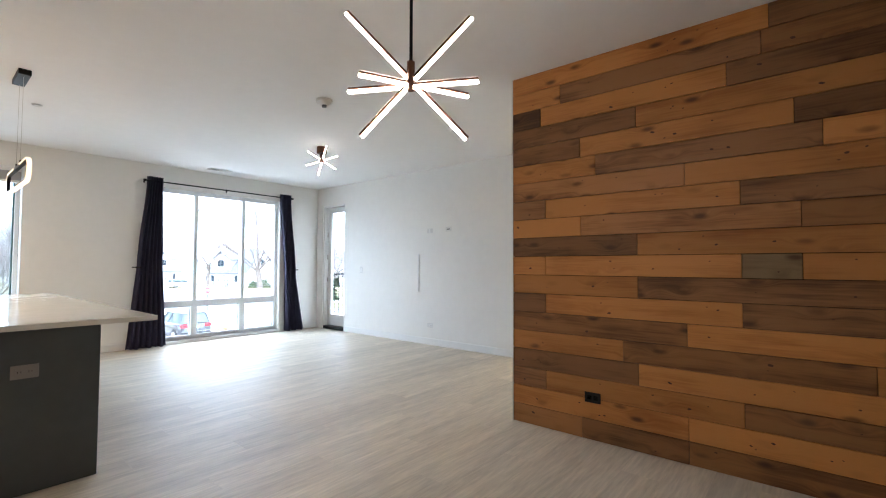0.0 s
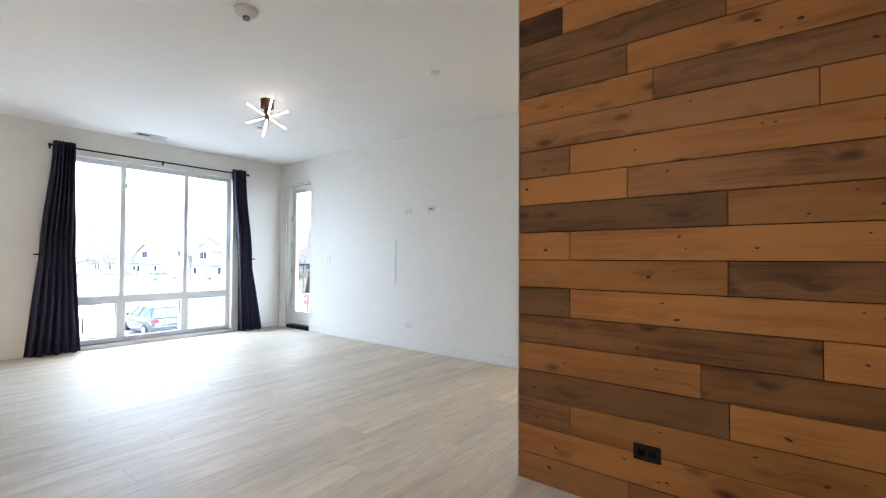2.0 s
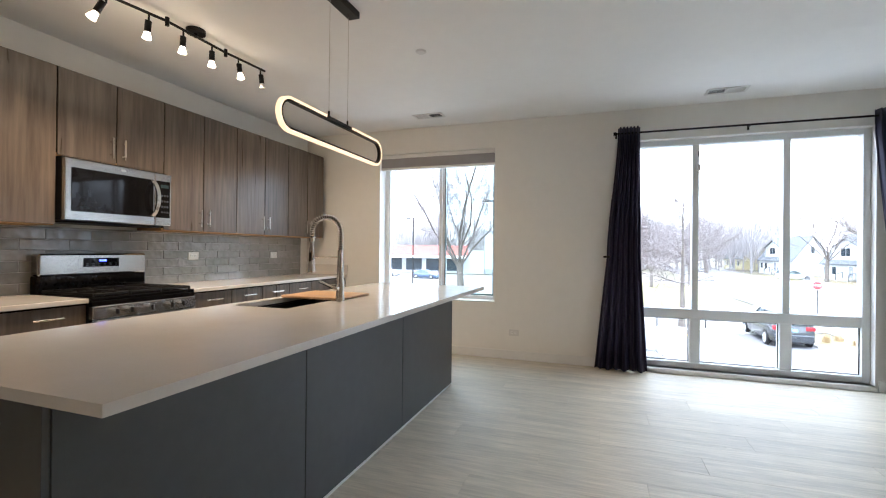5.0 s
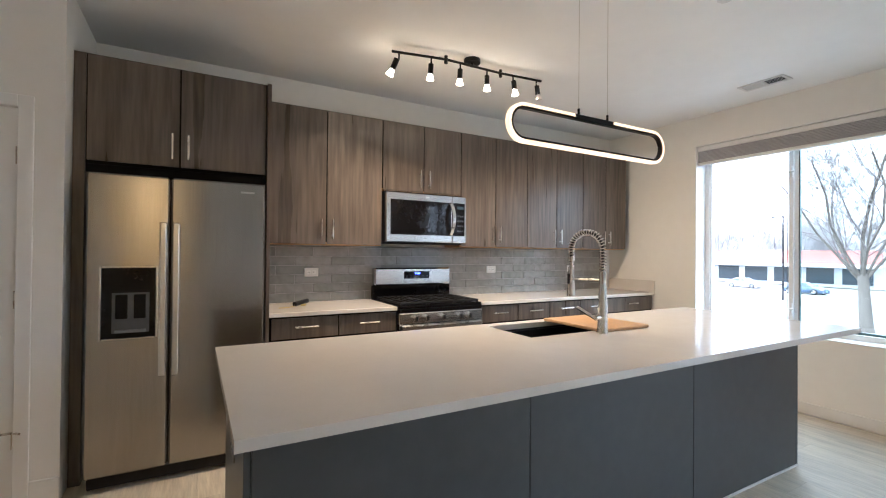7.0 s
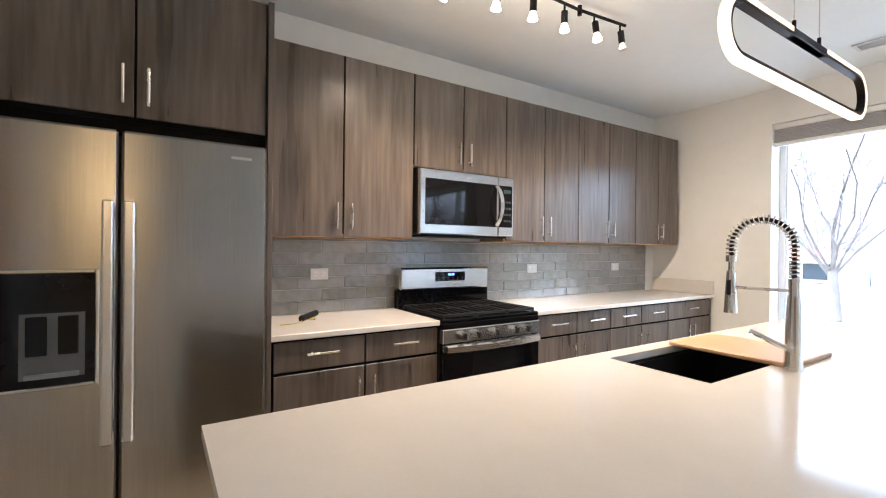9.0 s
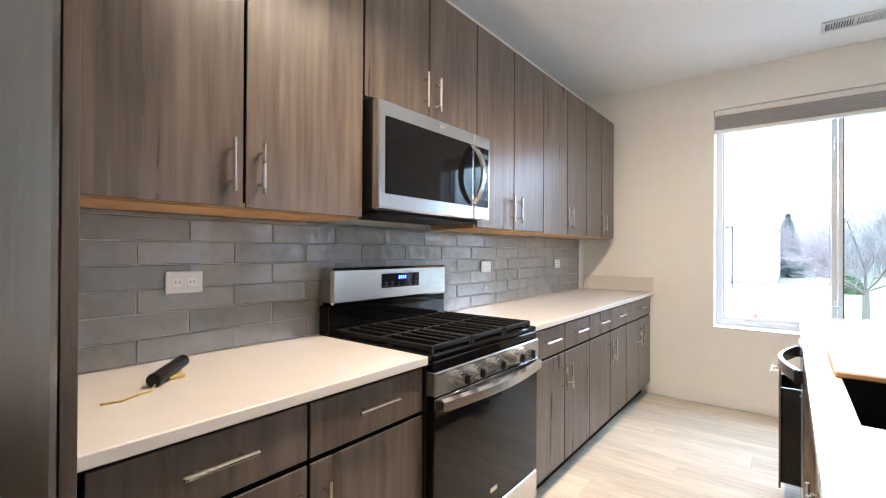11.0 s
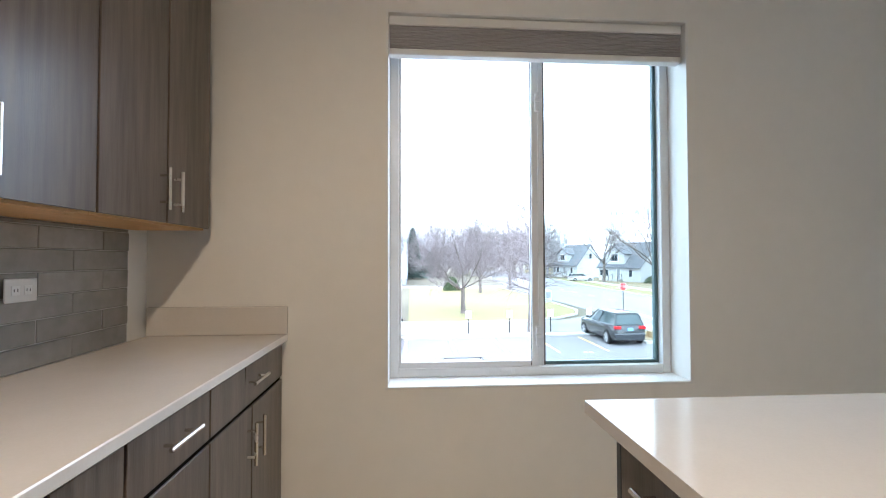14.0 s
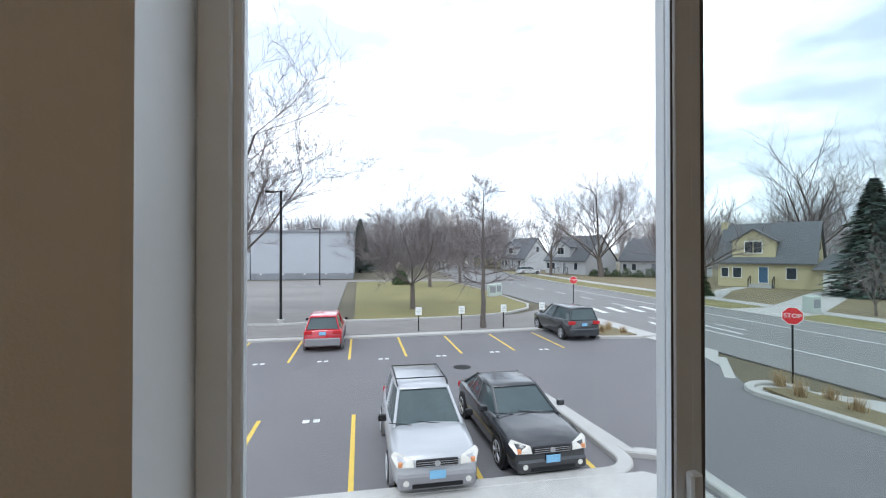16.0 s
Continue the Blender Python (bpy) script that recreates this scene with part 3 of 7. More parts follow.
# microwave
mw = thing("microwave", (-1.3, 4.95, 1.425), "stainless over-range microwave with a curved handle", "microwave")
part("body", boxes((XW + 0.013, 4.562, 1.43, -1.165, 5.332, 1.862), bevel=0.004), M_BLACK, mw)
part("bottom_vent", boxes((-1.47, 4.60, 1.415, -1.18, 5.30, 1.429), bevel=0.003), M_IRON, mw)
mwd = part("door", boxes((-1.164, 4.562, 1.43, -1.128, 5.20, 1.85), bevel=0.005), M_STEELH, mw, "stainless steel door")
part("window", boxes((-1.1275, 4.60, 1.492, -1.124, 5.185, 1.79), bevel=0.001), M_GLOSSBLACK, mwd, "black glass window")
part("control_strip", boxes((-1.164, 5.203, 1.43, -1.128, 5.345, 1.85), bevel=0.005), M_STEELH, mw)
ctl = part("control_panel", boxes((-1.1275, 5.206, 1.492, -1.124, 5.328, 1.79), bevel=0.001), M_GLOSSBLACK, mw, "black glass control panel")
part("display", boxes((-1.1238, 5.245, 1.735, -1.1228, 5.315, 1.762)), mat("lcd_grey", (0.03, 0.05, 0.055), 0.2), ctl)
for i in range(4):
    for j in range(3):
        part("button", boxes((-1.1238, 5.25 + j * 0.024, 1.53 + i * 0.045, -1.1230, 5.265 + j * 0.024, 1.545 + i * 0.045)), mat("key_grey", (0.035, 0.037, 0.04), 0.3) if not (i or j) else bpy.data.materials["key_grey"], ctl)
pts = [(-1.118 + 0.062 * math.sin(math.pi * k / 12) ** 0.7, 5.178, 1.502 + 0.28 * k / 12) for k in range(13)]
bm = bmesh.new()
rings = []
for p in pts:
    rings.append([bm.verts.new(Vector(p) + Vector(o)) for o in ((-0.005, -0.018, 0), (0.005, -0.015, 0), (0.005, 0.015, 0), (-0.005, 0.018, 0))])
for a, b in zip(rings, rings[1:]):
    for k in range(4):
        bm.faces.new((a[k], a[(k + 1) % 4], b[(k + 1) % 4], b[k]))
bm.faces.new(rings[0][::-1]), bm.faces.new(rings[-1])
part("handle", bm, M_STEELH, mwd, "bowed stainless handle", smooth=False)
part("badge", boxes((-1.1278, 4.93, 1.815, -1.1265, 4.965, 1.83)), M_NICKEL, mw)

# range
RY0, RY1 = 4.566, 5.349
rg = thing("gas_range", (-1.18, 4.95, 0), "stainless freestanding gas range with black glass oven door", "range")
part("body", boxes((XW + 0.03, RY0, 0.03, -0.895, RY1, 0.895), bevel=0.003), M_BLACK, rg)
part("cooktop", boxes((-1.42, RY0, 0.8955, -0.865, RY1, 0.918), bevel=0.006), M_GLOSSBLACK, rg, "black enamel cooktop")
part("front_lip", boxes((-0.894, RY0 + 0.002, 0.862, -0.862, RY1 - 0.002, 0.8952), bevel=0.004), M_GLOSSBLACK, rg)
bm = boxes((-1.49, RY0, 0.8955, -1.425, RY1, 1.04), bevel=0.004)
part("backguard_base", bm, M_GLOSSBLACK, rg)
bgd = part("backguard", boxes((-1.495, RY0 + 0.004, 1.0405, -1.408, RY1 - 0.004, 1.198), bevel=0.012), M_STEELH, rg, "stainless backguard")
dsp = part("display", boxes((-1.4078, 4.855, 1.098, -1.4045, 5.115, 1.165), bevel=0.001), M_GLOSSBLACK, bgd)
for k in range(4):
    part("digit", boxes((-1.4042, 4.965 + 0.014 * k, 1.138, -1.4032, 4.974 + 0.014 * k, 1.154)), M_DISPLAY, rg)
for k in range(6):
    for j in range(2):
        part("key", boxes((-1.4042, 4.872 + 0.042 * k, 1.106 + 0.014 * j, -1.4034, 4.888 + 0.042 * k, 1.112 + 0.014 * j)), bpy.data.materials["key_grey"], rg)
part("control_panel", boxes((-0.8945, RY0 + 0.002, 0.775, -0.852, RY1 - 0.002, 0.860), bevel=0.004), M_STEELH, rg, "stainless control panel")
for ky in (4.70, 4.80, 4.95, 5.11, 5.205):
    kb = part("knob", rods(((-0.8515, ky, 0.818), (-0.835, ky, 0.818), 0.026), ((-0.8345, ky, 0.818), (-0.812, ky, 0.818), 0.021), sides=20), M_STEELH, rg, "stainless control knob", smooth=False)
    part("grip", boxes((-0.8125, ky - 0.006, 0.80, -0.800, ky + 0.006, 0.836), bevel=0.003), M_BLACK, kb)
od = part("oven_door", boxes((-0.8945, RY0 + 0.003, 0.245, -0.858, RY1 - 0.003, 0.77), bevel=0.004), M_GLOSSBLACK, rg, "black glass oven door")
part("door_top", boxes((-0.8578, RY0 + 0.004, 0.735, -0.8535, RY1 - 0.004, 0.769), bevel=0.001), M_STEELH, od)
for k in range(4):
    for j in range(9):
        part("vent_slot", boxes((-0.8533, 4.66 + 0.155 * k + 0.011 * j, 0.752, -0.8528, 4.666 + 0.155 * k + 0.011 * j, 0.763)), M_BLACK, rg)
bm = bmesh.new()
rings = []
for k in range(17):
    s = k / 16
    x = -0.835 + 0.035 * math.sin(math.pi * s)
    y = RY0 + 0.02 + (RY1 - RY0 - 0.04) * s
    zc = 0.747
    rings.append([bm.verts.new((x + dx, y, zc + dz)) for dx, dz in ((-0.008, -0.022), (0.006, -0.019), (0.008, 0.014), (-0.006, 0.022))])
for a, b in zip(rings, rings[1:]):
    for k in range(4):
        bm.faces.new((a[k], a[(k + 1) % 4], b[(k + 1) % 4], b[k]))
bm.faces.new(rings[0][::-1]), bm.faces.new(rings[-1])
part("handle", bm, M_STEELH, od, "bowed stainless oven handle")
for yy in (RY0 + 0.022, RY1 - 0.022):
    part("handle_end", boxes((-0.853, yy - 0.012, 0.73, -0.838, yy + 0.012, 0.765), bevel=0.003), M_BLACK, od)
part("badge", boxes((-0.8577, 4.93, 0.30, -0.8570, 4.98, 0.318)), M_NICKEL, od)
part("storage_drawer", boxes((-0.8945, RY0 + 0.003, 0.05, -0.858, RY1 - 0.003, 0.238), bevel=0.004), M_STEELH, rg, "stainless storage drawer")
# grates: three sections of cast bars, and burners below
for g in range(3):
    ga, gb = RY0 + 0.02 + g * 0.2485, RY0 + 0.02 + (g + 1) * 0.2485 - 0.005
    bm = bmesh.new()
    for yy in (ga + 0.006, gb - 0.006):
        box(bm, -1.40, yy - 0.006, 0.926, -0.885, yy + 0.006, 0.944, bevel=0.003)
    for xx in (-1.394, -1.145, -0.891):
        box(bm, xx - 0.006, ga + 0.012, 0.926, xx + 0.006, gb - 0.012, 0.944, bevel=0.003)
    for k in range(3):
        yy = ga + 0.065 + k * 0.057
        box(bm, -1.388, yy - 0.005, 0.928, -1.151, yy + 0.005, 0.946, bevel=0.002)
        box(bm, -1.139, yy - 0.005, 0.928, -0.897, yy + 0.005, 0.946, bevel=0.002)
    for xx in (-1.394, -0.891):
        for yy in (ga + 0.008, gb - 0.008):
            box(bm, xx - 0.006, yy - 0.006, 0.9182, xx + 0.006, yy + 0.006, 0.9262)
    part("grate", bm, M_IRON, rg, "black cast-iron grate")
for bx, by in ((-1.27, 4.70), (-1.02, 4.70), (-1.15, 4.957), (-1.27, 5.22), (-1.02, 5.22)):
    part("burner", rods(((bx, by, 0.9182), (bx, by, 0.924), 0.045), ((bx, by, 0.9241), (bx, by, 0.931), 0.032), sides=20), M_IRON, rg)

# refrigerator with its surround
fr = thing("refrigerator", (-1.05, 3.11, 0), "stainless side-by-side refrigerator with an ice dispenser", "refrigerator")
part("body", boxes((XW + 0.04, 2.66, 0.02, -0.785, 3.56, 1.755), bevel=0.004), M_BLACK, fr)
fd = part("freezer_door", boxes((-0.778, 2.655, 0.085, -0.712, 3.042, 1.765), bevel=0.010), M_STEEL, fr, "stainless freezer door")
rd = part("fridge_door", boxes((-0.778, 3.05, 0.085, -0.712, 3.562, 1.765), bevel=0.010), M_STEEL, fr, "stainless refrigerator door")
part("kick_grille", boxes((-0.785, 2.67, 0.02, -0.74, 3.55, 0.08)), M_BLACK, fr)
for hy, par in ((3.015, fd), (3.078, rd)):
    bm = boxes((-0.672, hy - 0.017, 0.62, -0.652, hy + 0.017, 1.50), bevel=0.006)
    for hz in (0.66, 1.46):
        box(bm, -0.712, hy - 0.010, hz - 0.02, -0.671, hy + 0.010, hz + 0.02, bevel=0.002)
    part("handle", bm, M_STEELH, par, "tall flat stainless handle")
dp = part("dispenser", framed((-0.7115, 2.715, 0.835, -0.704, 2.99, 1.25), 0.012, "x"), M_STEELH, fd, "black ice and water dispenser")
part("recess", boxes((-0.7118, 2.727, 0.847, -0.7085, 2.978, 1.238)), M_GLOSSBLACK, fd)
part("dispenser_niche", boxes((-0.7084, 2.775, 0.875, -0.7065, 2.95, 1.10), bevel=0.0005), mat("niche_grey", (0.10, 0.10, 0.10), 0.5), fd)
for py in (2.82, 2.905):
    part("paddle", boxes((-0.7064, py - 0.028, 0.955, -0.698, py + 0.028, 1.09), bevel=0.003), M_GLOSSBLACK, fd)
part("drip_tray", boxes((-0.7064, 2.79, 0.878, -0.69, 2.935, 0.893), bevel=0.002), mat("tray_grey", (0.22, 0.22, 0.22), 0.4), fd)
part("badge", boxes((-0.7118, 3.42, 1.70, -0.7108, 3.50, 1.712)), M_NICKEL, rd, "small raised chrome badge")

fc = thing("fridge_cabinet", (-1.2, 3.1, 1.85), "dark wood-grain cabinet and side panels enclosing the refrigerator", "cabinet")
part("body", boxes((XW + 0.001, 2.62, 1.835, -0.8795, 3.588, 2.467)), M_GAPSHADE, fc)
part("side_panel", boxes((XW + 0.001, 2.563, 0.001, -0.875, 2.619, 2.467), bevel=0.001), M_CAB, fc)
part("side_panel", boxes((XW + 0.001, 3.589, 0.001, -0.845, 3.613, 2.467), bevel=0.001), M_CAB, fc)
part("rail", boxes((-0.91, 2.62, 1.79, -0.885, 3.588, 1.834)), M_GAPSHADE, fc)
front(fc, "door", -0.87, 2.622, 3.085, 1.85, 2.467, (3.045, 1.975))
front(fc, "door", -0.87, 3.085, 3.588, 1.85, 2.467, (3.13, 1.975))

# island
IX0, IX1, IY0, IY1 = 0.127, 1.231, 3.257, 6.656
isl = thing("kitchen_island", (0.6, 4.95, 0), "dark slate-grey panelled kitchen island", "island")
# blackened body paints the shadow between the island's fronts
part("body", boxes((0.1725, 3.322, 0.10, 0.948 - 0.02, 4.60, 0.884), (0.1725, 5.56, 0.10, 0.928, 6.54, 0.884), (0.60, 4.60, 0.10, 0.928, 5.56, 0.884), (0.1725, 4.60, 0.10, 0.60, 5.56, 0.62)), M_GAPSHADE, isl)
part("plinth", boxes((0.23, 3.33, 0.001, 0.925, 6.53, 0.099)), M_GAPSHADE, isl)
for a, b in ((3.322, 4.352), (4.352, 5.446), (5.446, 6.546)):
    part("back_panel", boxes((0.929, a + 0.002, 0.004, 0.949, b - 0.002, 0.884), bevel=0.002), M_SLATE, isl)
part("end_panel", boxes((0.165, 3.302, 0.004, 0.949, 3.321, 0.884), bevel=0.001), M_SLATE, isl)
part("end_panel", boxes((0.165, 6.547, 0.004, 0.949, 6.566, 0.884), bevel=0.001), M_SLATE, isl)
part("shoe_trim", boxes((0.9495, 3.31, 0.001, 0.957, 6.55, 0.012)), M_TRIM, isl)
front(isl, "drawer", 0.163, 6.16, 6.545, 0.722, 0.876, "drawer", out=-1)
front(isl, "pull_out_front", 0.045, 6.16, 6.545, 0.105, 0.716, None, out=-1)
bar_handle(isl, (0.045, 6.35, 0.655), 0.16, "y", -1)
for fy in (6.19, 6.50):
    part("pull_out_slide", boxes((0.0535, fy, 0.13, 0.172, fy + 0.02, 0.60)), M_BLACK, isl)
front(isl, "false_front", 0.163, 5.10, 5.555, 0.64, 0.876, None, out=-1)
front(isl, "door", 0.163, 5.10, 5.555, 0.105, 0.634, (5.145, 0.50), out=-1)
front(isl, "false_front", 0.163, 4.62, 5.10, 0.64, 0.876, None, out=-1)
front(isl, "door", 0.163, 4.62, 5.10, 0.105, 0.634, (5.055, 0.50), out=-1)
front(isl, "drawer", 0.163, 3.97, 4.62, 0.722, 0.876, "drawer", out=-1)
front(isl, "door", 0.163, 3.97, 4.62, 0.105, 0.716, (4.56, 0.585), out=-1)
front(isl, "drawer", 0.163, 3.325, 3.97, 0.722, 0.876, "drawer", out=-1)
front(isl, "door", 0.163, 3.325, 3.97, 0.105, 0.716, (3.40, 0.585), out=-1)
outlet("outlet", (0.62, 3.301, 0.66), "-y", face=M_PLATEG, label="grey outlet plate on the island's end")

SX0, SX1, SY0, SY1 = 0.205, 0.585, 4.665, 5.47
# one slab with a rectangular cut-out
bm = bmesh.new()
outer = [(IX0, IY0), (IX1, IY0), (IX1, IY1), (IX0, IY1)]
hole = [(SX0, SY0), (SX1, SY0), (SX1, SY1), (SX0, SY1)]
vv = {}
for tag, ring in (("o", outer), ("h", hole)):
    for i, (x, y) in enumerate(ring):
        for z in (0.885, 0.915):
            vv[tag, i, z] = bm.verts.new((x, y, z))
for i in range(4):
    j = (i + 1) % 4
    for z in (0.885, 0.915):
        bm.faces.new((vv["o", i, z], vv["o", j, z], vv["h", j, z], vv["h", i, z]))
    for tag in "oh":
        bm.faces.new((vv[tag, i, 0.885], vv[tag, j, 0.885], vv[tag, j, 0.915], vv[tag, i, 0.915]))
solid("island_countertop", bm, M_QUARTZ, "polished white quartz island top with a sink cut-out", "countertop")
sink = thing("sink", (0.395, 5.07, 0.66), "dark undermount sink in the island top", "sink")
part("basin_floor", boxes((SX0 - 0.008, SY0 - 0.008, 0.66, SX1 + 0.008, SY1 + 0.008, 0.672)), M_SINK, sink)
for d in ((SX0 - 0.008, SY0 - 0.008, 0.6725, SX0 + 0.002, SY1 + 0.008, 0.884), (SX1 - 0.002, SY0 - 0.008, 0.6725, SX1 + 0.008, SY1 + 0.008, 0.884),
          (SX0 + 0.0025, SY0 - 0.008, 0.6725, SX1 - 0.0025, SY0 + 0.002, 0.884), (SX0 + 0.0025, SY1 - 0.002, 0.6725, SX1 - 0.0025, SY1 + 0.008, 0.884)):
    part("basin_wall", boxes(d), M_SINK, sink)
part("ledge", boxes((SX0 + 0.0025, SY0 + 0.003, 0.868, SX0 + 0.012, SY1 - 0.003, 0.874), (SX1 - 0.012, SY0 + 0.003, 0.868, SX1 - 0.0025, SY1 - 0.003, 0.874)), M_SINK, sink)
part("drain", rods(((0.40, 5.0, 0.6722), (0.40, 5.0, 0.677), 0.045), sides=20), M_NICKEL, sink)
solid("cutting_board", boxes((0.19, 5.10, 0.916, 0.655, 5.49, 0.934), bevel=0.004), M_BAMBOO, "bamboo cutting board laid across the sink", "cutting board")

# faucet: body, sprung arch, docked spray head, lever
FX, FY = 0.655, 5.10
fa = thing("kitchen_faucet", (FX, FY, 0.915), "brushed nickel pull-down faucet with a coiled spring", "faucet")
bm = rods(((FX, FY, 0.9155), (FX, FY, 0.922), 0.031), sides=20)
rod(bm, (FX, FY, 0.9221), (FX, FY, 1.18), 0.029, 20, 0.020)
part("base", bm, M_NICKEL, fa)
part("stem", rods(((FX, FY, 1.1805), (FX, FY, 1.245), 0.019), sides=16), M_NICKEL, fa)
EX, EY = -0.98, -0.20                           # the way the arch leans over the sink
RA = 0.098
arch = [(FX, FY, 1.245 + 0.02 * k) for k in range(6)]
arch += [(FX + EX * RA * (1 - math.cos(a)), FY + EY * RA * (1 - math.cos(a)), 1.365 + RA * math.sin(a)) for a in [math.pi * k / 16 for k in range(1, 17)]]
HX, HY = FX + 2 * RA * EX, FY + 2 * RA * EY
arch += [(HX, HY, 1.365 - 0.02 * k) for k in range(1, 3)]
part("hose", sweep(arch, 0.008, 8), M_BLACK, fa)
length = [0]
for a, b in zip(arch, arch[1:]):
    length.append(length[-1] + (Vector(b) - Vector(a)).length)
coil = []
TURNS = 30
for k in range(TURNS * 10):
    s = length[-1] * k / (TURNS * 10 - 1)
    i = min(max(j for j in range(len(length)) if length[j] <= s), len(arch) - 2)
    u = (s - length[i]) / (length[i + 1] - length[i])
    p, q = Vector(arch[i]), Vector(arch[i + 1])
    d = (q - p).normalized()
    e1 = Vector((-EY, EX, 0))
    e2 = d.cross(e1)
    w = 2 * math.pi * k / 10
    coil.append(p.lerp(q, u) + 0.0165 * (math.cos(w) * e1 + math.sin(w) * e2))
part("spring", sweep(coil, 0.0033, 5), M_NICKEL, fa, "coiled nickel spring", smooth=True)
bm = rods(((HX, HY, 1.30), (HX, HY, 1.325), 0.019), ((HX, HY, 1.265), (HX, HY, 1.2995), 0.010), sides=16)
rod(bm, (HX, HY, 1.10), (HX, HY, 1.2645), 0.024, 16, 0.015)
part("spray_head", bm, M_NICKEL, fa)
part("spray_button", boxes((HX - 0.008, HY - 0.024, 1.17, HX + 0.008, HY - 0.016, 1.23), bevel=0.003), M_BLACK, fa)
part("dock_arm", rods(((FX, FY, 1.20), (HX, HY, 1.20), 0.006)), M_NICKEL, fa)
part("lever", rods(((FX, FY - 0.02, 1.00), (FX, FY - 0.055, 1.00), 0.014), ((FX, FY - 0.05, 0.995), (FX - 0.11, FY - 0.075, 1.045), 0.0095)), M_NICKEL, fa)

# dishwasher
dw = thing("dishwasher", (0.4, 5.86, 0), "stainless built-in dishwasher with a bowed handle", "dishwasher")
dwd = part("door", boxes((0.128, 5.562, 0.11, 0.1718, 6.154, 0.876), bevel=0.004), M_STEEL, dw)
part("toe_panel", boxes((0.185, 5.565, 0.002, 0.2, 6.15, 0.108)), M_BLACK, dw)
bm = bmesh.new()
rings = []
for k in range(17):
    s = k / 16
    x = 0.112 - 0.058 * math.sin(math.pi * s)
    y = 5.575 + 0.565 * s
    rings.append([bm.verts.new((x + dx, y, 0.80 + dz)) for dx, dz in ((0.006, -0.026), (-0.008, -0.022), (-0.006, 0.022), (0.008, 0.026))])
for a, b in zip(rings, rings[1:]):
    for k in range(4):
        bm.faces.new((a[k], a[(k + 1) % 4], b[(k + 1) % 4], b[k]))
bm.faces.new(rings[0][::-1]), bm.faces.new(rings[-1])
part("handle", bm, M_STEELH, dwd, "bowed stainless handle")
for yy in (5.58, 6.136):
    part("handle_end", boxes((0.10, yy - 0.012, 0.775, 0.1275, yy + 0.012, 0.825), bevel=0.003), M_BLACK, dwd)

# small tool left on the counter
rm = thing("charger_stick", (-1.25, 3.9, 0.915), "small black cylindrical gadget with a short cord on the counter", "gadget")
rc = rods(((-1.20, 3.845, 0.935), (-1.325, 3.965, 0.945), 0.018), sides=14)
part("barrel", rc, M_BLACK, rm)
part("foot", boxes((-1.285, 3.90, 0.9155, -1.245, 3.94, 0.925), bevel=0.002), mat("amber_foil", (0.45, 0.33, 0.08), 0.4), rm)
part("cord", sweep([(-1.20, 3.85, 0.925), (-1.17, 3.83, 0.920), (-1.16, 3.79, 0.918), (-1.14, 3.76, 0.918), (-1.15, 3.72, 0.918)], 0.0025, 6), bpy.data.materials["amber_foil"], rm)

# ---- ceiling lights ----
tl = thing("track_light", (-0.435, 4.95, CEIL), "black six-head ceiling track light, one lamp dark", "track light")
part("canopy", rods(((-0.435, 4.95, CEIL - 0.028), (-0.435, 4.95, CEIL - 0.001), 0.062), sides=28), M_BLACK, tl)
TZ = CEIL - 0.055
part("bar", rods(((-0.420, 4.72, TZ), (-0.420, 5.20, TZ), 0.009), ((-0.435, 4.95, TZ), (-0.435, 4.95, CEIL - 0.027), 0.012)), M_BLACK, tl)
part("bar", rods(((-0.495, 4.335, TZ), (-0.420, 4.72, TZ), 0.009)), M_BLACK, tl)
part("bar", rods(((-0.420, 5.20, TZ), (-0.385, 5.575, TZ), 0.009)), M_BLACK, tl)
for jy in (4.72, 5.20):
    part("joint", rods(((-0.420, jy, TZ - 0.03), (-0.420, jy, TZ + 0.025), 0.013)), M_BLACK, tl)
for i, (hx, hy, tx, ty) in enumerate(((-0.485, 4.385, -0.05, -0.06), (-0.445, 4.615, -0.02, 0.0), (-0.420, 4.84, -0.01, 0.0), (-0.420, 5.075, 0.0, 0.0), (-0.405, 5.31, 0.02, 0.01), (-0.390, 5.53, 0.01, 0.02))):
    hd = part("head", rods(((hx, hy, TZ), (hx, hy, TZ - 0.05), 0.006), ((hx + tx * 0.2, hy + ty * 0.2, TZ - 0.045), (hx + tx * 0.6, hy + ty * 0.6, TZ - 0.115), 0.019), sides=16), M_BLACK, tl)
    cone = bmesh.new()
    rod(cone, (hx + tx * 0.6, hy + ty * 0.6, TZ - 0.1155), (hx + tx * 0.9, hy + ty * 0.9, TZ - 0.155), 0.015, 16, 0.026)
    part("bulb", cone, M_BULB if i < 5 else M_PLATE, hd, "lit reflector bulb" if i < 5 else "unlit bulb")
    if i < 5:
        lamp("track_spot", "SPOT", (hx + tx, hy + ty, TZ - 0.175), (3.6, 4.2, 5.0, 5.5, 6.0)[i], WARM, 0.025, (hx + tx * 3.2, hy + ty * 3.2 + (0, 0, 0, 0.4, 0.8)[i], 1.6), 130, 0.9)

pl = thing("pendant_light", (0.739, 4.93, 1.86), "racetrack-shaped LED pendant hung on two wires", "pendant light")
loop = []
PZ, PR = 1.937, 0.078
for k in range(13):
    a = math.pi / 2 + math.pi * k / 12
    loop.append((0.739, 4.475 + PR * math.cos(a), PZ + PR * math.sin(a)))
for k in range(13):
    a = -math.pi / 2 + math.pi * k / 12
    loop.append((0.739, 5.392 + PR * math.cos(a), PZ + PR * math.sin(a)))


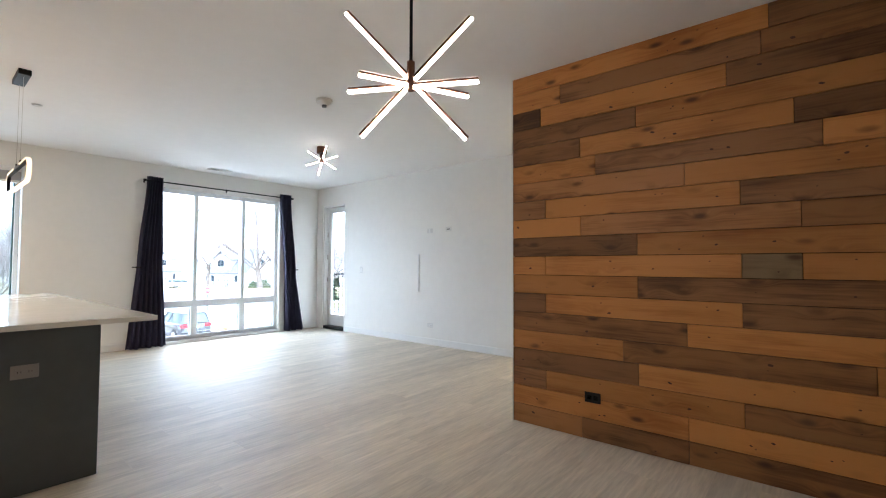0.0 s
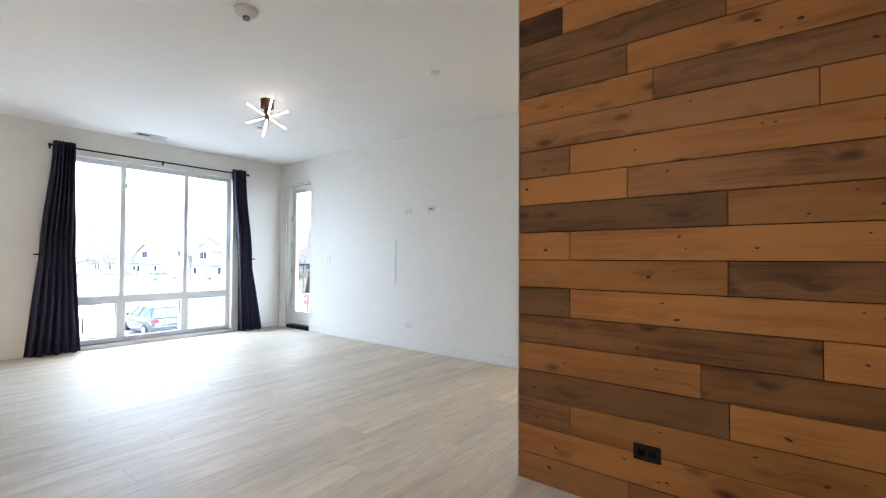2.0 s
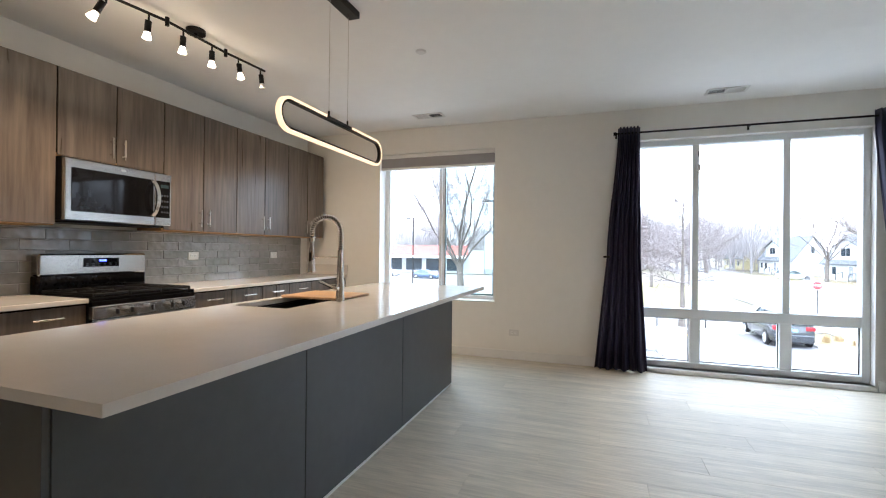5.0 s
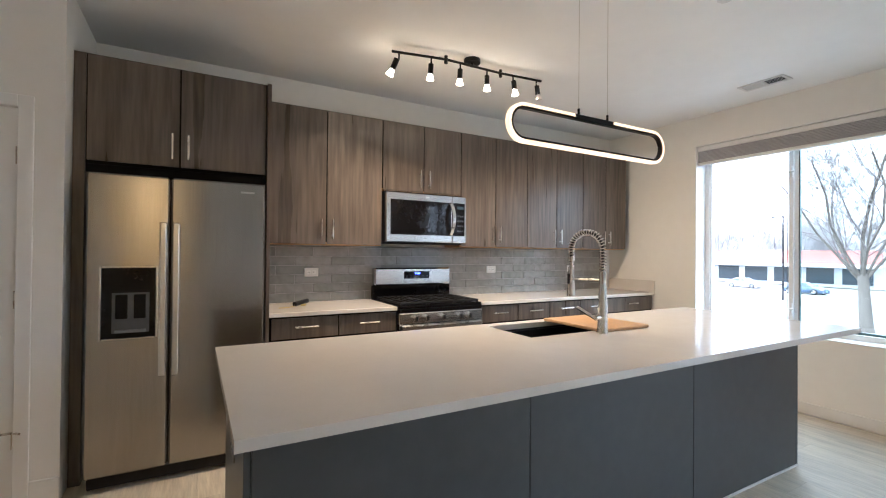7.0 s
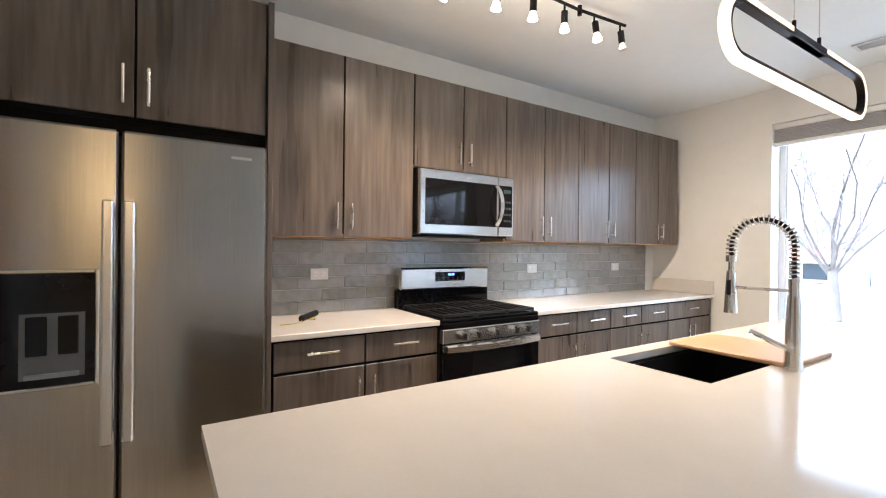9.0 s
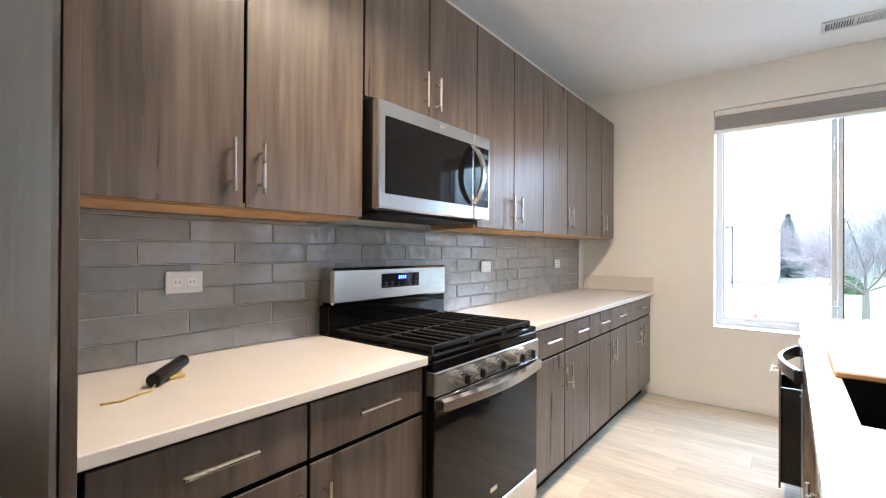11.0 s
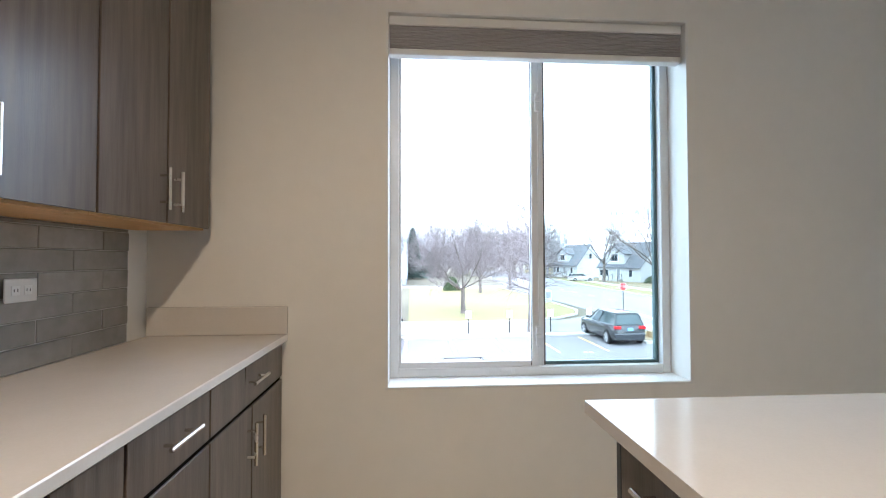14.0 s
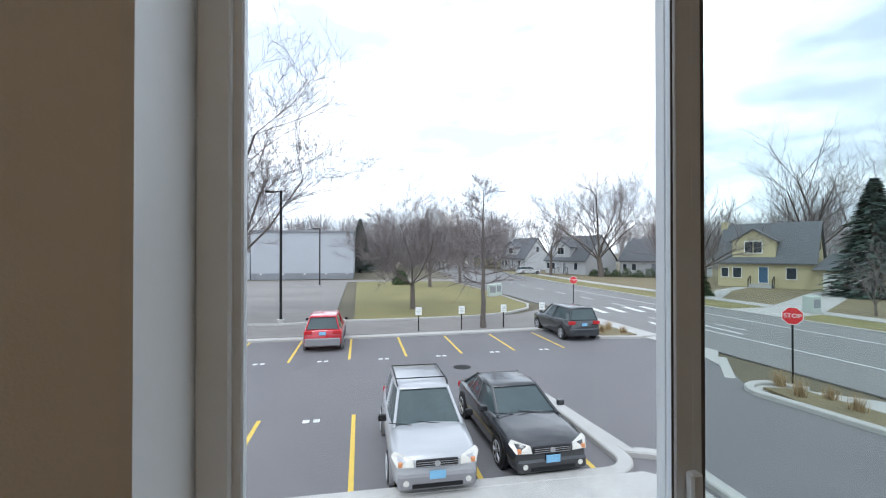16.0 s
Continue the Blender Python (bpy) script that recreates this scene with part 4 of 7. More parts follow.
def ribbon(points, w, d0, d1, closed):
    """A flat-sided band round the pendant's loop, between two distances from its middle line."""
    bm = bmesh.new()
    n = len(points)
    cy = (4.475, 5.392)
    rs = []
    for (x, y, z) in points:
        c = Vector((0, min(max(y, cy[0]), cy[1]), PZ))
        o = (Vector((0, y, z)) - c).normalized()
        rs.append([bm.verts.new(Vector((x + sx, y, z)) + o * dd) for sx, dd in ((-w, d0), (w, d0), (w, d1), (-w, d1))])
    for i in range(n if closed else n - 1):
        a, b = rs[i], rs[(i + 1) % n]
        for k in range(4):
            bm.faces.new((a[k], a[(k + 1) % 4], b[(k + 1) % 4], b[k]))
    if not closed:
        bm.faces.new(rs[0][::-1]), bm.faces.new(rs[-1])
    return bm


part("channel", ribbon(loop, 0.012, -0.012, -0.002, True), M_BLACK, pl, "black inner channel")
lit = [(0.739, 4.79, PZ + PR)] + loop + [(0.739, 5.07, PZ + PR)]
part("tube", ribbon(lit, 0.013, -0.0015, 0.013, False), M_LED2, pl, "glowing LED diffuser")
part("driver_bar", boxes((0.726, 4.795, PZ + PR - 0.012, 0.752, 5.065, PZ + PR + 0.014), bevel=0.003), M_BLACK, pl)
for wy in (4.825, 5.03):
    part("gripper", rods(((0.739, wy, PZ + PR + 0.014), (0.739, wy, PZ + PR + 0.045), 0.006)), M_BLACK, pl)
    part("wire", rods(((0.739, wy, PZ + PR + 0.04), (0.739, wy, CEIL - 0.03), 0.0016), sides=6), M_NICKEL, pl)
part("canopy", boxes((0.70, 4.76, CEIL - 0.045, 0.778, 5.10, CEIL - 0.001), bevel=0.003), M_BLACK, pl)


def star_light(centre, bars, stem_r, label, canopy_r, led, group="star lights"):
    """LED sticks crossing at one hub, hung from the ceiling."""
    c = Vector(centre)
    st = thing("star_chandelier", (c.x, c.y, c.z), label, "chandelier", group)
    part("stem", rods((c + Vector((0, 0, 0.02)), (c.x, c.y, CEIL - 0.02), stem_r)), M_BLACK, st)
    part("canopy", rods(((c.x, c.y, CEIL - (0.085 if led == M_LED3 else 0.03)), (c.x, c.y, CEIL - 0.001), canopy_r), sides=24), M_BRONZE, st)
    part("hub", rods((c - Vector((0, 0, 0.03)), c + Vector((0, 0, 0.075)), stem_r * 2.4), sides=16), M_BRONZE, st, "bronze hub")
    for i, (d, ln, slide) in enumerate(bars):
        d = Vector(d).normalized()
        up = Vector((0, 0, -1))
        side = d.cross(up).normalized()
        dn = side.cross(d).normalized()
        if dn.z > 0:
            dn = -dn
        o = c + dn * 0.006 * (i - 1) + d * slide
        for nm, w, a, b, m, lb in (("channel", 0.0075, -0.010, 0.0, M_BRONZE, "bronze channel"), ("diffuser", 0.0072, 0.0005, 0.010, led, "glowing LED diffuser")):
            bm = bmesh.new()
            vs = [bm.verts.new(o + d * (s * ln / 2) + side * (t * w) + dn * h) for s in (-1, 1) for t in (-1, 1) for h in (a, b)]
            for q in ((0, 1, 3, 2), (4, 6, 7, 5), (0, 4, 5, 1), (2, 3, 7, 6), (0, 2, 6, 4), (1, 5, 7, 3)):
                bm.faces.new([vs[k] for k in q])
            bmesh.ops.bevel(bm, geom=list(bm.edges), offset=0.002, segments=1, affect="EDGES")
            part(nm, bm, m, st, lb)
    return st


V0, R0 = Vector((0.768, 0.64, 0)), Vector((0.64, -0.768, 0))
UP = Vector((0, 0, 1))
star_light((1.35, 1.136, 1.902), ((R0 * 0.70 - UP * 0.74, 0.64, -0.030), (R0 * 0.67 + UP * 0.74, 0.595, 0.030), (R0 * 0.50 + V0 * 0.20 - UP * 0.02, 0.42, 0.02), (R0 * 0.55 - V0 * 0.15 - UP * 0.015, 0.50, 0.0)),
           0.006, "bronze starburst chandelier of crossed LED sticks on a thin rod", 0.06, M_LED)
V1, R1 = Vector((0.49, 0.872, 0)), Vector((0.872, -0.49, 0))
star_light((3.587, 4.90, 2.60), ((R1 * 0.40 - UP * 0.2 + V1 * 0.1, 0.42, 0.0), (R1 * 0.40 + UP * 0.14 - V1 * 0.1, 0.42, 0.0), (R1 * 0.07 + UP * 0.3 - V1 * 0.14, 0.40, 0.0)),
           0.012, "small bronze semi-flush starburst ceiling light", 0.065, M_LED3)

lamp("hall_lamp", "POINT", (7.2, 2.35, 2.45), 1.7, (1.0, 0.62, 0.26), 0.08)

# ceiling fittings


def ceiling_disc(name, x, y, r, h, label, cat, inner=0.5):
    t = thing(name, (x, y, CEIL), label, cat)
    part("base", rods(((x, y, CEIL - h * 0.5), (x, y, CEIL - 0.0005), r), sides=28), M_PLATE, t)
    cone = bmesh.new()
    rod(cone, (x, y, CEIL - h), (x, y, CEIL - h * 0.5 - 0.0005), r * inner, 24, r * 0.85)
    part("cover", cone, M_PLATE, t)
    return t


sd = ceiling_disc("smoke_detector", 2.622, 3.483, 0.075, 0.05, "white round smoke detector on the ceiling", "smoke detector")
part("sensor", rods(((2.622, 3.483, CEIL - 0.068), (2.622, 3.483, CEIL - 0.0505), 0.022), sides=16), mat("sensor_grey", (0.12, 0.12, 0.12), 0.5), sd)
for sx, sy in ((4.10, 3.12), (4.068, 5.882), (0.942, 5.741)):
    ceiling_disc("sprinkler_cover", sx, sy, 0.042, 0.012, "flat white sprinkler cover on the ceiling", "sprinkler", 0.8)


def ceiling_vent(x, y, w, d):
    v = thing("ceiling_vent", (x, y, CEIL), "white slotted ceiling air vent", "vent", "ceiling vents")
    part("backing", boxes((x - w / 2 + 0.01, y - d / 2 + 0.01, CEIL - 0.002, x + w / 2 - 0.01, y + d / 2 - 0.01, CEIL - 0.0005)), M_BLACK, v)
    part("frame", boxes((x - w / 2, y - d / 2, CEIL - 0.010, x + w / 2, y - d / 2 + 0.022, CEIL - 0.0021), (x - w / 2, y + d / 2 - 0.022, CEIL - 0.010, x + w / 2, y + d / 2, CEIL - 0.0021),
                        (x - w / 2, y - d / 2 + 0.022, CEIL - 0.010, x - w / 2 + 0.022, y + d / 2 - 0.022, CEIL - 0.0021), (x + w / 2 - 0.022, y - d / 2 + 0.022, CEIL - 0.010, x + w / 2, y + d / 2 - 0.022, CEIL - 0.0021),
                        (x - 0.01, y - d / 2 + 0.022, CEIL - 0.010, x + 0.01, y + d / 2 - 0.022, CEIL - 0.0021)), M_PLATE, v)
    n = 22
    for k in range(n):
        sx = x - w / 2 + 0.032 + k * (w - 0.064) / (n - 1)
        if abs(sx - x) < 0.012:
            continue
        tilt = -0.004 if sx > x else 0.004
        bm = bmesh.new()
        vs = [bm.verts.new(p) for p in ((sx - tilt, y - d / 2 + 0.022, CEIL - 0.0095), (sx - tilt, y + d / 2 - 0.022, CEIL - 0.0095), (sx + tilt, y + d / 2 - 0.022, CEIL - 0.0025), (sx + tilt, y - d / 2 + 0.022, CEIL - 0.0025))]
        f = bm.faces.new(vs)
        ex = bmesh.ops.extrude_face_region(bm, geom=[f])
        bmesh.ops.translate(bm, verts=[e for e in ex["geom"] if isinstance(e, bmesh.types.BMVert)], vec=(0.0015, 0, 0))
        part("slat", bm, M_PLATE, v)


ceiling_vent(0.42, 7.275, 0.34, 0.16)
ceiling_vent(3.36, 7.36, 0.34, 0.16)

# ---- living room ----


def curtain(x_top0, x_top1, x_tie0, x_tie1, x_bot0, x_bot1, tie_z, label):
    """A hung curtain with soft folds, gathered by its tie at one height."""
    c = thing("curtain", ((x_top0 + x_top1) / 2, 7.62, 0.02), label, "curtain", "curtains")
    bm = bmesh.new()
    nu, nv = 72, 26
    rows = []
    for j in range(nv + 1):
        s = j / nv
        z = 2.56 - (2.56 - 0.012) * s
        tie = (2.56 - tie_z) / 2.548
        if s < tie:
            u = s / tie
            u = u * u * (3 - 2 * u)
            a, b = x_top0 + (x_tie0 - x_top0) * u, x_top1 + (x_tie1 - x_top1) * u
        else:
            u = (s - tie) / (1 - tie)
            a, b = x_tie0 + (x_bot0 - x_tie0) * u, x_tie1 + (x_bot1 - x_tie1) * u
        row = []
        for i in range(nu + 1):
            w = i / nu
            fold = math.sin(w * 2 * math.pi * 6.5 + 0.6 * math.sin(s * 3)) + 0.35 * math.sin(w * 2 * math.pi * 13 + 1.7 + s)
            amp = 0.034 - 0.012 * math.exp(-((s - tie) / 0.12) ** 2)
            row.append(bm.verts.new((a + (b - a) * w, 7.62 + amp * fold + 0.012 * noise.noise((w * 4, s * 5, x_top0)), z + 0.006 * math.sin(w * 20) * s)))
        rows.append(row)
    for r0, r1 in zip(rows, rows[1:]):
        for i in range(nu):
            bm.faces.new((r0[i], r0[i + 1], r1[i + 1], r1[i]))
    body = part("cloth", bm, M_CURTAIN, c, smooth=True)
    sol = body.modifiers.new("thick", "SOLIDIFY")
    sol.thickness = 0.004
    return c


cl = curtain(2.43, 2.645, 2.33, 2.66, 2.215, 2.735, 1.2, "long navy velvet curtain flaring to the floor beside the window")
part("holdback", rods(((2.30, YN - 0.001, 1.20), (2.30, 7.56, 1.20), 0.008), ((2.30, 7.56, 1.20), (2.36, 7.54, 1.20), 0.010)), M_BLACK, cl)
cr = curtain(4.585, 4.80, 4.70, 4.92, 4.70, 5.105, 1.0, "long navy velvet curtain drawn aside next to the balcony door")
part("holdback", rods(((4.93, YN - 0.001, 1.15), (4.93, 7.56, 1.15), 0.008), ((4.93, 7.56, 1.15), (4.87, 7.54, 1.15), 0.010)), M_BLACK, cr)
rodt = thing("curtain_rod", (3.6, 7.62, 2.50), "thin black curtain rod with round end caps", "curtain rod")
part("pole", rods(((2.40, 7.62, 2.50), (4.83, 7.62, 2.50), 0.010)), M_BLACK, rodt)
for rx in (2.40, 4.83):
    part("finial", rods(((rx - 0.015, 7.62, 2.50), (rx + 0.015, 7.62, 2.50), 0.018)), M_BLACK, rodt)
for rx in (2.415, 3.63, 4.815):
    part("bracket", rods(((rx, 7.62, 2.50), (rx, YN - 0.001, 2.50), 0.007), ((rx, 7.712, 2.47), (rx, 7.712, 2.53), 0.010)), M_BLACK, rodt)
solid("window_sensor", boxes((3.20, 7.775, 2.10, 3.235, 7.799, 2.17), bevel=0.004), M_PLATE, "small white sensor stuck on the window mullion", "sensor")
solid("window_sensor", rods(((3.217, 7.787, 2.25), (3.217, 7.787, 2.305), 0.006)), M_BLACK, "tiny dark clip on the window mullion", "sensor")

race = solid("cable_raceway", boxes((XT - 0.016, 4.900, 0.824, XT - 0.0005, 4.932, 1.425), bevel=0.003), M_TRIM, "white vertical cable raceway on the wall", "raceway")
outlet("outlet", (XT, 4.297, 1.80), "-x", label="white recessed outlet high on the wall")
part("recess_box", boxes((XT - 0.0092, 4.297 - 0.03, 1.79, XT - 0.0087, 4.297 + 0.03, 1.808)), mat("recess_grey", (0.2, 0.2, 0.19), 0.6), [o for o in scene.objects if o.name.startswith("outlet")][-1])
outlet("cover_plate_switch", (XT, 4.676, 1.79), "-x", True, label="blank white cover plate high on the wall")
outlet("outlet", (XT, 4.666, 0.304), "-x", label="white outlet low on the media wall")
outlet("light_switch", (XT, 6.34, 1.16), "-x", False, label="white rocker switch beside the balcony door")
outlet("outlet", (XWOOD - 0.019, 1.255, 0.30), "-x", True, True, label="black outlet plate on the cedar wall")
outlet("light_switch", (5.62, YHALL, 1.16), "-y", False, label="white rocker switch in the hall")

# ---- outside ----
G = -3.4                                        # the ground, one storey down
M_GROUND = mat("winter_ground", (0.11, 0.095, 0.06), 0.95, var=0.3, scale=0.12, fine=3.0)
M_ASPHALT = mat("parking_asphalt", (0.148, 0.141, 0.146), 0.85, var=0.14, scale=0.35, bump=0.2, bscale=60, fine=9)
M_OLDASPH = mat("old_asphalt", (0.205, 0.19, 0.18), 0.9, var=0.28, scale=0.25, stretch=(0.3, 1, 1), fine=2.5)
M_ROAD = mat("road_asphalt", (0.185, 0.18, 0.175), 0.88, var=0.13, scale=0.2, stretch=(1, 0.2, 1), fine=6)
M_LAWN = mat("winter_lawn", (0.185, 0.165, 0.065), 0.95, var=0.3, scale=0.35, fine=7)
M_DRY = mat("dry_verge", (0.175, 0.143, 0.08), 0.95, var=0.35, scale=0.6, fine=6)
M_YELLOW = mat("yellow_paint", (0.66, 0.46, 0.08), 0.7, var=0.2, scale=5)
M_WHITEP = mat("white_paint_line", (0.62, 0.62, 0.60), 0.7, var=0.2, scale=3)
M_BARK = mat("bark", (0.13, 0.11, 0.095), 0.95, var=0.3, scale=4, stretch=(1, 1, 0.3))
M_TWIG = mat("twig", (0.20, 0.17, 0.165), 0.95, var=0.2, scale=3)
# paler, greyer than M_TWIG: distance haze put into the far woods' colour
M_HAZETWIG = mat("hazed_twig", (0.31, 0.285, 0.285), 0.95, var=0.2, scale=2)
M_SPRUCE = mat("spruce_needles", (0.055, 0.09, 0.07), 0.9, var=0.4, scale=2)
M_SHRUB = mat("clipped_shrub", (0.05, 0.075, 0.03), 0.9, var=0.4, scale=4)
M_SIDING = mat("cream_siding", (0.50, 0.44, 0.27), 0.75, var=0.05, scale=1.5)
M_WSIDING = mat("white_siding", (0.48, 0.485, 0.49), 0.75, var=0.06, scale=1.2)
M_SHINGLE = mat("roof_shingle", (0.12, 0.125, 0.135), 0.9, var=0.25, scale=1.5, fine=9)
M_STORE = mat("store_wall", (0.42, 0.435, 0.465), 0.8, var=0.05, scale=0.3)
M_STOREBASE = mat("store_base", (0.24, 0.25, 0.27), 0.85, var=0.1, scale=0.5)
M_REDWALL = mat("red_storefront", (0.36, 0.13, 0.11), 0.8, var=0.15, scale=0.5)
M_BLUEDOOR = mat("blue_door", (0.05, 0.11, 0.19), 0.5)
M_DARKWIN = mat("far_window", (0.03, 0.04, 0.05), 0.08, var=0.2)
M_SIGNRED = mat("sign_red", (0.60, 0.025, 0.03), 0.45, var=0.08)
M_SIGNWHITE = mat("sign_white", (0.78, 0.78, 0.76), 0.5, var=0.05)
M_UTIL = mat("utility_green", (0.42, 0.47, 0.43), 0.6, var=0.08)


def poly(pts, z0, z1):
    """A flat slab over a plan polygon."""
    bm = bmesh.new()
    a = [bm.verts.new((x, y, z0)) for x, y in pts]
    b = [bm.verts.new((x, y, z1)) for x, y in pts]
    bm.faces.new(b)
    bm.faces.new(a[::-1])
    n = len(pts)
    for i in range(n):
        bm.faces.new((a[i], a[(i + 1) % n], b[(i + 1) % n], b[i]))
    return bm


def ground_piece(name, pts, z0, z1, material, label, cat):
    return solid(name, poly(pts, z0, z1), material, label, cat, kind="structure")


bm = bmesh.new()
bmesh.ops.create_grid(bm, x_segments=8, y_segments=8, size=1500, matrix=Matrix.Translation((0, 600, G - 0.06)))
solid("ground", bm, M_GROUND, "flat dull winter ground reaching the horizon", "ground", kind="structure")
ground_piece("parking_lot", [(-60, 8.2), (13.2, 8.2), (13.2, 16.2), (12.8, 20), (16.2, 25.6), (14.2, 31.6), (13, 33), (-60, 32)], G - 0.05, G, M_ASPHALT, "grey asphalt parking lot", "parking lot")
ground_piece("access_lane", [(-60, 32.2), (13.0, 33.2), (16.5, 36), (17, 44), (11.5, 39.3), (3.8, 38.0), (-1.5, 37.8), (-60, 37.2)], G - 0.045, G + 0.004, M_OLDASPH, "worn grey asphalt access lane", "lane")
ground_piece("far_lot", [(-70, 37.2), (-2.0, 37.8), (-2.2, 80), (-70, 80)], G - 0.04, G + 0.008, M_OLDASPH, "cracked pale asphalt parking lot", "parking lot")
ground_piece("road", [(16.6, -60), (29.4, -60), (29.3, 27), (28.9, 40), (29.5, 70), (33, 110), (40, 180), (24, 180), (18.5, 110), (15.6, 76), (15.8, 47), (16.4, 36)], G - 0.04, G + 0.012, M_ROAD, "grey asphalt street", "road")
ground_piece("cross_street", [(-70, 80.5), (16, 78.5), (16, 84), (-70, 86)], G - 0.04, G + 0.006, M_OLDASPH, "pale asphalt cross street", "road")
ground_piece("lawn", [(-0.6, 37.95), (3.8, 38.2), (8, 38.7), (11, 40.0), (13.4, 42.4), (14.4, 45), (14.6, 60), (14.0, 77), (-0.7, 78.2)], G - 0.04, G + 0.10, M_LAWN, "yellow-green winter lawn between the streets", "lawn")
ground_piece("far_verge", [(30.0, -60), (33, -60), (33.5, 40), (34, 70), (37, 110), (33.6, 110), (30.0, 70), (29.4, 40)], G - 0.04, G + 0.07, M_LAWN, "dry grass verge along the street", "lawn")
ground_piece("house_lawn", [(35.2, -60), (120, -60), (120, 110), (39, 110), (36.2, 70), (35.6, 40)], G - 0.04, G + 0.075, M_DRY, "dry front lawns of the houses", "lawn")
ground_piece("pavement", [(33.2, -60), (35.0, -60), (35.5, 40), (36.0, 70), (38.8, 110), (37.2, 110), (34.2, 70), (33.7, 40)], G - 0.04, G + 0.08, M_CONC, "pale concrete pavement by the houses", "pavement")
ground_piece("house_drive", [(29.6, 33.5), (33.4, 34.4), (52, 46), (55, 51), (50, 49), (33.4, 38.8), (29.4, 38.6)], G - 0.04, G + 0.09, M_CONC, "pale concrete driveway", "driveway")
ground_piece("house_walk", [(35, 45.4), (44, 53.5), (50.3, 57.3), (49.4, 58.6), (43, 54.8), (34.4, 46.6)], G - 0.04, G + 0.085, M_CONC, "pale concrete garden walk", "path")
ground_piece("street_walk", [(13.6, 20.6), (16.5, 17.5), (16.5, -20), (14.6, -20), (14.6, 16.5), (12.9, 20.4)], G - 0.04, G + 0.05, M_CONC, "pale concrete pavement by the parking lot", "pavement")
ground_piece("street_walk", [(14.4, 23.2), (16.4, 25.4), (16.4, 36), (15.2, 36), (14.9, 31.5), (15.4, 26)], G - 0.04, G + 0.05, M_CONC, "pale concrete pavement along the street", "pavement")
ground_piece("apron_line", [(13.5, 21.4), (15.8, 24.3), (15.5, 24.5), (13.2, 21.6)], G, G + 0.02, M_CONC, "concrete strip across the drive", "kerb")
ground_piece("planting_bed", [(13.2, 20.0), (13.0, 18.4), (13.4, 15), (14.5, 10), (14.5, 16.5), (14.2, 19.6)], G - 0.04, G + 0.13, M_DRY, "brown planting bed with dry stems", "planting bed")
ground_piece("planting_bed", [(12.9, 29.3), (15.0, 29.6), (15.0, 32.5), (13.4, 33.4), (12.4, 32.2)], G - 0.04, G + 0.12, M_DRY, "brown planting bed at the lot corner", "planting bed")
ground_piece("front_walk", [(-60, 13.0), (6.3, 13.0), (6.3, 14.9), (5.6, 15.55), (-60, 15.55)], G - 0.04, G + 0.135, M_CONC, "pale concrete walk along the building", "pavement")


def kerb(pts, w, h, label="pale concrete kerb"):
    bm = bmesh.new()
    rows = []
    n = len(pts)
    for i, p in enumerate(pts):
        p = Vector((*p, 0))
        d = (Vector((*pts[min(i + 1, n - 1)], 0)) - Vector((*pts[max(i - 1, 0)], 0))).normalized()
        s = Vector((-d.y, d.x, 0)) * w / 2
        rows.append([bm.verts.new(p + s * k + Vector((0, 0, z))) for k, z in ((-1, G - 0.03), (-1, G + h - 0.03), (-0.8, G + h), (0.8, G + h), (1, G + h - 0.03), (1, G - 0.03))])
    for a, b in zip(rows, rows[1:]):
        for k in range(5):
            bm.faces.new((a[k], a[k + 1], b[k + 1], b[k]))
    bm.faces.new(rows[0]), bm.faces.new(rows[-1][::-1])
    solid("kerb", bm, M_CONC, label, "kerb", kind="structure")


def bend(cx, cy, r, a0, a1, n=8):
    return [(cx + r * math.cos(radians(a0 + (a1 - a0) * k / n)), cy + r * math.sin(radians(a0 + (a1 - a0) * k / n))) for k in range(n + 1)]


kerb([(-60, 15.7), (4.6, 15.7)] + bend(4.9, 16.4, 0.7, -90, 0) + [(5.6, 18.5), (5.5, 20.6)], 0.34, 0.15)
kerb([(6.5, 10)] + bend(5.9, 15.6, 0.9, 0, 90) + [(5.75, 18.5), (5.6, 20.7)], 0.3, 0.14)
kerb([(-60, 31.7), (0, 31.95), (11.9, 32.7)], 0.55, 0.12, "wide pale concrete kerb at the head of the stalls")
kerb([(12.2, 32.0), (12.7, 29.4), (14.6, 29.1), (16.3, 29.4)], 0.25, 0.14)
kerb([(14.3, 8), (13.3, 14.8), (12.85, 18.2)] + bend(13.6, 19.6, 0.95, 190, 60, 10) + [(14.6, 19.6)], 0.30, 0.15)
kerb([(-1.4, 37.9), (3.8, 38.05), (8, 38.5), (11, 39.8), (13.5, 42.2), (14.6, 45), (14.9, 60), (14.3, 77.5)], 0.22, 0.13)
kerb([(29.5, -60), (29.5, 27), (29.1, 40), (29.8, 70), (33.3, 110)], 0.2, 0.12)
kerb([(-8, 37.4), (-5.2, 37.0), (-2.6, 37.6)], 0.2, 0.14)


def stripe(x0, y0, x1, y1, w, material, label, z=0.006, name="line_marking"):
    d = Vector((x1 - x0, y1 - y0, 0)).normalized()
    s = Vector((-d.y, d.x, 0)) * w / 2
    pts = [(x0 + s.x, y0 + s.y), (x0 - s.x, y0 - s.y), (x1 - s.x, y1 - s.y), (x1 + s.x, y1 + s.y)]
    return solid(name, poly(pts, G - 0.01, G + z), material, label, "marking", "markings", kind="structure")


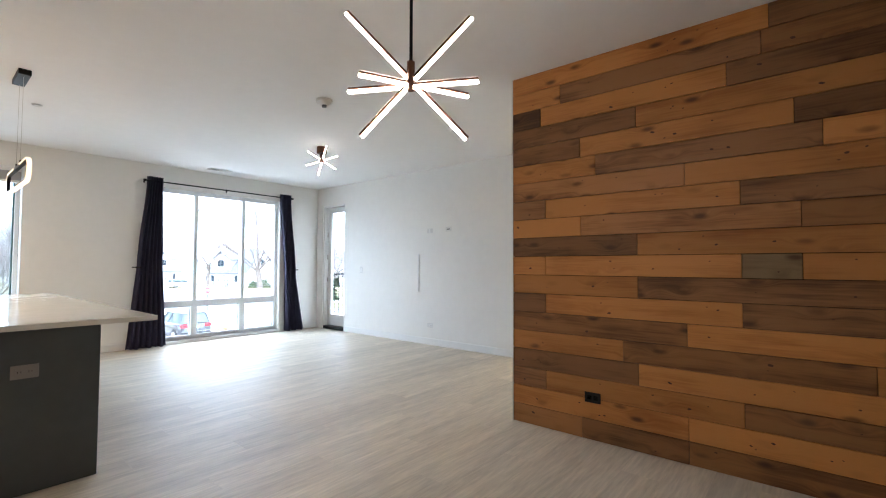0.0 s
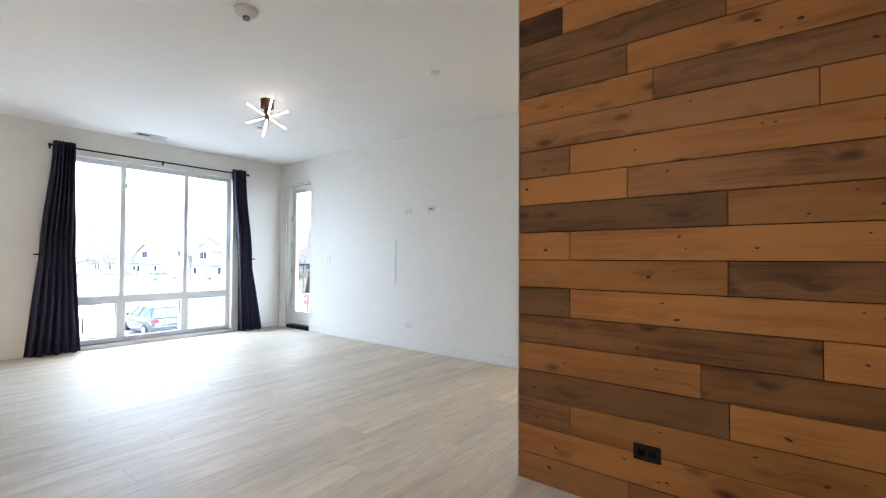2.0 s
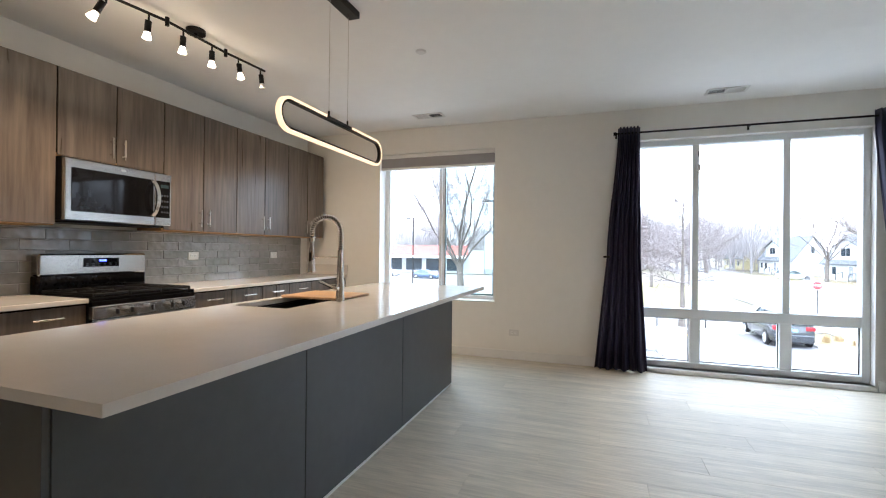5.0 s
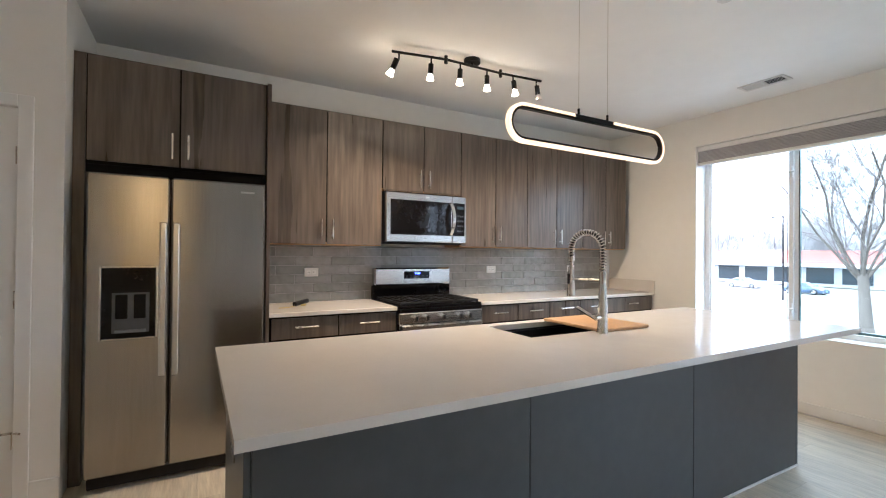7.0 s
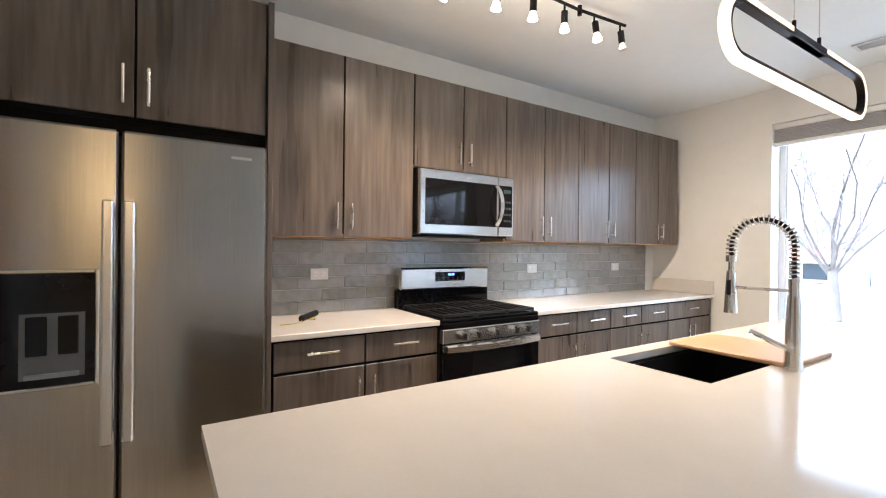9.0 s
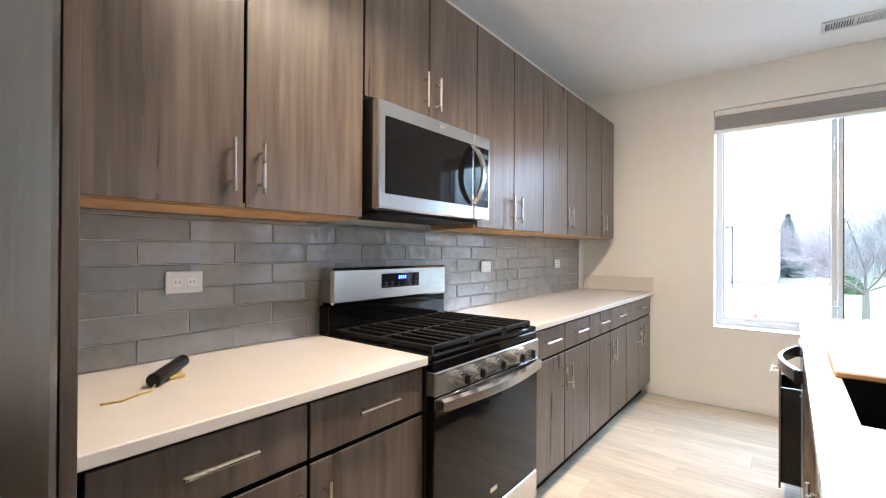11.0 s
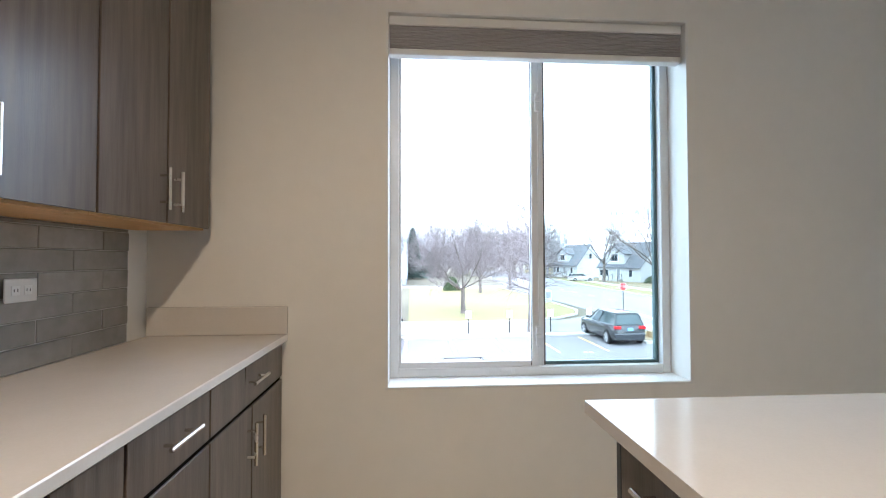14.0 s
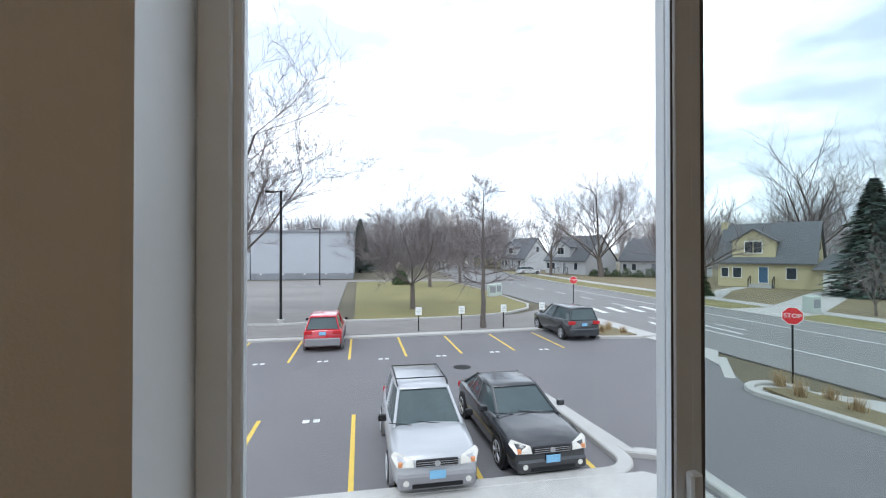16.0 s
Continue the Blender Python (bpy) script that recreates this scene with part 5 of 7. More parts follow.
for lx in (-10.9, -8.35, -5.8, -3.2, -0.66, 1.86, 4.45, 7.08, 9.67):
    stripe(lx, 27.1 + 0.05 * lx, lx, 31.75, 0.11, M_YELLOW, "yellow painted stall line")
for lx in (-8.1, -5.5, -2.95, -0.37, 2.27, 4.8):
    stripe(lx, 15.95, lx, 20.3, 0.11, M_YELLOW, "yellow painted stall line")
for nx, ny in ((-4.6, 26.9), (-2.0, 26.9), (0.6, 26.9), (3.2, 27.0), (5.8, 27.3), (8.3, 27.4), (-1.75, 20.0)):
    for k in (0, 0.28):
        stripe(nx + k, ny, nx + k + 0.18, ny, 0.22, M_WHITEP, "worn painted stall number")
for yy in range(30, 120, 6):
    stripe(22.6 + max(0, yy - 70) * 0.09, yy, 22.6 + max(0, yy + 2.5 - 70) * 0.09, yy + 2.5, 0.12, M_WHITEP, "white dashed lane line", 0.02)
stripe(20.2, -30, 20.3, 36, 0.12, M_WHITEP, "white lane line", 0.02)
stripe(25.9, -30, 25.9, 60, 0.12, M_WHITEP, "white lane line", 0.02)
for k in range(6):
    stripe(18.5 + k * 1.6, 38.6, 18.9 + k * 1.6, 41.8, 0.5, M_WHITEP, "white crosswalk bar", 0.02)
stripe(18.2, 31.0, 19.0, 34.0, 0.25, M_WHITEP, "painted turn arrow", 0.02)
stripe(18.0, 31.0, 19.6, 30.9, 0.25, M_WHITEP, "painted turn arrow", 0.022)
stripe(21.3, 29.0, 21.5, 32.5, 0.2, M_WHITEP, "painted turn arrow", 0.02)
solid("manhole_cover", rods(((3.9, 24.9, G - 0.01), (3.9, 24.9, G + 0.008), 0.36), sides=24), M_IRON, "round iron manhole cover in the asphalt", "manhole cover")

# balcony outside the glass door
bal = thing("balcony", (7.0, 7.0, -0.2), "small balcony with dark metal railing", "balcony")
part("deck", boxes((XT + 0.265, 5.6, -0.25, 7.3, 8.4, -0.03)), M_CONC, bal)
part("top_rail", boxes((7.2, 5.62, 1.02, 7.25, 8.38, 1.06), (XT + 0.27, 8.33, 1.02, 7.2, 8.38, 1.06), bevel=0.004), M_BLACK, bal)
part("bottom_rail", boxes((7.21, 5.62, 0.06, 7.24, 8.38, 0.09), (XT + 0.27, 8.34, 0.06, 7.21, 8.37, 0.09)), M_BLACK, bal)
for k in range(25):
    part("baluster", rods(((7.225, 5.68 + k * 0.11, 0.07), (7.225, 5.68 + k * 0.11, 1.03), 0.008), sides=6), M_BLACK, bal)
for k in range(12):
    part("baluster", rods(((5.83 + k * 0.11, 8.355, 0.07), (5.83 + k * 0.11, 8.355, 1.03), 0.008), sides=6), M_BLACK, bal)
for px, py in ((7.225, 5.63), (7.225, 8.35), (5.76, 8.355)):
    part("post", boxes((px - 0.025, py - 0.025, -0.03, px + 0.025, py + 0.025, 1.02)), M_BLACK, bal)

# ---- vehicles ----
M_TYRE = mat("tyre_rubber", (0.018, 0.018, 0.019), 0.85, var=0.2)
M_RIM = mat("alloy_rim", (0.5, 0.5, 0.51), 0.3, 0.9, var=0.05)
M_CARGLASS = mat("car_glass", (0.055, 0.075, 0.078), 0.05, var=0.2, rvar=0.02, scale=2)
M_LAMPC = mat("headlamp", (0.62, 0.60, 0.55), 0.12, var=0.1)
M_LAMPR = mat("tail_lamp", (0.45, 0.015, 0.02), 0.15, var=0.1)
M_AMBER = mat("amber_lamp", (0.6, 0.24, 0.10), 0.2, var=0.1)
M_PLASTIC = mat("grey_bumper", (0.21, 0.205, 0.215), 0.6, var=0.08)
M_PLATEB = mat("licence_plate", (0.20, 0.42, 0.62), 0.5, var=0.2, scale=30)


def loft(stations):
    """Stations of (y, [(x, z), ...]) for one half, mirrored and skinned."""
    bm = bmesh.new()
    rings = []
    for y, prof in stations:
        full = [(x, z) for x, z in prof] + [(-x, z) for x, z in prof[::-1] if x > 0.001]
        rings.append([bm.verts.new((x, y, z)) for x, z in full])
    for a, b in zip(rings, rings[1:]):
        for k in range(len(a)):
            bm.faces.new((a[k], a[(k + 1) % len(a)], b[(k + 1) % len(a)], b[k]))
    bm.faces.new(rings[0][::-1])
    bm.faces.new(rings[-1])
    return bm


def local(name, bm, material, parent, label="", smooth=False):
    """A part given in its thing's own axes."""
    ob = new(name, mesh_of(name, bm, material, smooth))
    ob.parent = parent
    if label:
        ob["label"] = label
    return ob


def car(x, y, rz, paint, label, L=4.4, W=1.76, H=1.68, suv=True, lower=None, rails=False, name="parked_car"):
    """A car whose nose points to its own -y."""
    c = thing(name, (x, y, G), label, "car", "parked cars")
    c.rotation_euler = (0, 0, radians(rz))
    h, w = L / 2, W / 2
    hood = 0.60 * H if suv else 0.63 * H
    belt = hood + 0.05
    zl = 0.24 if suv else 0.17
    st = []
    prof = ((-h, 0.78, hood - 0.30), (-h + 0.05, 0.86, hood - 0.17), (-h + 0.22, 0.94, hood - 0.08), (-h + 0.6, 0.985, hood - 0.02), (-h * 0.42, 1.0, hood + 0.035),
            (-0.1, 1.0, belt), (h * 0.5, 1.0, belt + 0.02), (h - 0.45, 0.985, belt + (0.03 if suv else 0.0)), (h - 0.12, 0.93, belt + (0.0 if suv else -0.03)), (h - 0.02, 0.86, belt - 0.12))
    for yy, f, top in prof:
        ww = w * f
        lo = zl + (0.08 if abs(yy) > h - 0.1 else 0.0)
        st.append((yy, [(0, lo), (ww * 0.88, lo), (ww * 0.985, lo + 0.13), (ww, (lo + top) / 2), (ww * 0.985, top - 0.16), (ww * 0.93, top - 0.035), (ww * 0.72, top + 0.005), (0, top + 0.03)]))
    local("body", loft(st), paint, c, smooth=True)
    yb0, yb1 = -h * 0.46, (h - 0.10 if suv else h * 0.80)
    yt0, yt1 = -h * 0.08, (h - 0.34 if suv else h * 0.44)
    wb, wt = w * 0.93, w * 0.72
    gl = []
    nst = 8
    for k in range(nst + 1):
        s = k / nst
        yb, yt = yb0 + (yb1 - yb0) * s, yt0 + (yt1 - yt0) * s
        gl.append(((yb, yt), s))
    bm = bmesh.new()
    low, high = [], []
    for (yb, yt), s in gl:
        f = 1 - 0.10 * abs(2 * s - 1) ** 3
        low.append((bm.verts.new((-wb * f, yb, belt - 0.06)), bm.verts.new((wb * f, yb, belt - 0.06))))
        high.append((bm.verts.new((-wt * f, yt, H - 0.06)), bm.verts.new((wt * f, yt, H - 0.06))))
    for k in range(nst):
        bm.faces.new((low[k][0], low[k + 1][0], high[k + 1][0], high[k][0]))
        bm.faces.new((low[k][1], high[k][1], high[k + 1][1], low[k + 1][1]))
        bm.faces.new((high[k][0], high[k + 1][0], high[k + 1][1], high[k][1]))
    bm.faces.new((low[0][0], high[0][0], high[0][1], low[0][1]))
    bm.faces.new((low[-1][0], low[-1][1], high[-1][1], high[-1][0]))
    local("glasshouse", bm, M_CARGLASS, c, "dark tinted windows")
    rst = []
    for k in range(9):
        s = k / 8
        f = 1 - 0.10 * abs(2 * s - 1) ** 3
        yt = yt0 - 0.06 + (yt1 - yt0 + 0.12) * s
        crown = 0.045 * (1 - (2 * s - 1) ** 4)
        rst.append((yt, [(0, H - 0.075), (wt * f * 1.02, H - 0.085), (wt * f * 1.03, H - 0.06), (wt * f * 0.85, H - 0.045 + crown * 0.7), (0, H - 0.045 + crown)]))
    local("roof", loft(rst), paint, c, smooth=True)
    for sx in (-1, 1):
        f = 0.90
        cuts = ((yb0, yt0, f, f), (yb0 + (yb1 - yb0) * 0.44, yt0 + (yt1 - yt0) * 0.44, 1.0, 1.0), (yb1, yt1, f, f))
        for yb, yt, fa, fb in cuts:
            bm = bmesh.new()
            rod(bm, (sx * wb * fa, yb, belt - 0.04), (sx * wt * fb, yt, H - 0.05), 0.035, 6)
            local("pillar", bm, paint, c)
        bm = bmesh.new()
        mx, my = sx * (w + 0.09), yb0 + 0.30
        box(bm, min(mx - 0.09, mx + 0.09), my - 0.05, belt + 0.02, max(mx - 0.09, mx + 0.09), my + 0.06, belt + 0.16, bevel=0.03, seg=2)
        local("mirror", bm, M_BLACK if lower else paint, c)
        bm = bmesh.new()
        vs = [bm.verts.new(p) for p in ((sx * w * 0.50, -h - 0.004, hood - 0.30), (sx * w * 0.86, -h + 0.06, hood - 0.31), (sx * w * 0.97, -h + 0.26, hood - 0.17), (sx * w * 0.90, -h + 0.27, hood - 0.085), (sx * w * 0.52, -h + 0.055, hood - 0.165))]
        fc_ = bm.faces.new(vs)
        ex = bmesh.ops.extrude_face_region(bm, geom=[fc_])
        bmesh.ops.translate(bm, verts=[e for e in ex["geom"] if isinstance(e, bmesh.types.BMVert)], vec=(sx * 0.012, -0.03, 0.012))
        hl = local("headlight", bm, M_LAMPC, c, "clear headlight")
        bm = bmesh.new()
        box(bm, sx * w * 0.80 - 0.04, -h + 0.005, hood - 0.29, sx * w * 0.80 + 0.04, -h + 0.05, hood - 0.20, bevel=0.01)
        local("indicator", bm, M_AMBER, hl)
        bm = bmesh.new()
        zt = belt - 0.30 if not suv else belt - 0.22
        box(bm, min(sx * w * 0.52, sx * w * 0.92), h - 0.10, zt, max(sx * w * 0.52, sx * w * 0.92), h + 0.012, zt + 0.17, bevel=0.02)
        local("tail_light", bm, M_LAMPR, c, "red tail light")
        for wy in (-h + 0.82, h - 0.80):
            r = 0.345 if suv else 0.325
            bm = bmesh.new()
            bmesh.ops.create_cone(bm, cap_ends=True, segments=26, radius1=r + 0.055, radius2=r + 0.055, depth=0.10, matrix=Matrix.Translation((sx * (w - 0.045), wy, r + 0.02)) @ Matrix.Rotation(math.pi / 2, 4, "Y"))
            local("wheel_arch", bm, M_BLACK if not lower else lower, c)
            bm = bmesh.new()
            bmesh.ops.create_cone(bm, cap_ends=True, segments=26, radius1=r, radius2=r, depth=0.20, matrix=Matrix.Translation((sx * (w - 0.075), wy, r)) @ Matrix.Rotation(math.pi / 2, 4, "Y"))
            bmesh.ops.bevel(bm, geom=[e for e in bm.edges if len(e.link_faces) == 2 and any(len(q.verts) > 6 for q in e.link_faces)], offset=0.025, segments=2, affect="EDGES")
            wl_ = local("wheel", bm, M_TYRE, c, "black tyre")
            bm = bmesh.new()
            xo = sx * (w + 0.028)
            for k in range(5):
                a = 2 * math.pi * k / 5
                for da in (-0.16, 0.16):
                    rod(bm, (xo, wy + 0.03 * math.cos(a), r + 0.03 * math.sin(a)), (xo, wy + (r - 0.11) * math.cos(a + da), r + (r - 0.11) * math.sin(a + da)), 0.020, 5)
            bmesh.ops.create_cone(bm, cap_ends=True, segments=16, radius1=0.06, radius2=0.05, depth=0.03, matrix=Matrix.Translation((xo, wy, r)) @ Matrix.Rotation(math.pi / 2, 4, "Y"))
            for k in range(22):
                a, b = 2 * math.pi * k / 22, 2 * math.pi * (k + 1) / 22
                rod(bm, (xo, wy + (r - 0.10) * math.cos(a), r + (r - 0.10) * math.sin(a)), (xo, wy + (r - 0.10) * math.cos(b), r + (r - 0.10) * math.sin(b)), 0.014, 4)
            local("rim", bm, M_RIM, wl_)
        if rails:
            bm = sweep([(sx * wt * 0.93, yt0 + 0.10, H - 0.03), (sx * wt * 0.95, yt0 + 0.2, H + 0.035), (sx * wt * 0.95, yt1 - 0.15, H + 0.035), (sx * wt * 0.92, yt1, H - 0.04)], 0.018, 6)
            local("roof_rail", bm, M_BLACK, c)
    if rails:
        for yy in (yt0 + 0.45, yt1 - 0.25):
            local("cross_bar", rods(((-wt * 0.95, yy, H + 0.04), (wt * 0.95, yy, H + 0.04), 0.014)), M_BLACK, c)
    low_m = lower or paint
    local("front_bumper", boxes((-w * 0.86, -h - 0.045, zl + 0.02, w * 0.86, -h + 0.10, hood - 0.42), bevel=0.05), low_m, c)
    local("rear_bumper", boxes((-w * 0.88, h - 0.10, zl + 0.04, w * 0.88, h + 0.055, 0.66), bevel=0.05), low_m, c)
    local("air_intake", boxes((-w * 0.55, -h - 0.049, zl + 0.07, w * 0.55, -h - 0.046, zl + 0.15)), M_BLACK, c)
    for sx in (-1, 1):
        local("fog_lamp", rods(((sx * w * 0.68, -h - 0.050, zl + 0.17), (sx * w * 0.68, -h - 0.045, zl + 0.17), 0.055), sides=14), M_LAMPC, c)
    gr = local("grille", boxes((-w * 0.46, -h - 0.018, hood - 0.31, w * 0.46, -h + 0.05, hood - 0.18), bevel=0.012), M_BLACK, c)
    for k in range(3):
        local("grille_bar", boxes((-w * 0.45, -h - 0.024, hood - 0.295 + k * 0.04, w * 0.45, -h - 0.0185, hood - 0.285 + k * 0.04)), M_RIM, gr)
    local("emblem", rods(((0, -h - 0.030, hood - 0.245), (0, -h - 0.0185, hood - 0.245), 0.055), sides=18), M_RIM, gr, "round chrome emblem")
    for yy in (-h - 0.053, h + 0.056):
        zz = zl + 0.22 if yy < 0 else (0.80 if suv else 0.78)
        yy = yy if yy < 0 else h + 0.004
        local("licence_plate", boxes((-0.155, yy, zz, 0.155, yy + 0.01, zz + 0.155), bevel=0.004), M_PLATEB, c, "pale blue licence plate")
    if suv:
        bm = bmesh.new()
        vs = [bm.verts.new(p) for p in ((-wb * 0.80, yb1 + 0.012, belt + 0.02), (wb * 0.80, yb1 + 0.012, belt + 0.02), (wt * 0.84, yt1 + 0.05, H - 0.13), (-wt * 0.84, yt1 + 0.05, H - 0.13))]
        f_ = bm.faces.new(vs)
        ex = bmesh.ops.extrude_face_region(bm, geom=[f_])
        bmesh.ops.translate(bm, verts=[e for e in ex["geom"] if isinstance(e, bmesh.types.BMVert)], vec=(0, 0.01, 0))
        local("rear_window", bm, M_CARGLASS, c)
    for sx in (-0.35, 0.25):
        local("wiper", rods(((sx, yb0 + 0.015, belt - 0.005), (sx - 0.48, yb0 + 0.05, belt + 0.06), 0.010), sides=5), M_BLACK, c)
    return c


def paint(name, col, metal=0.0, rough=0.25):
    return mat(name, col, rough, metal, var=0.05, scale=2, rvar=0.04, coat=0.8)


P_SILVER = paint("silver_paint", (0.40, 0.405, 0.42), 0.35, 0.3)
P_BLACKCAR = paint("black_paint", (0.016, 0.017, 0.020))
P_RED = paint("red_paint", (0.45, 0.015, 0.03))
P_DARK = paint("charcoal_paint", (0.022, 0.025, 0.030))
P_WHITECAR = paint("white_paint", (0.62, 0.63, 0.65))
P_BLUECAR = paint("blue_paint", (0.05, 0.08, 0.14))
car(1.24, 17.55, 0, P_SILVER, "silver compact SUV with roof rails, parked nose-in", 4.2, 1.74, 1.63, True, M_PLASTIC, True)
car(3.62, 18.1, 2, P_BLACKCAR, "black sedan parked nose-in beside the kerb", 4.6, 1.78, 1.40, False)
car(-1.93, 30.95, 180, P_RED, "bright red SUV parked facing away", 4.5, 1.84, 1.68, True, M_PLASTIC)
car(11.4, 31.2, 181, P_DARK, "charcoal SUV parked at the end of the row", 4.7, 1.93, 1.76, True)
car(35.5, 98, 95, P_WHITECAR, "white minivan standing in a far driveway", 5.0, 1.95, 1.75, True)
car(-24, 70, 80, P_BLUECAR, "blue sedan far off in the old lot", 4.5, 1.78, 1.45, False)
car(-33, 74, 85, P_WHITECAR, "white sedan far off in the old lot", 4.5, 1.78, 1.45, False)

# ---- signs, poles, boxes ----


def small_sign(x, y):
    s = thing("parking_sign", (x, y, G), "small white stall sign on a dark post", "sign", "stall signs")
    part("post", boxes((x - 0.03, y - 0.03, G, x + 0.03, y + 0.03, G + 1.25)), M_BLACK, s)
    pl_ = part("plate", boxes((x - 0.19, y - 0.045, G + 0.95, x + 0.19, y - 0.031, G + 1.42), bevel=0.004), M_SIGNWHITE, s)
    for k in range(3):
        part("bar", boxes((x - 0.12, y - 0.049, G + 1.05 + 0.1 * k, x + 0.12, y - 0.0455, G + 1.09 + 0.1 * k)), M_UTIL, pl_)


for sx, sy in ((-4.7, 33.2), (0.6, 33.4), (3.23, 33.5), (5.88, 33.6), (8.65, 33.9), (11.5, 34.6)):
    if sx > 1:
        small_sign(sx, sy)


def stop_sign(x, y, h, face):
    s = thing("stop_sign", (x, y, G), "red octagonal stop sign on a dark post", "sign")
    s.rotation_euler = (0, 0, radians(face))
    local("post", boxes((-0.03, 0.0, 0.0, 0.03, 0.05, h)), M_BLACK, s)
    for r, d, m, nm in ((0.33, 0.006, M_SIGNWHITE, "border"), (0.305, 0.012, M_SIGNRED, "face")):
        bm = bmesh.new()
        bmesh.ops.create_cone(bm, cap_ends=True, segments=8, radius1=r, radius2=r, depth=0.006, matrix=Matrix.Translation((0, -d, h - 0.31)) @ Matrix.Rotation(math.pi / 2, 4, "X") @ Matrix.Rotation(math.pi / 8, 4, "Z"))
        local(nm, bm, m, s)
    cu = bpy.data.curves.new("word", "FONT")
    cu.body, cu.size, cu.align_x, cu.align_y, cu.extrude = "STOP", 0.215, "CENTER", "CENTER", 0.002
    tmp = new("word_curve", cu)
    me = bpy.data.meshes.new_from_object(tmp)
    bpy.data.objects.remove(tmp)
    me.materials.clear()
    me.materials.append(M_SIGNWHITE)
    wd = new("lettering", me)
    wd.parent = s
    wd.matrix_basis = pose(0, -0.018, h - 0.31, 90, 0, 0)
    wd["label"] = "white capital letters"


stop_sign(14.82, 20.36, 2.75, -45)
stop_sign(17.2, 41.4, 2.7, -15)


def lot_light(x, y, h):
    p = thing("lot_light", (x, y, G), "tall dark parking-lot light pole", "lamp post", "lot lights")
    part("base", rods(((x, y, G), (x, y, G + 0.25), 0.25), sides=14), M_CONC, p)
    part("pole", rods(((x, y, G + 0.25), (x, y, G + h), 0.085), sides=10), M_BLACK, p)
    part("arm", boxes((x - 0.75, y - 0.05, G + h - 0.12, x, y + 0.05, G + h - 0.04)), M_BLACK, p)
    part("head", boxes((x - 1.0, y - 0.16, G + h - 0.16, x - 0.4, y + 0.16, G + h - 0.03), bevel=0.03), M_BLACK, p)


lot_light(-5.38, 38.15, 8.8)
lot_light(-5.62, 69.7, 8.0)
lot_light(-20, 55, 8.8)
for ux, uy in ((13.4, 52.0), (14.3, 53.0), (33.6, 35.2), (34.3, 35.9)):
    u = thing("utility_box", (ux, uy, G + 0.1), "pale utility cabinet on a concrete pad", "utility box", "utility boxes")
    part("cabinet", boxes((ux - 0.42, uy - 0.35, G + 0.16, ux + 0.42, uy + 0.35, G + 1.35), bevel=0.03), M_UTIL, u)
    part("pad", boxes((ux - 0.5, uy - 0.45, G + 0.05, ux + 0.5, uy + 0.45, G + 0.159)), M_CONC, u)
    part("vent_door", boxes((ux - 0.3, uy - 0.357, G + 0.5, ux + 0.3, uy - 0.351, G + 1.15)), M_STOREBASE, u)

# ---- buildings ----
sb = thing("store_building", (-9, 92, G), "large white flat-roofed store with a grey base", "building")
part("wall", boxes((-18.5, 87.3, G + 1.1, -1.4, 120, G + 8.2)), M_STORE, sb)
part("base", boxes((-18.45, 87.25, G, -1.45, 119.9, G + 1.099)), M_STOREBASE, sb)
part("parapet", boxes((-18.7, 87.1, G + 8.2, -1.2, 120.2, G + 8.5)), M_STOREBASE, sb)
for k in range(5):
    part("wall_lamp", boxes((-17 + k * 3.6, 87.1, G + 0.85, -16.7 + k * 3.6, 87.29, G + 1.05)), M_SIGNWHITE, sb)
part("wall_sign", boxes((-2.5, 87.2, G + 6.2, -2.1, 87.29, G + 6.9)), M_STOREBASE, sb)
rb = thing("shop_row", (-40, 92, G), "low shop row with red fronts and a white fascia", "building")
part("wall", boxes((-70, 88, G, -18.8, 110, G + 4.6)), M_STORE, rb)
part("fascia", boxes((-60, 87.6, G + 3.6, -22, 87.99, G + 5.6)), M_REDWALL, rb)
for k in range(8):
    part("shop_window", boxes((-58 + k * 4.5, 87.9, G + 0.5, -54.5 + k * 4.5, 87.99, G + 2.9)), M_DARKWIN, rb)
part("canopy", boxes((-66, 86, G + 3.1, -22, 87.9, G + 3.5)), M_SIGNWHITE, rb)


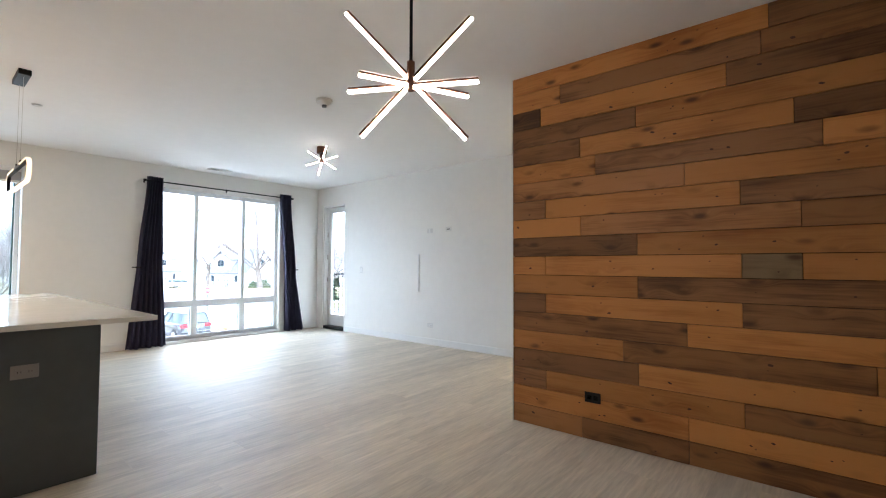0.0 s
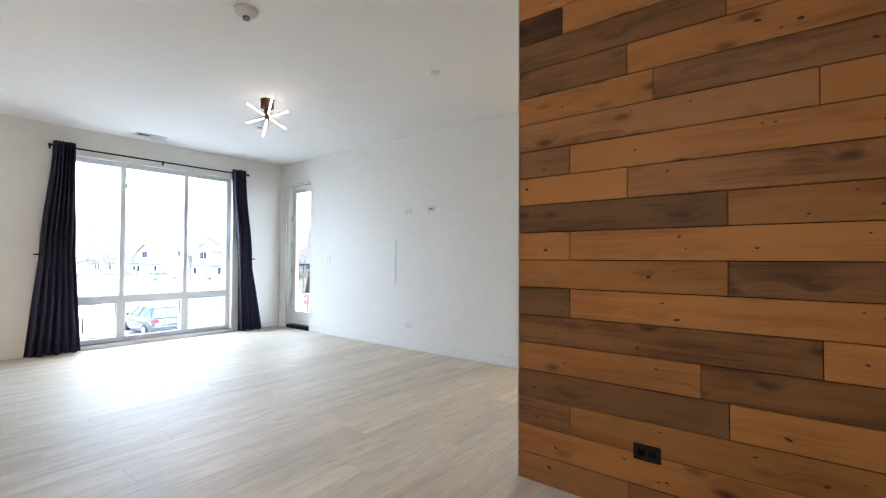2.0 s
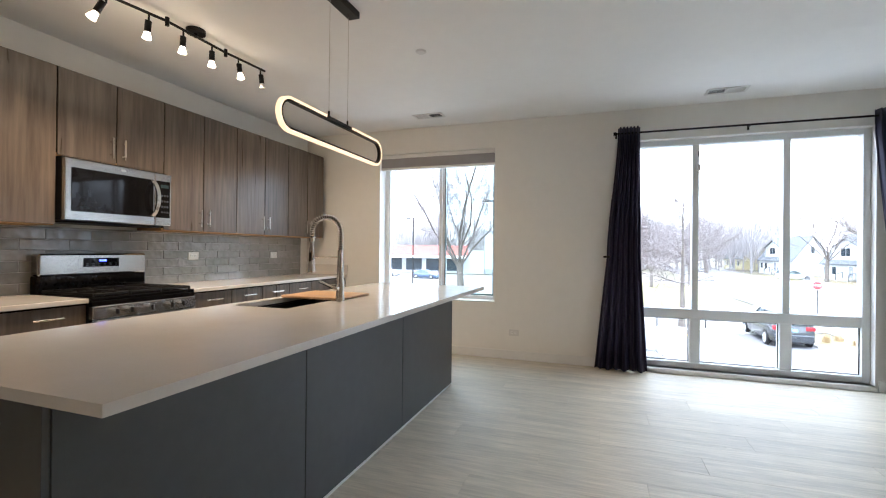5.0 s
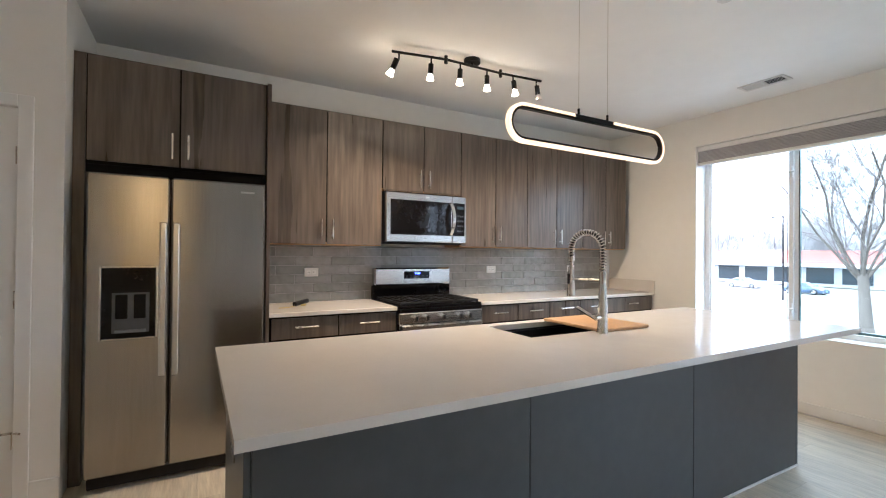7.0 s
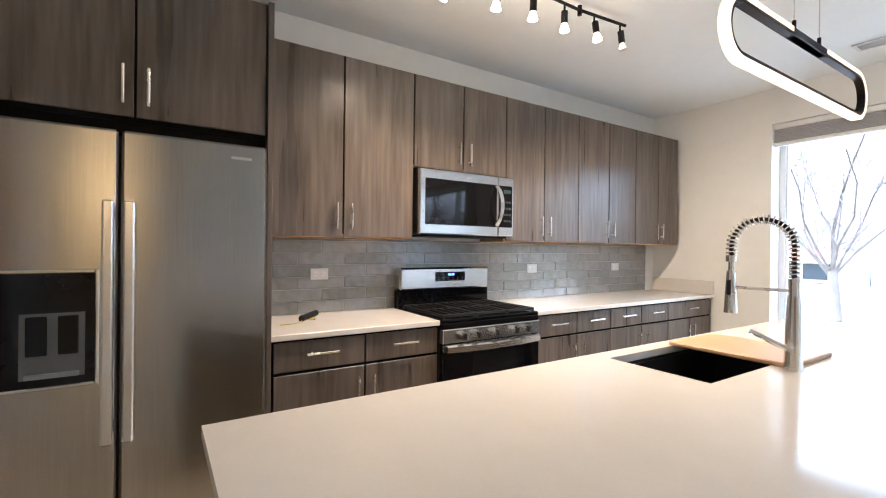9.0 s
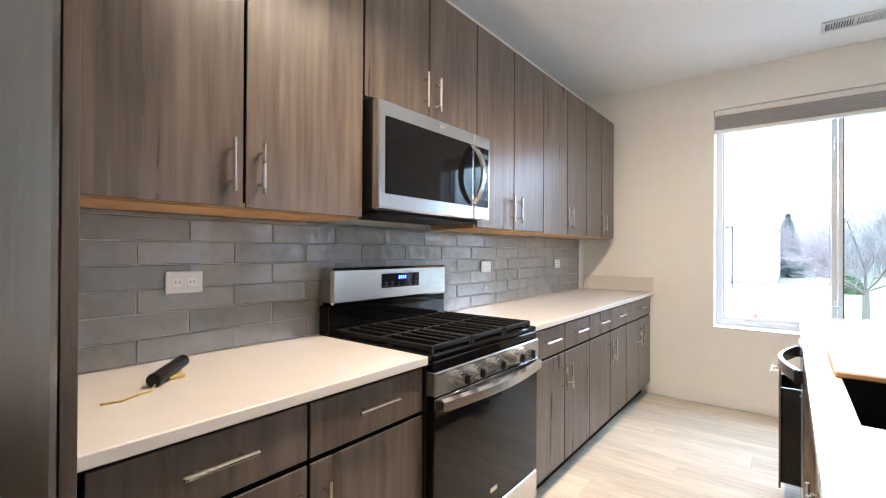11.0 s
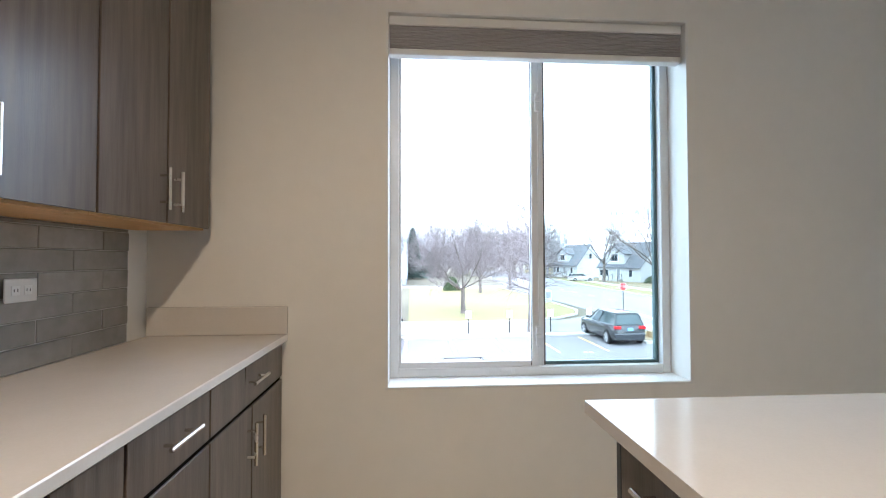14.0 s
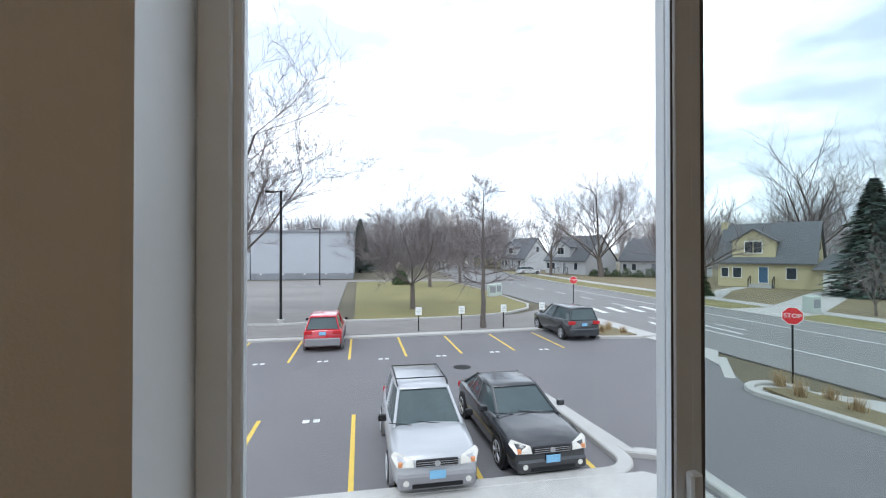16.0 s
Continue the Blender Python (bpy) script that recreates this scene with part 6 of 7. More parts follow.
def house(x, y, rz, w, d, eave, ridge, wall_m, label, dormer=True, garage=0, door_m=None):
    """A gabled house, its front to its own -y, its ridge along x."""
    hs = thing("house", (x, y, G), label, "house", "houses")
    hs.rotation_euler = (0, 0, radians(rz))
    bm = bmesh.new()
    a = [(-w / 2, -d / 2), (w / 2, -d / 2), (w / 2, d / 2), (-w / 2, d / 2)]
    lo = [bm.verts.new((p, q, 0.0)) for p, q in a]
    hi = [bm.verts.new((p, q, eave)) for p, q in a]
    r0, r1 = bm.verts.new((-w / 2, 0, ridge - 0.1)), bm.verts.new((w / 2, 0, ridge - 0.1))
    bm.faces.new((lo[0], lo[1], hi[1], hi[0])), bm.faces.new((lo[2], lo[3], hi[3], hi[2]))
    bm.faces.new((lo[1], lo[2], hi[2], r1, hi[1])), bm.faces.new((lo[3], lo[0], hi[0], r0, hi[3]))
    local("wall", bm, wall_m, hs)

    def slope(s, x0, x1, y0, z0, y1, z1, t=0.18):
        bm = bmesh.new()
        vs = [bm.verts.new(p) for p in ((x0, y0, z0), (x1, y0, z0), (x1, y1, z1), (x0, y1, z1))]
        up = [bm.verts.new(v.co + Vector((0, 0, t))) for v in vs]
        bm.faces.new(up), bm.faces.new(vs[::-1])
        for k in range(4):
            bm.faces.new((vs[k], vs[(k + 1) % 4], up[(k + 1) % 4], up[k]))
        return local("roof", bm, M_SHINGLE, hs, "dark shingle roof")
    k = (ridge - eave) / (d / 2)
    slope(0, -w / 2 - 0.3, w / 2 + 0.3, -d / 2 - 0.4, eave - 0.4 * k, 0, ridge)
    slope(0, -w / 2 - 0.3, w / 2 + 0.3, d / 2 + 0.4, eave - 0.4 * k, 0.0, ridge)

    def window(cx, cz, ww, hh, face=0, m=M_DARKWIN, nm="window"):
        yy = -d / 2
        if face == 0:
            wn_ = local(nm, boxes((cx - ww / 2, yy - 0.05, cz - hh / 2, cx + ww / 2, yy - 0.01, cz + hh / 2)), m, hs)
            local("frame", framed((cx - ww / 2 - 0.08, yy - 0.09, cz - hh / 2 - 0.08, cx + ww / 2 + 0.08, yy - 0.02, cz + hh / 2 + 0.08), 0.08), M_SIGNWHITE, wn_)
        else:
            wn_ = local(nm, boxes((w / 2 + 0.01, cx - ww / 2, cz - hh / 2, w / 2 + 0.05, cx + ww / 2, cz + hh / 2)), m, hs)
    window(-w * 0.28, eave * 0.55, 0.95, 1.3)
    window(w * 0.28, eave * 0.55, 1.0, 1.4)
    window(-w * 0.42, eave * 0.55, 0.8, 1.2)
    window(0.0, eave * 0.48, 0.95, 2.05, 0, door_m or M_STOREBASE, "front_door")
    window(0.0, eave + (ridge - eave) * 0.42, 0.7, 1.3, 1)
    if dormer:
        dz = eave + 2.6
        bm = bmesh.new()
        x0, x1 = -w * 0.34, w * 0.12
        v = [bm.verts.new(p) for p in ((x0, -d / 2 + 0.25, eave + 0.15), (x1, -d / 2 + 0.25, eave + 0.15), (x1, -d / 2 + 0.25, dz), ((x0 + x1) / 2, -d / 2 + 0.25, dz + 1.5), (x0, -d / 2 + 0.25, dz))]
        b = [bm.verts.new((p.co.x, 0.2, p.co.z)) for p in v]
        bm.faces.new(v), bm.faces.new(b[::-1])
        for q in range(5):
            bm.faces.new((v[q], v[(q + 1) % 5], b[(q + 1) % 5], b[q]))
        dm = local("dormer", bm, wall_m, hs)
        for s0, s1 in ((x0 - 0.25, (x0 + x1) / 2), (x1 + 0.25, (x0 + x1) / 2)):
            bm = bmesh.new()
            vs = [bm.verts.new(p) for p in ((s0, -d / 2 - 0.05, dz - 0.15), (s1, -d / 2 - 0.05, dz + 1.55), (s1, 0.3, dz + 1.55), (s0, 0.3, dz - 0.15))]
            up = [bm.verts.new(p.co + Vector((0, 0, 0.16))) for p in vs]
            bm.faces.new(up), bm.faces.new(vs[::-1])
            for q in range(4):
                bm.faces.new((vs[q], vs[(q + 1) % 4], up[(q + 1) % 4], up[q]))
            local("dormer_roof", bm, M_SHINGLE, dm)
        xm = (x0 + x1) / 2
        for dx in (-0.5, 0.5):
            local("dormer_window", boxes((xm + dx - 0.42, -d / 2 + 0.16, eave + 1.1, xm + dx + 0.42, -d / 2 + 0.22, eave + 2.5)), M_DARKWIN, dm)
        local("dormer_trim", framed((xm - 1.05, -d / 2 + 0.14, eave + 0.95, xm + 1.05, -d / 2 + 0.24, eave + 2.65), 0.11), M_SIGNWHITE, dm)
    ch = local("chimney", boxes((-w / 2 - 0.5, -0.6, 0, -w / 2 + 0.3, 0.4, ridge + 0.5)), wall_m, hs)
    if garage:
        gx = w / 2 + garage / 2
        local("garage_wall", boxes((w / 2 + 0.01, -d / 2 - 0.4, 0, w / 2 + garage, d / 2 - 1.0, 2.7)), wall_m, hs)
        bm = bmesh.new()
        v = [bm.verts.new(p) for p in ((w / 2 - 0.3, -d / 2 - 0.9, 2.55), (w / 2 + garage + 0.4, -d / 2 - 0.9, 2.55), (w / 2 + garage + 0.4, d / 2 - 0.6, 2.55), (w / 2 - 0.3, d / 2 - 0.6, 2.55), (w / 2 + 1.2, -0.6, 4.6), (w / 2 + garage - 1.2, -0.6, 4.6))]
        for q in ((0, 1, 5, 4), (1, 2, 5), (2, 3, 4, 5), (3, 0, 4), (3, 2, 1, 0)):
            bm.faces.new([v[i] for i in q])
        local("garage_roof", bm, M_SHINGLE, hs)
        local("garage_door", boxes((gx - 2.3, -d / 2 - 0.46, 0.05, gx + 2.3, -d / 2 - 0.41, 2.2)), M_SIGNWHITE, hs)
    # front steps with rails
    for q in range(3):
        local("step", boxes((-1.4, -d / 2 - 1.6 + q * 0.3, 0, 1.2, -d / 2 - 0.1, 0.18 * (q + 1))), M_CONC, hs)
    for sx in (-1.4, 1.2):
        local("railing", rods(((sx, -d / 2 - 1.5, 0), (sx, -d / 2 - 1.5, 1.2), 0.06), ((sx, -d / 2 - 0.3, 0.5), (sx, -d / 2 - 0.3, 1.6), 0.06), ((sx, -d / 2 - 1.5, 1.15), (sx, -d / 2 - 0.3, 1.55), 0.05), sides=6), M_BLACK, hs)
    return hs


house(55.6, 59.2, -57, 10.5, 8.5, 3.6, 8.6, M_SIDING, "cream-sided cottage with a dormer and attached garage", True, 6.2, M_BLUEDOOR)
house(47.5, 98, -72, 12, 9, 3.2, 8.2, M_WSIDING, "white-sided house with a dark roof", True)
house(59.5, 86, -62, 14, 9, 3.2, 7.4, M_WSIDING, "long white bungalow behind bare trees", False)
house(44, 122, -75, 11, 8, 3.4, 8.4, M_WSIDING, "white-sided house far along the street", True)
house(43, 150, -80, 11, 8, 3.4, 8.0, M_SIDING, "pale house far along the street", False)
house(64, 36, -75, 12, 9, 3.4, 8.2, M_WSIDING, "white-sided house beyond the garage", False)
house(62, 15, -85, 12, 9, 3.4, 8.2, M_SIDING, "pale house down the street", True)

# ---- trees ----


def tree(x, y, h, spread, seed, label, trunk=0.22, fork=0.25, levels=5, style="round", material=None, base=0.0):
    """A bare tree: a tapered trunk, limbs, branches and twigs as tapered tubes."""
    rng = random.Random(seed)
    t = thing("bare_tree", (x, y, G + base), label, "tree", "bare trees")
    v, f = [], []
    tv, tf = [], []

    def tube(vs, fs, p, q, r0, r1, sides):
        d = (q - p).normalized()
        s = d.orthogonal().normalized()
        u = d.cross(s)
        i0 = len(vs)
        for c, r in ((p, r0), (q, r1)):
            for k in range(sides):
                a = 2 * math.pi * k / sides
                vs.append(tuple(c + r * (math.cos(a) * s + math.sin(a) * u)))
        for k in range(sides):
            fs.append((i0 + k, i0 + (k + 1) % sides, i0 + sides + (k + 1) % sides, i0 + sides + k))

    def grow(p, d, ln, r, lev):
        n = 4 if lev < 3 else 3
        big = lev < 2
        for k in range(n):
            q = p + d * ln / n
            r1 = r * 0.86
            tube(v if big else tv, f if big else tf, p, q, r, r1, 7 if lev == 0 else 5 if big else 3)
            if lev < levels - 1 and (lev > 0 or k >= 1):
                for _ in range(rng.choice((1, 2, 2)) if lev < levels - 2 else 2):
                    side = Vector((rng.gauss(0, 1), rng.gauss(0, 1), rng.gauss(0, 0.5))).normalized()
                    nd = (d * 0.75 + side * 0.75 + Vector((0, 0, 0.22 if style == "round" else 0.0))).normalized()
                    grow(q, nd, ln * rng.uniform(0.42, 0.70), max(r1 * 0.56, 0.009), lev + 1)
            wob = 0.16 if lev else 0.04
            d = (d + Vector((rng.gauss(0, wob), rng.gauss(0, wob), rng.gauss(0.05, wob * 0.6)))).normalized()
            p, r = q, r1
        return p, d, r
    top = Vector((0, 0, 0))
    if style == "round":
        q = Vector((0.03 * h * rng.uniform(-1, 1), 0.03 * h * rng.uniform(-1, 1), h * fork))
        tube(v, f, Vector((0, 0, -0.1)), Vector((0, 0, 0.3)), trunk * 1.45, trunk * 1.1, 9)
        tube(v, f, Vector((0, 0, 0.3)), q, trunk * 1.1, trunk * 0.85, 9)
        limbs = rng.randint(5, 7)
        for k in range(limbs):
            a = 2 * math.pi * (k + rng.uniform(-0.25, 0.25)) / limbs
            lean = rng.uniform(0.45, 1.05) * spread / h * 1.5
            d = Vector((math.cos(a) * lean, math.sin(a) * lean, 1.0)).normalized()
            grow(q - Vector((0, 0, h * 0.05 * rng.random())), d, h * (1 - fork) * rng.uniform(0.56, 0.72), trunk * 0.30, 1)
        grow(q, Vector((0, 0, 1)), h * (1 - fork) * 0.74, trunk * 0.42, 1)
    else:
        n = 16
        p = Vector((0, 0, -0.1))
        for k in range(n):
            q = Vector((0.02 * rng.gauss(0, 1), 0.02 * rng.gauss(0, 1), h * (k + 1) / n))
            r0, r1 = trunk * (1 - k / n) + 0.012, trunk * (1 - (k + 1) / n) + 0.010
            tube(v, f, p, q, r0 * (1.3 if k == 0 else 1), r1, 8)
            if k > 3:
                for _ in range(4):
                    a = rng.uniform(0, 2 * math.pi)
                    s = 1 - (k - 3) / (n - 3)
                    d = Vector((math.cos(a), math.sin(a), 0.12 + 0.9 * (1 - s))).normalized()
                    grow(q, d, spread * (0.30 + 0.70 * s) * rng.uniform(0.7, 1.1), r1 * 0.34 + 0.008, levels - 3)
            p = q
    for nm, vv_, ff, m in (("trunk", v, f, material or M_BARK), ("crown", tv, tf, material or M_TWIG)):
        me = bpy.data.meshes.new(nm)
        me.from_pydata(vv_, [], ff)
        me.materials.append(m)
        for pgn in me.polygons:
            pgn.use_smooth = True
        ob = new(nm, me)
        ob.parent = t
    return t


tree(4.02, 43.2, 8.6, 11.5, 11, "bare spreading tree with a low fork on the lawn", 0.2, 0.26, 6)
tree(7.37, 34.0, 8.7, 2.7, 12, "bare young tree with a straight leader", 0.17, style="leader")
tree(-9.0, 40.0, 16.5, 7.5, 13, "tall bare tree with drooping outer limbs", 0.32, 0.22, 6)
tree(44.6, 84.0, 20.0, 16.0, 14, "large bare tree with a wide crown", 0.5, 0.2, 6)
tree(33.6, 48.9, 11.0, 9.0, 15, "gnarled bare tree on the verge", 0.45, 0.2)
tree(14.5, 72.0, 10.5, 7.0, 16, "bare tree on the winter lawn", 0.22, 0.25)
tree(9.0, 66.0, 9.0, 7.0, 17, "bare tree on the winter lawn", 0.22, 0.25)
tree(26.0, 118.0, 19.0, 12.0, 18, "large bare tree along the street", 0.45, 0.22, 4)
tree(38.0, 92.0, 15.0, 9.0, 19, "bare tree before a house", 0.3, 0.25, 4)
tree(52.0, 78.0, 16.0, 10.0, 20, "bare tree between the houses", 0.32, 0.25, 4)
tree(66.0, 62.0, 20.0, 12.0, 21, "large bare tree behind the cottage", 0.5, 0.22)
tree(72.0, 50.0, 21.0, 11.0, 22, "large bare tree behind the cottage", 0.5, 0.22)
tree(58.0, 74.0, 17.0, 11.0, 23, "bare tree behind the cottage", 0.4, 0.22, 4)
tree(36.5, 33.0, 5.0, 3.0, 24, "small bare ornamental tree", 0.08, 0.2, 4)
tree(70.0, 30.0, 18.0, 11.0, 25, "large bare tree beyond the garage", 0.4, 0.22, 4)
tree(48.0, 20.0, 15.0, 10.0, 26, "bare tree on a front lawn", 0.35, 0.22, 4)
tree(6.0, 90.0, 9.0, 6.0, 27, "bare tree by the cross street", 0.2, 0.25, 4)

# far woods: many thin crowns along the horizon, joined
rng = random.Random(77)
wv, wf = [], []
for k in range(420):
    bx, by = rng.uniform(-70, 160), rng.uniform(122, 180)
    if bx > 60:
        by = rng.uniform(-10, 160)
        bx = rng.uniform(84, 130)
    hh = rng.uniform(10, 19)
    for q in range(90):
        z0 = rng.uniform(0.15, 0.75) * hh
        a = rng.uniform(0, 2 * math.pi)
        rr = rng.uniform(0.2, 1.0) * hh * 0.36
        p = Vector((bx + 0.3 * rr * math.cos(a), by + 0.3 * rr * math.sin(a), G + z0))
        e = Vector((bx + rr * math.cos(a), by + rr * math.sin(a), G + min(z0 + rng.uniform(0.12, 0.45) * hh, hh)))
        w = rng.uniform(0.04, 0.11)
        i0 = len(wv)
        s = Vector((w, 0, 0))
        u = Vector((0, w, w * 0.3))
        wv += [tuple(p + s), tuple(p - s * 0.5 + u), tuple(p - s * 0.5 - u), tuple(e)]
        wf += [(i0, i0 + 1, i0 + 3), (i0 + 1, i0 + 2, i0 + 3), (i0 + 2, i0, i0 + 3)]
    i0 = len(wv)
    r = hh * 0.016
    wv += [(bx + r, by, G - 0.1), (bx - r * 0.5, by + r, G - 0.1), (bx - r * 0.5, by - r, G - 0.1), (bx, by, G + hh * 0.8)]
    wf += [(i0, i0 + 1, i0 + 3), (i0 + 1, i0 + 2, i0 + 3), (i0 + 2, i0, i0 + 3)]
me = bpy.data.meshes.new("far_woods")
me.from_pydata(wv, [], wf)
me.materials.append(M_HAZETWIG)
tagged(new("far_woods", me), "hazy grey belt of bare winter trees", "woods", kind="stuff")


def needle_tree(x, y, h, r, seed, label, material, name="spruce_tree", ragged=0.25):
    """An evergreen of many small drooping needle sprays round a trunk."""
    rng = random.Random(seed)
    t = thing(name, (x, y, G), label, "tree")
    part("trunk", rods(((x, y, G), (x, y, G + h * 0.9), 0.02 * h), sides=7), M_BARK, t)
    vs, fs = [], []
    for k in range(4200):
        s = rng.random() ** 1.35
        z = h * (0.05 + 0.95 * s)
        rr = r * (1 - s) ** 0.85 * (1 - ragged * rng.random()) + 0.05
        a = rng.uniform(0, 2 * math.pi)
        q = rr * rng.uniform(0.55, 1.0)
        c = Vector((q * math.cos(a), q * math.sin(a), z - 0.12 * q))
        o = Vector((math.cos(a), math.sin(a), -0.25)) * rng.uniform(0.25, 0.5) * (0.5 + r * 0.15)
        sd_ = Vector((-math.sin(a), math.cos(a), rng.uniform(-0.4, 0.4))) * rng.uniform(0.10, 0.22)
        i0 = len(vs)
        vs += [tuple(c - o + sd_ * 0.4), tuple(c - o - sd_ * 0.4), tuple(c + o * 0.4 - sd_), tuple(c + o), tuple(c + o * 0.4 + sd_)]
        fs.append((i0, i0 + 1, i0 + 2, i0 + 3, i0 + 4))
    me = bpy.data.meshes.new("crown")
    me.from_pydata(vs, [], fs)
    me.materials.append(material)
    cr_ = new("crown", me)
    cr_.parent = t


needle_tree(-0.2, 114, 12.5, 3.6, 31, "blue-green spruce beyond the lawn", M_SPRUCE)
needle_tree(4.2, 122, 6.5, 3.2, 36, "blue-green spruce beyond the lawn", M_SPRUCE)
needle_tree(52.0, 44.0, 12.3, 5.0, 32, "broad dark evergreen beside the garage", M_SPRUCE, "evergreen_tree", 0.5)
needle_tree(35.5, 49.5, 3.8, 1.9, 33, "dark rounded evergreen on the verge", M_SHRUB, "evergreen_tree", 0.4)
needle_tree(54.5, 80.5, 4.0, 0.8, 34, "narrow clipped evergreen by a house", M_SHRUB, "evergreen_tree", 0.2)
needle_tree(57.5, 77.0, 4.0, 0.8, 35, "narrow clipped evergreen by a house", M_SHRUB, "evergreen_tree", 0.2)


def shrub(x, y, r, h, seed, material, label, count=900, base=0.0):
    rng = random.Random(seed)
    vs, fs = [], []
    for k in range(count):
        d = Vector((rng.gauss(0, 1), rng.gauss(0, 1), abs(rng.gauss(0, 1)))).normalized()
        c = Vector((d.x * r, d.y * r, d.z * h)) * rng.uniform(0.75, 1.0)
        e1 = Vector((rng.gauss(0, 1), rng.gauss(0, 1), rng.gauss(0, 1))).normalized() * r * 0.13
        e2 = d.cross(e1).normalized() * r * 0.08
        i0 = len(vs)
        vs += [tuple(c - e1), tuple(c + e2), tuple(c + e1), tuple(c - e2)]
        fs.append((i0, i0 + 1, i0 + 2, i0 + 3))
    me = bpy.data.meshes.new("shrub")
    me.from_pydata(vs, [], fs)
    me.materials.append(material)
    ob = new("shrub", me)
    ob.location = (x, y, G + base)
    tagged(ob, label, "shrub", "shrubs")


shrub(5.5, 70.8, 1.25, 2.1, 41, M_SHRUB, "rounded clipped green shrub on the lawn", base=0.08)
for k in range(7):
    shrub(44.5 + k * 1.5, 86.5 - k * 1.3, 1.1, 1.5 + 0.4 * (k % 2), 42 + k, M_SHRUB, "dark foundation shrub by the house", 350)


def dry_grass(x, y, h, seed):
    rng = random.Random(seed)
    vs, fs = [], []
    for k in range(130):
        a, l = rng.uniform(0, 2 * math.pi), rng.uniform(0.15, 0.55) * h
        p = Vector((rng.gauss(0, 0.09), rng.gauss(0, 0.09), 0))
        e = p + Vector((math.cos(a) * l, math.sin(a) * l, h * rng.uniform(0.6, 1.0)))
        s = Vector((-math.sin(a), math.cos(a), 0)) * 0.008
        i0 = len(vs)
        vs += [tuple(p - s), tuple(p + s), tuple(e)]
        fs.append((i0, i0 + 1, i0 + 2))
    me = bpy.data.meshes.new("dry_grass")
    me.from_pydata(vs, [], fs)
    me.materials.append(M_STRAW)
    ob = new("dry_grass", me)
    ob.location = (x, y, G + 0.12)
    tagged(ob, "tuft of dry straw-coloured ornamental grass", "grass", "grass tufts")


M_STRAW = mat("straw", (0.36, 0.26, 0.14), 0.9, var=0.3, scale=8)
for k, (gx, gy, gh) in enumerate(((13.9, 20.0, 0.7), (13.5, 19.0, 0.75), (14.2, 18.6, 0.5), (13.9, 17.6, 0.6), (13.8, 16.4, 0.5), (14.3, 15.2, 0.6), (13.4, 30.5, 0.6), (14.2, 31.2, 0.7), (13.2, 31.8, 0.5), (14.5, 30.1, 0.5))):
    dry_grass(gx, gy, gh, 60 + k)

# ---- pieces: cedar boards, splashback tiles, floor planks ----
boards = new("cedar_cladding")
boards.location = (XWOOD, 0, 0)
tagged(boards, "rustic cedar boards in mixed orange and brown", "wall cladding", kind="structure")
ROW_H = CEIL / 19
# joints along each course from the free end, and the tone of every board (0 light, 1 brown, 2 dark, 3 grey)
COURSES = ("0 .195 2 -1.1 0", "0 1.49 2 .234 1 -1.4 0", "2 1.655 0 .408 2 -.9 1", "2 .939 0 -.7 2", "2 1.335 0 .09 2 -1.2 0", "0 1.222 2 -.03 0 -1.5 2",
           "1 .645 0 -1.0 2", "2 1.616 0 .351 2 -1.3 0", "0 1.335 1 .07 1 -1.1 2", "2 .939 0 -.5 1", "0 1.616 0 .351 3 .07 0 -1.2 2", "0 .939 2 -.6 0",
           "2 1.616 0 .351 2 -1.0 0", "1 .645 0 -.8 2", "0 1.04 1 -.211 0 -1.5 1", "2 .939 0 -.9 2", "2 1.616 0 .351 1 -.7 0", "0 .645 0 -1.1 2", "1 1.335 2 .645 1 -.9 0")
backing = new("batten_backing", mesh_of("batten_backing", boxes((-0.0009, YS + 0.002, 0.002, -0.0002, YWOOD - 0.002, CEIL - 0.002)), M_GAPSHADE))
backing.parent = boards
rnd = random.Random(4)
for k, text in enumerate(COURSES):
    f = text.split()
    ys = [YWOOD] + [float(v) for v in f[1::2]] + [YS]
    z1 = CEIL - k * ROW_H
    for i, tone in enumerate(f[0::2]):
        bm = boxes((-0.019 - rnd.random() * 0.002, ys[i + 1] + 0.0012, z1 - ROW_H + 0.0018, -0.001, ys[i] - 0.0012, z1 - 0.0018), bevel=0.002)
        ob = new("board", mesh_of("board", bm, M_CEDAR[int(tone)]))
        ob.parent = boards
        # knots and small nail holes
        ln = ys[i] - ys[i + 1]
        bm = bmesh.new()
        for q in range(max(1, int(ln * (3.4 if tone == "0" else 2.2)))):
            ky, kz = ys[i + 1] + ln * rnd.uniform(0.06, 0.94), z1 - ROW_H * rnd.uniform(0.2, 0.8)
            r = rnd.choice((0.004, 0.005, 0.006, 0.009))
            m = Matrix.Translation((-0.0211, ky, kz)) @ Matrix.Rotation(rnd.uniform(-0.4, 0.4), 4, "X") @ Matrix.Rotation(math.pi / 2, 4, "Y") @ Matrix.Diagonal((rnd.uniform(0.6, 0.9), rnd.uniform(1.0, 1.7), 1, 1))
            bmesh.ops.create_cone(bm, cap_ends=True, segments=9, radius1=r, radius2=r * 0.8, depth=0.0012, matrix=m)
        kn = new("knot", mesh_of("knot", bm, M_KNOT))
        kn.parent = ob
        kn["kind"] = "stuff"
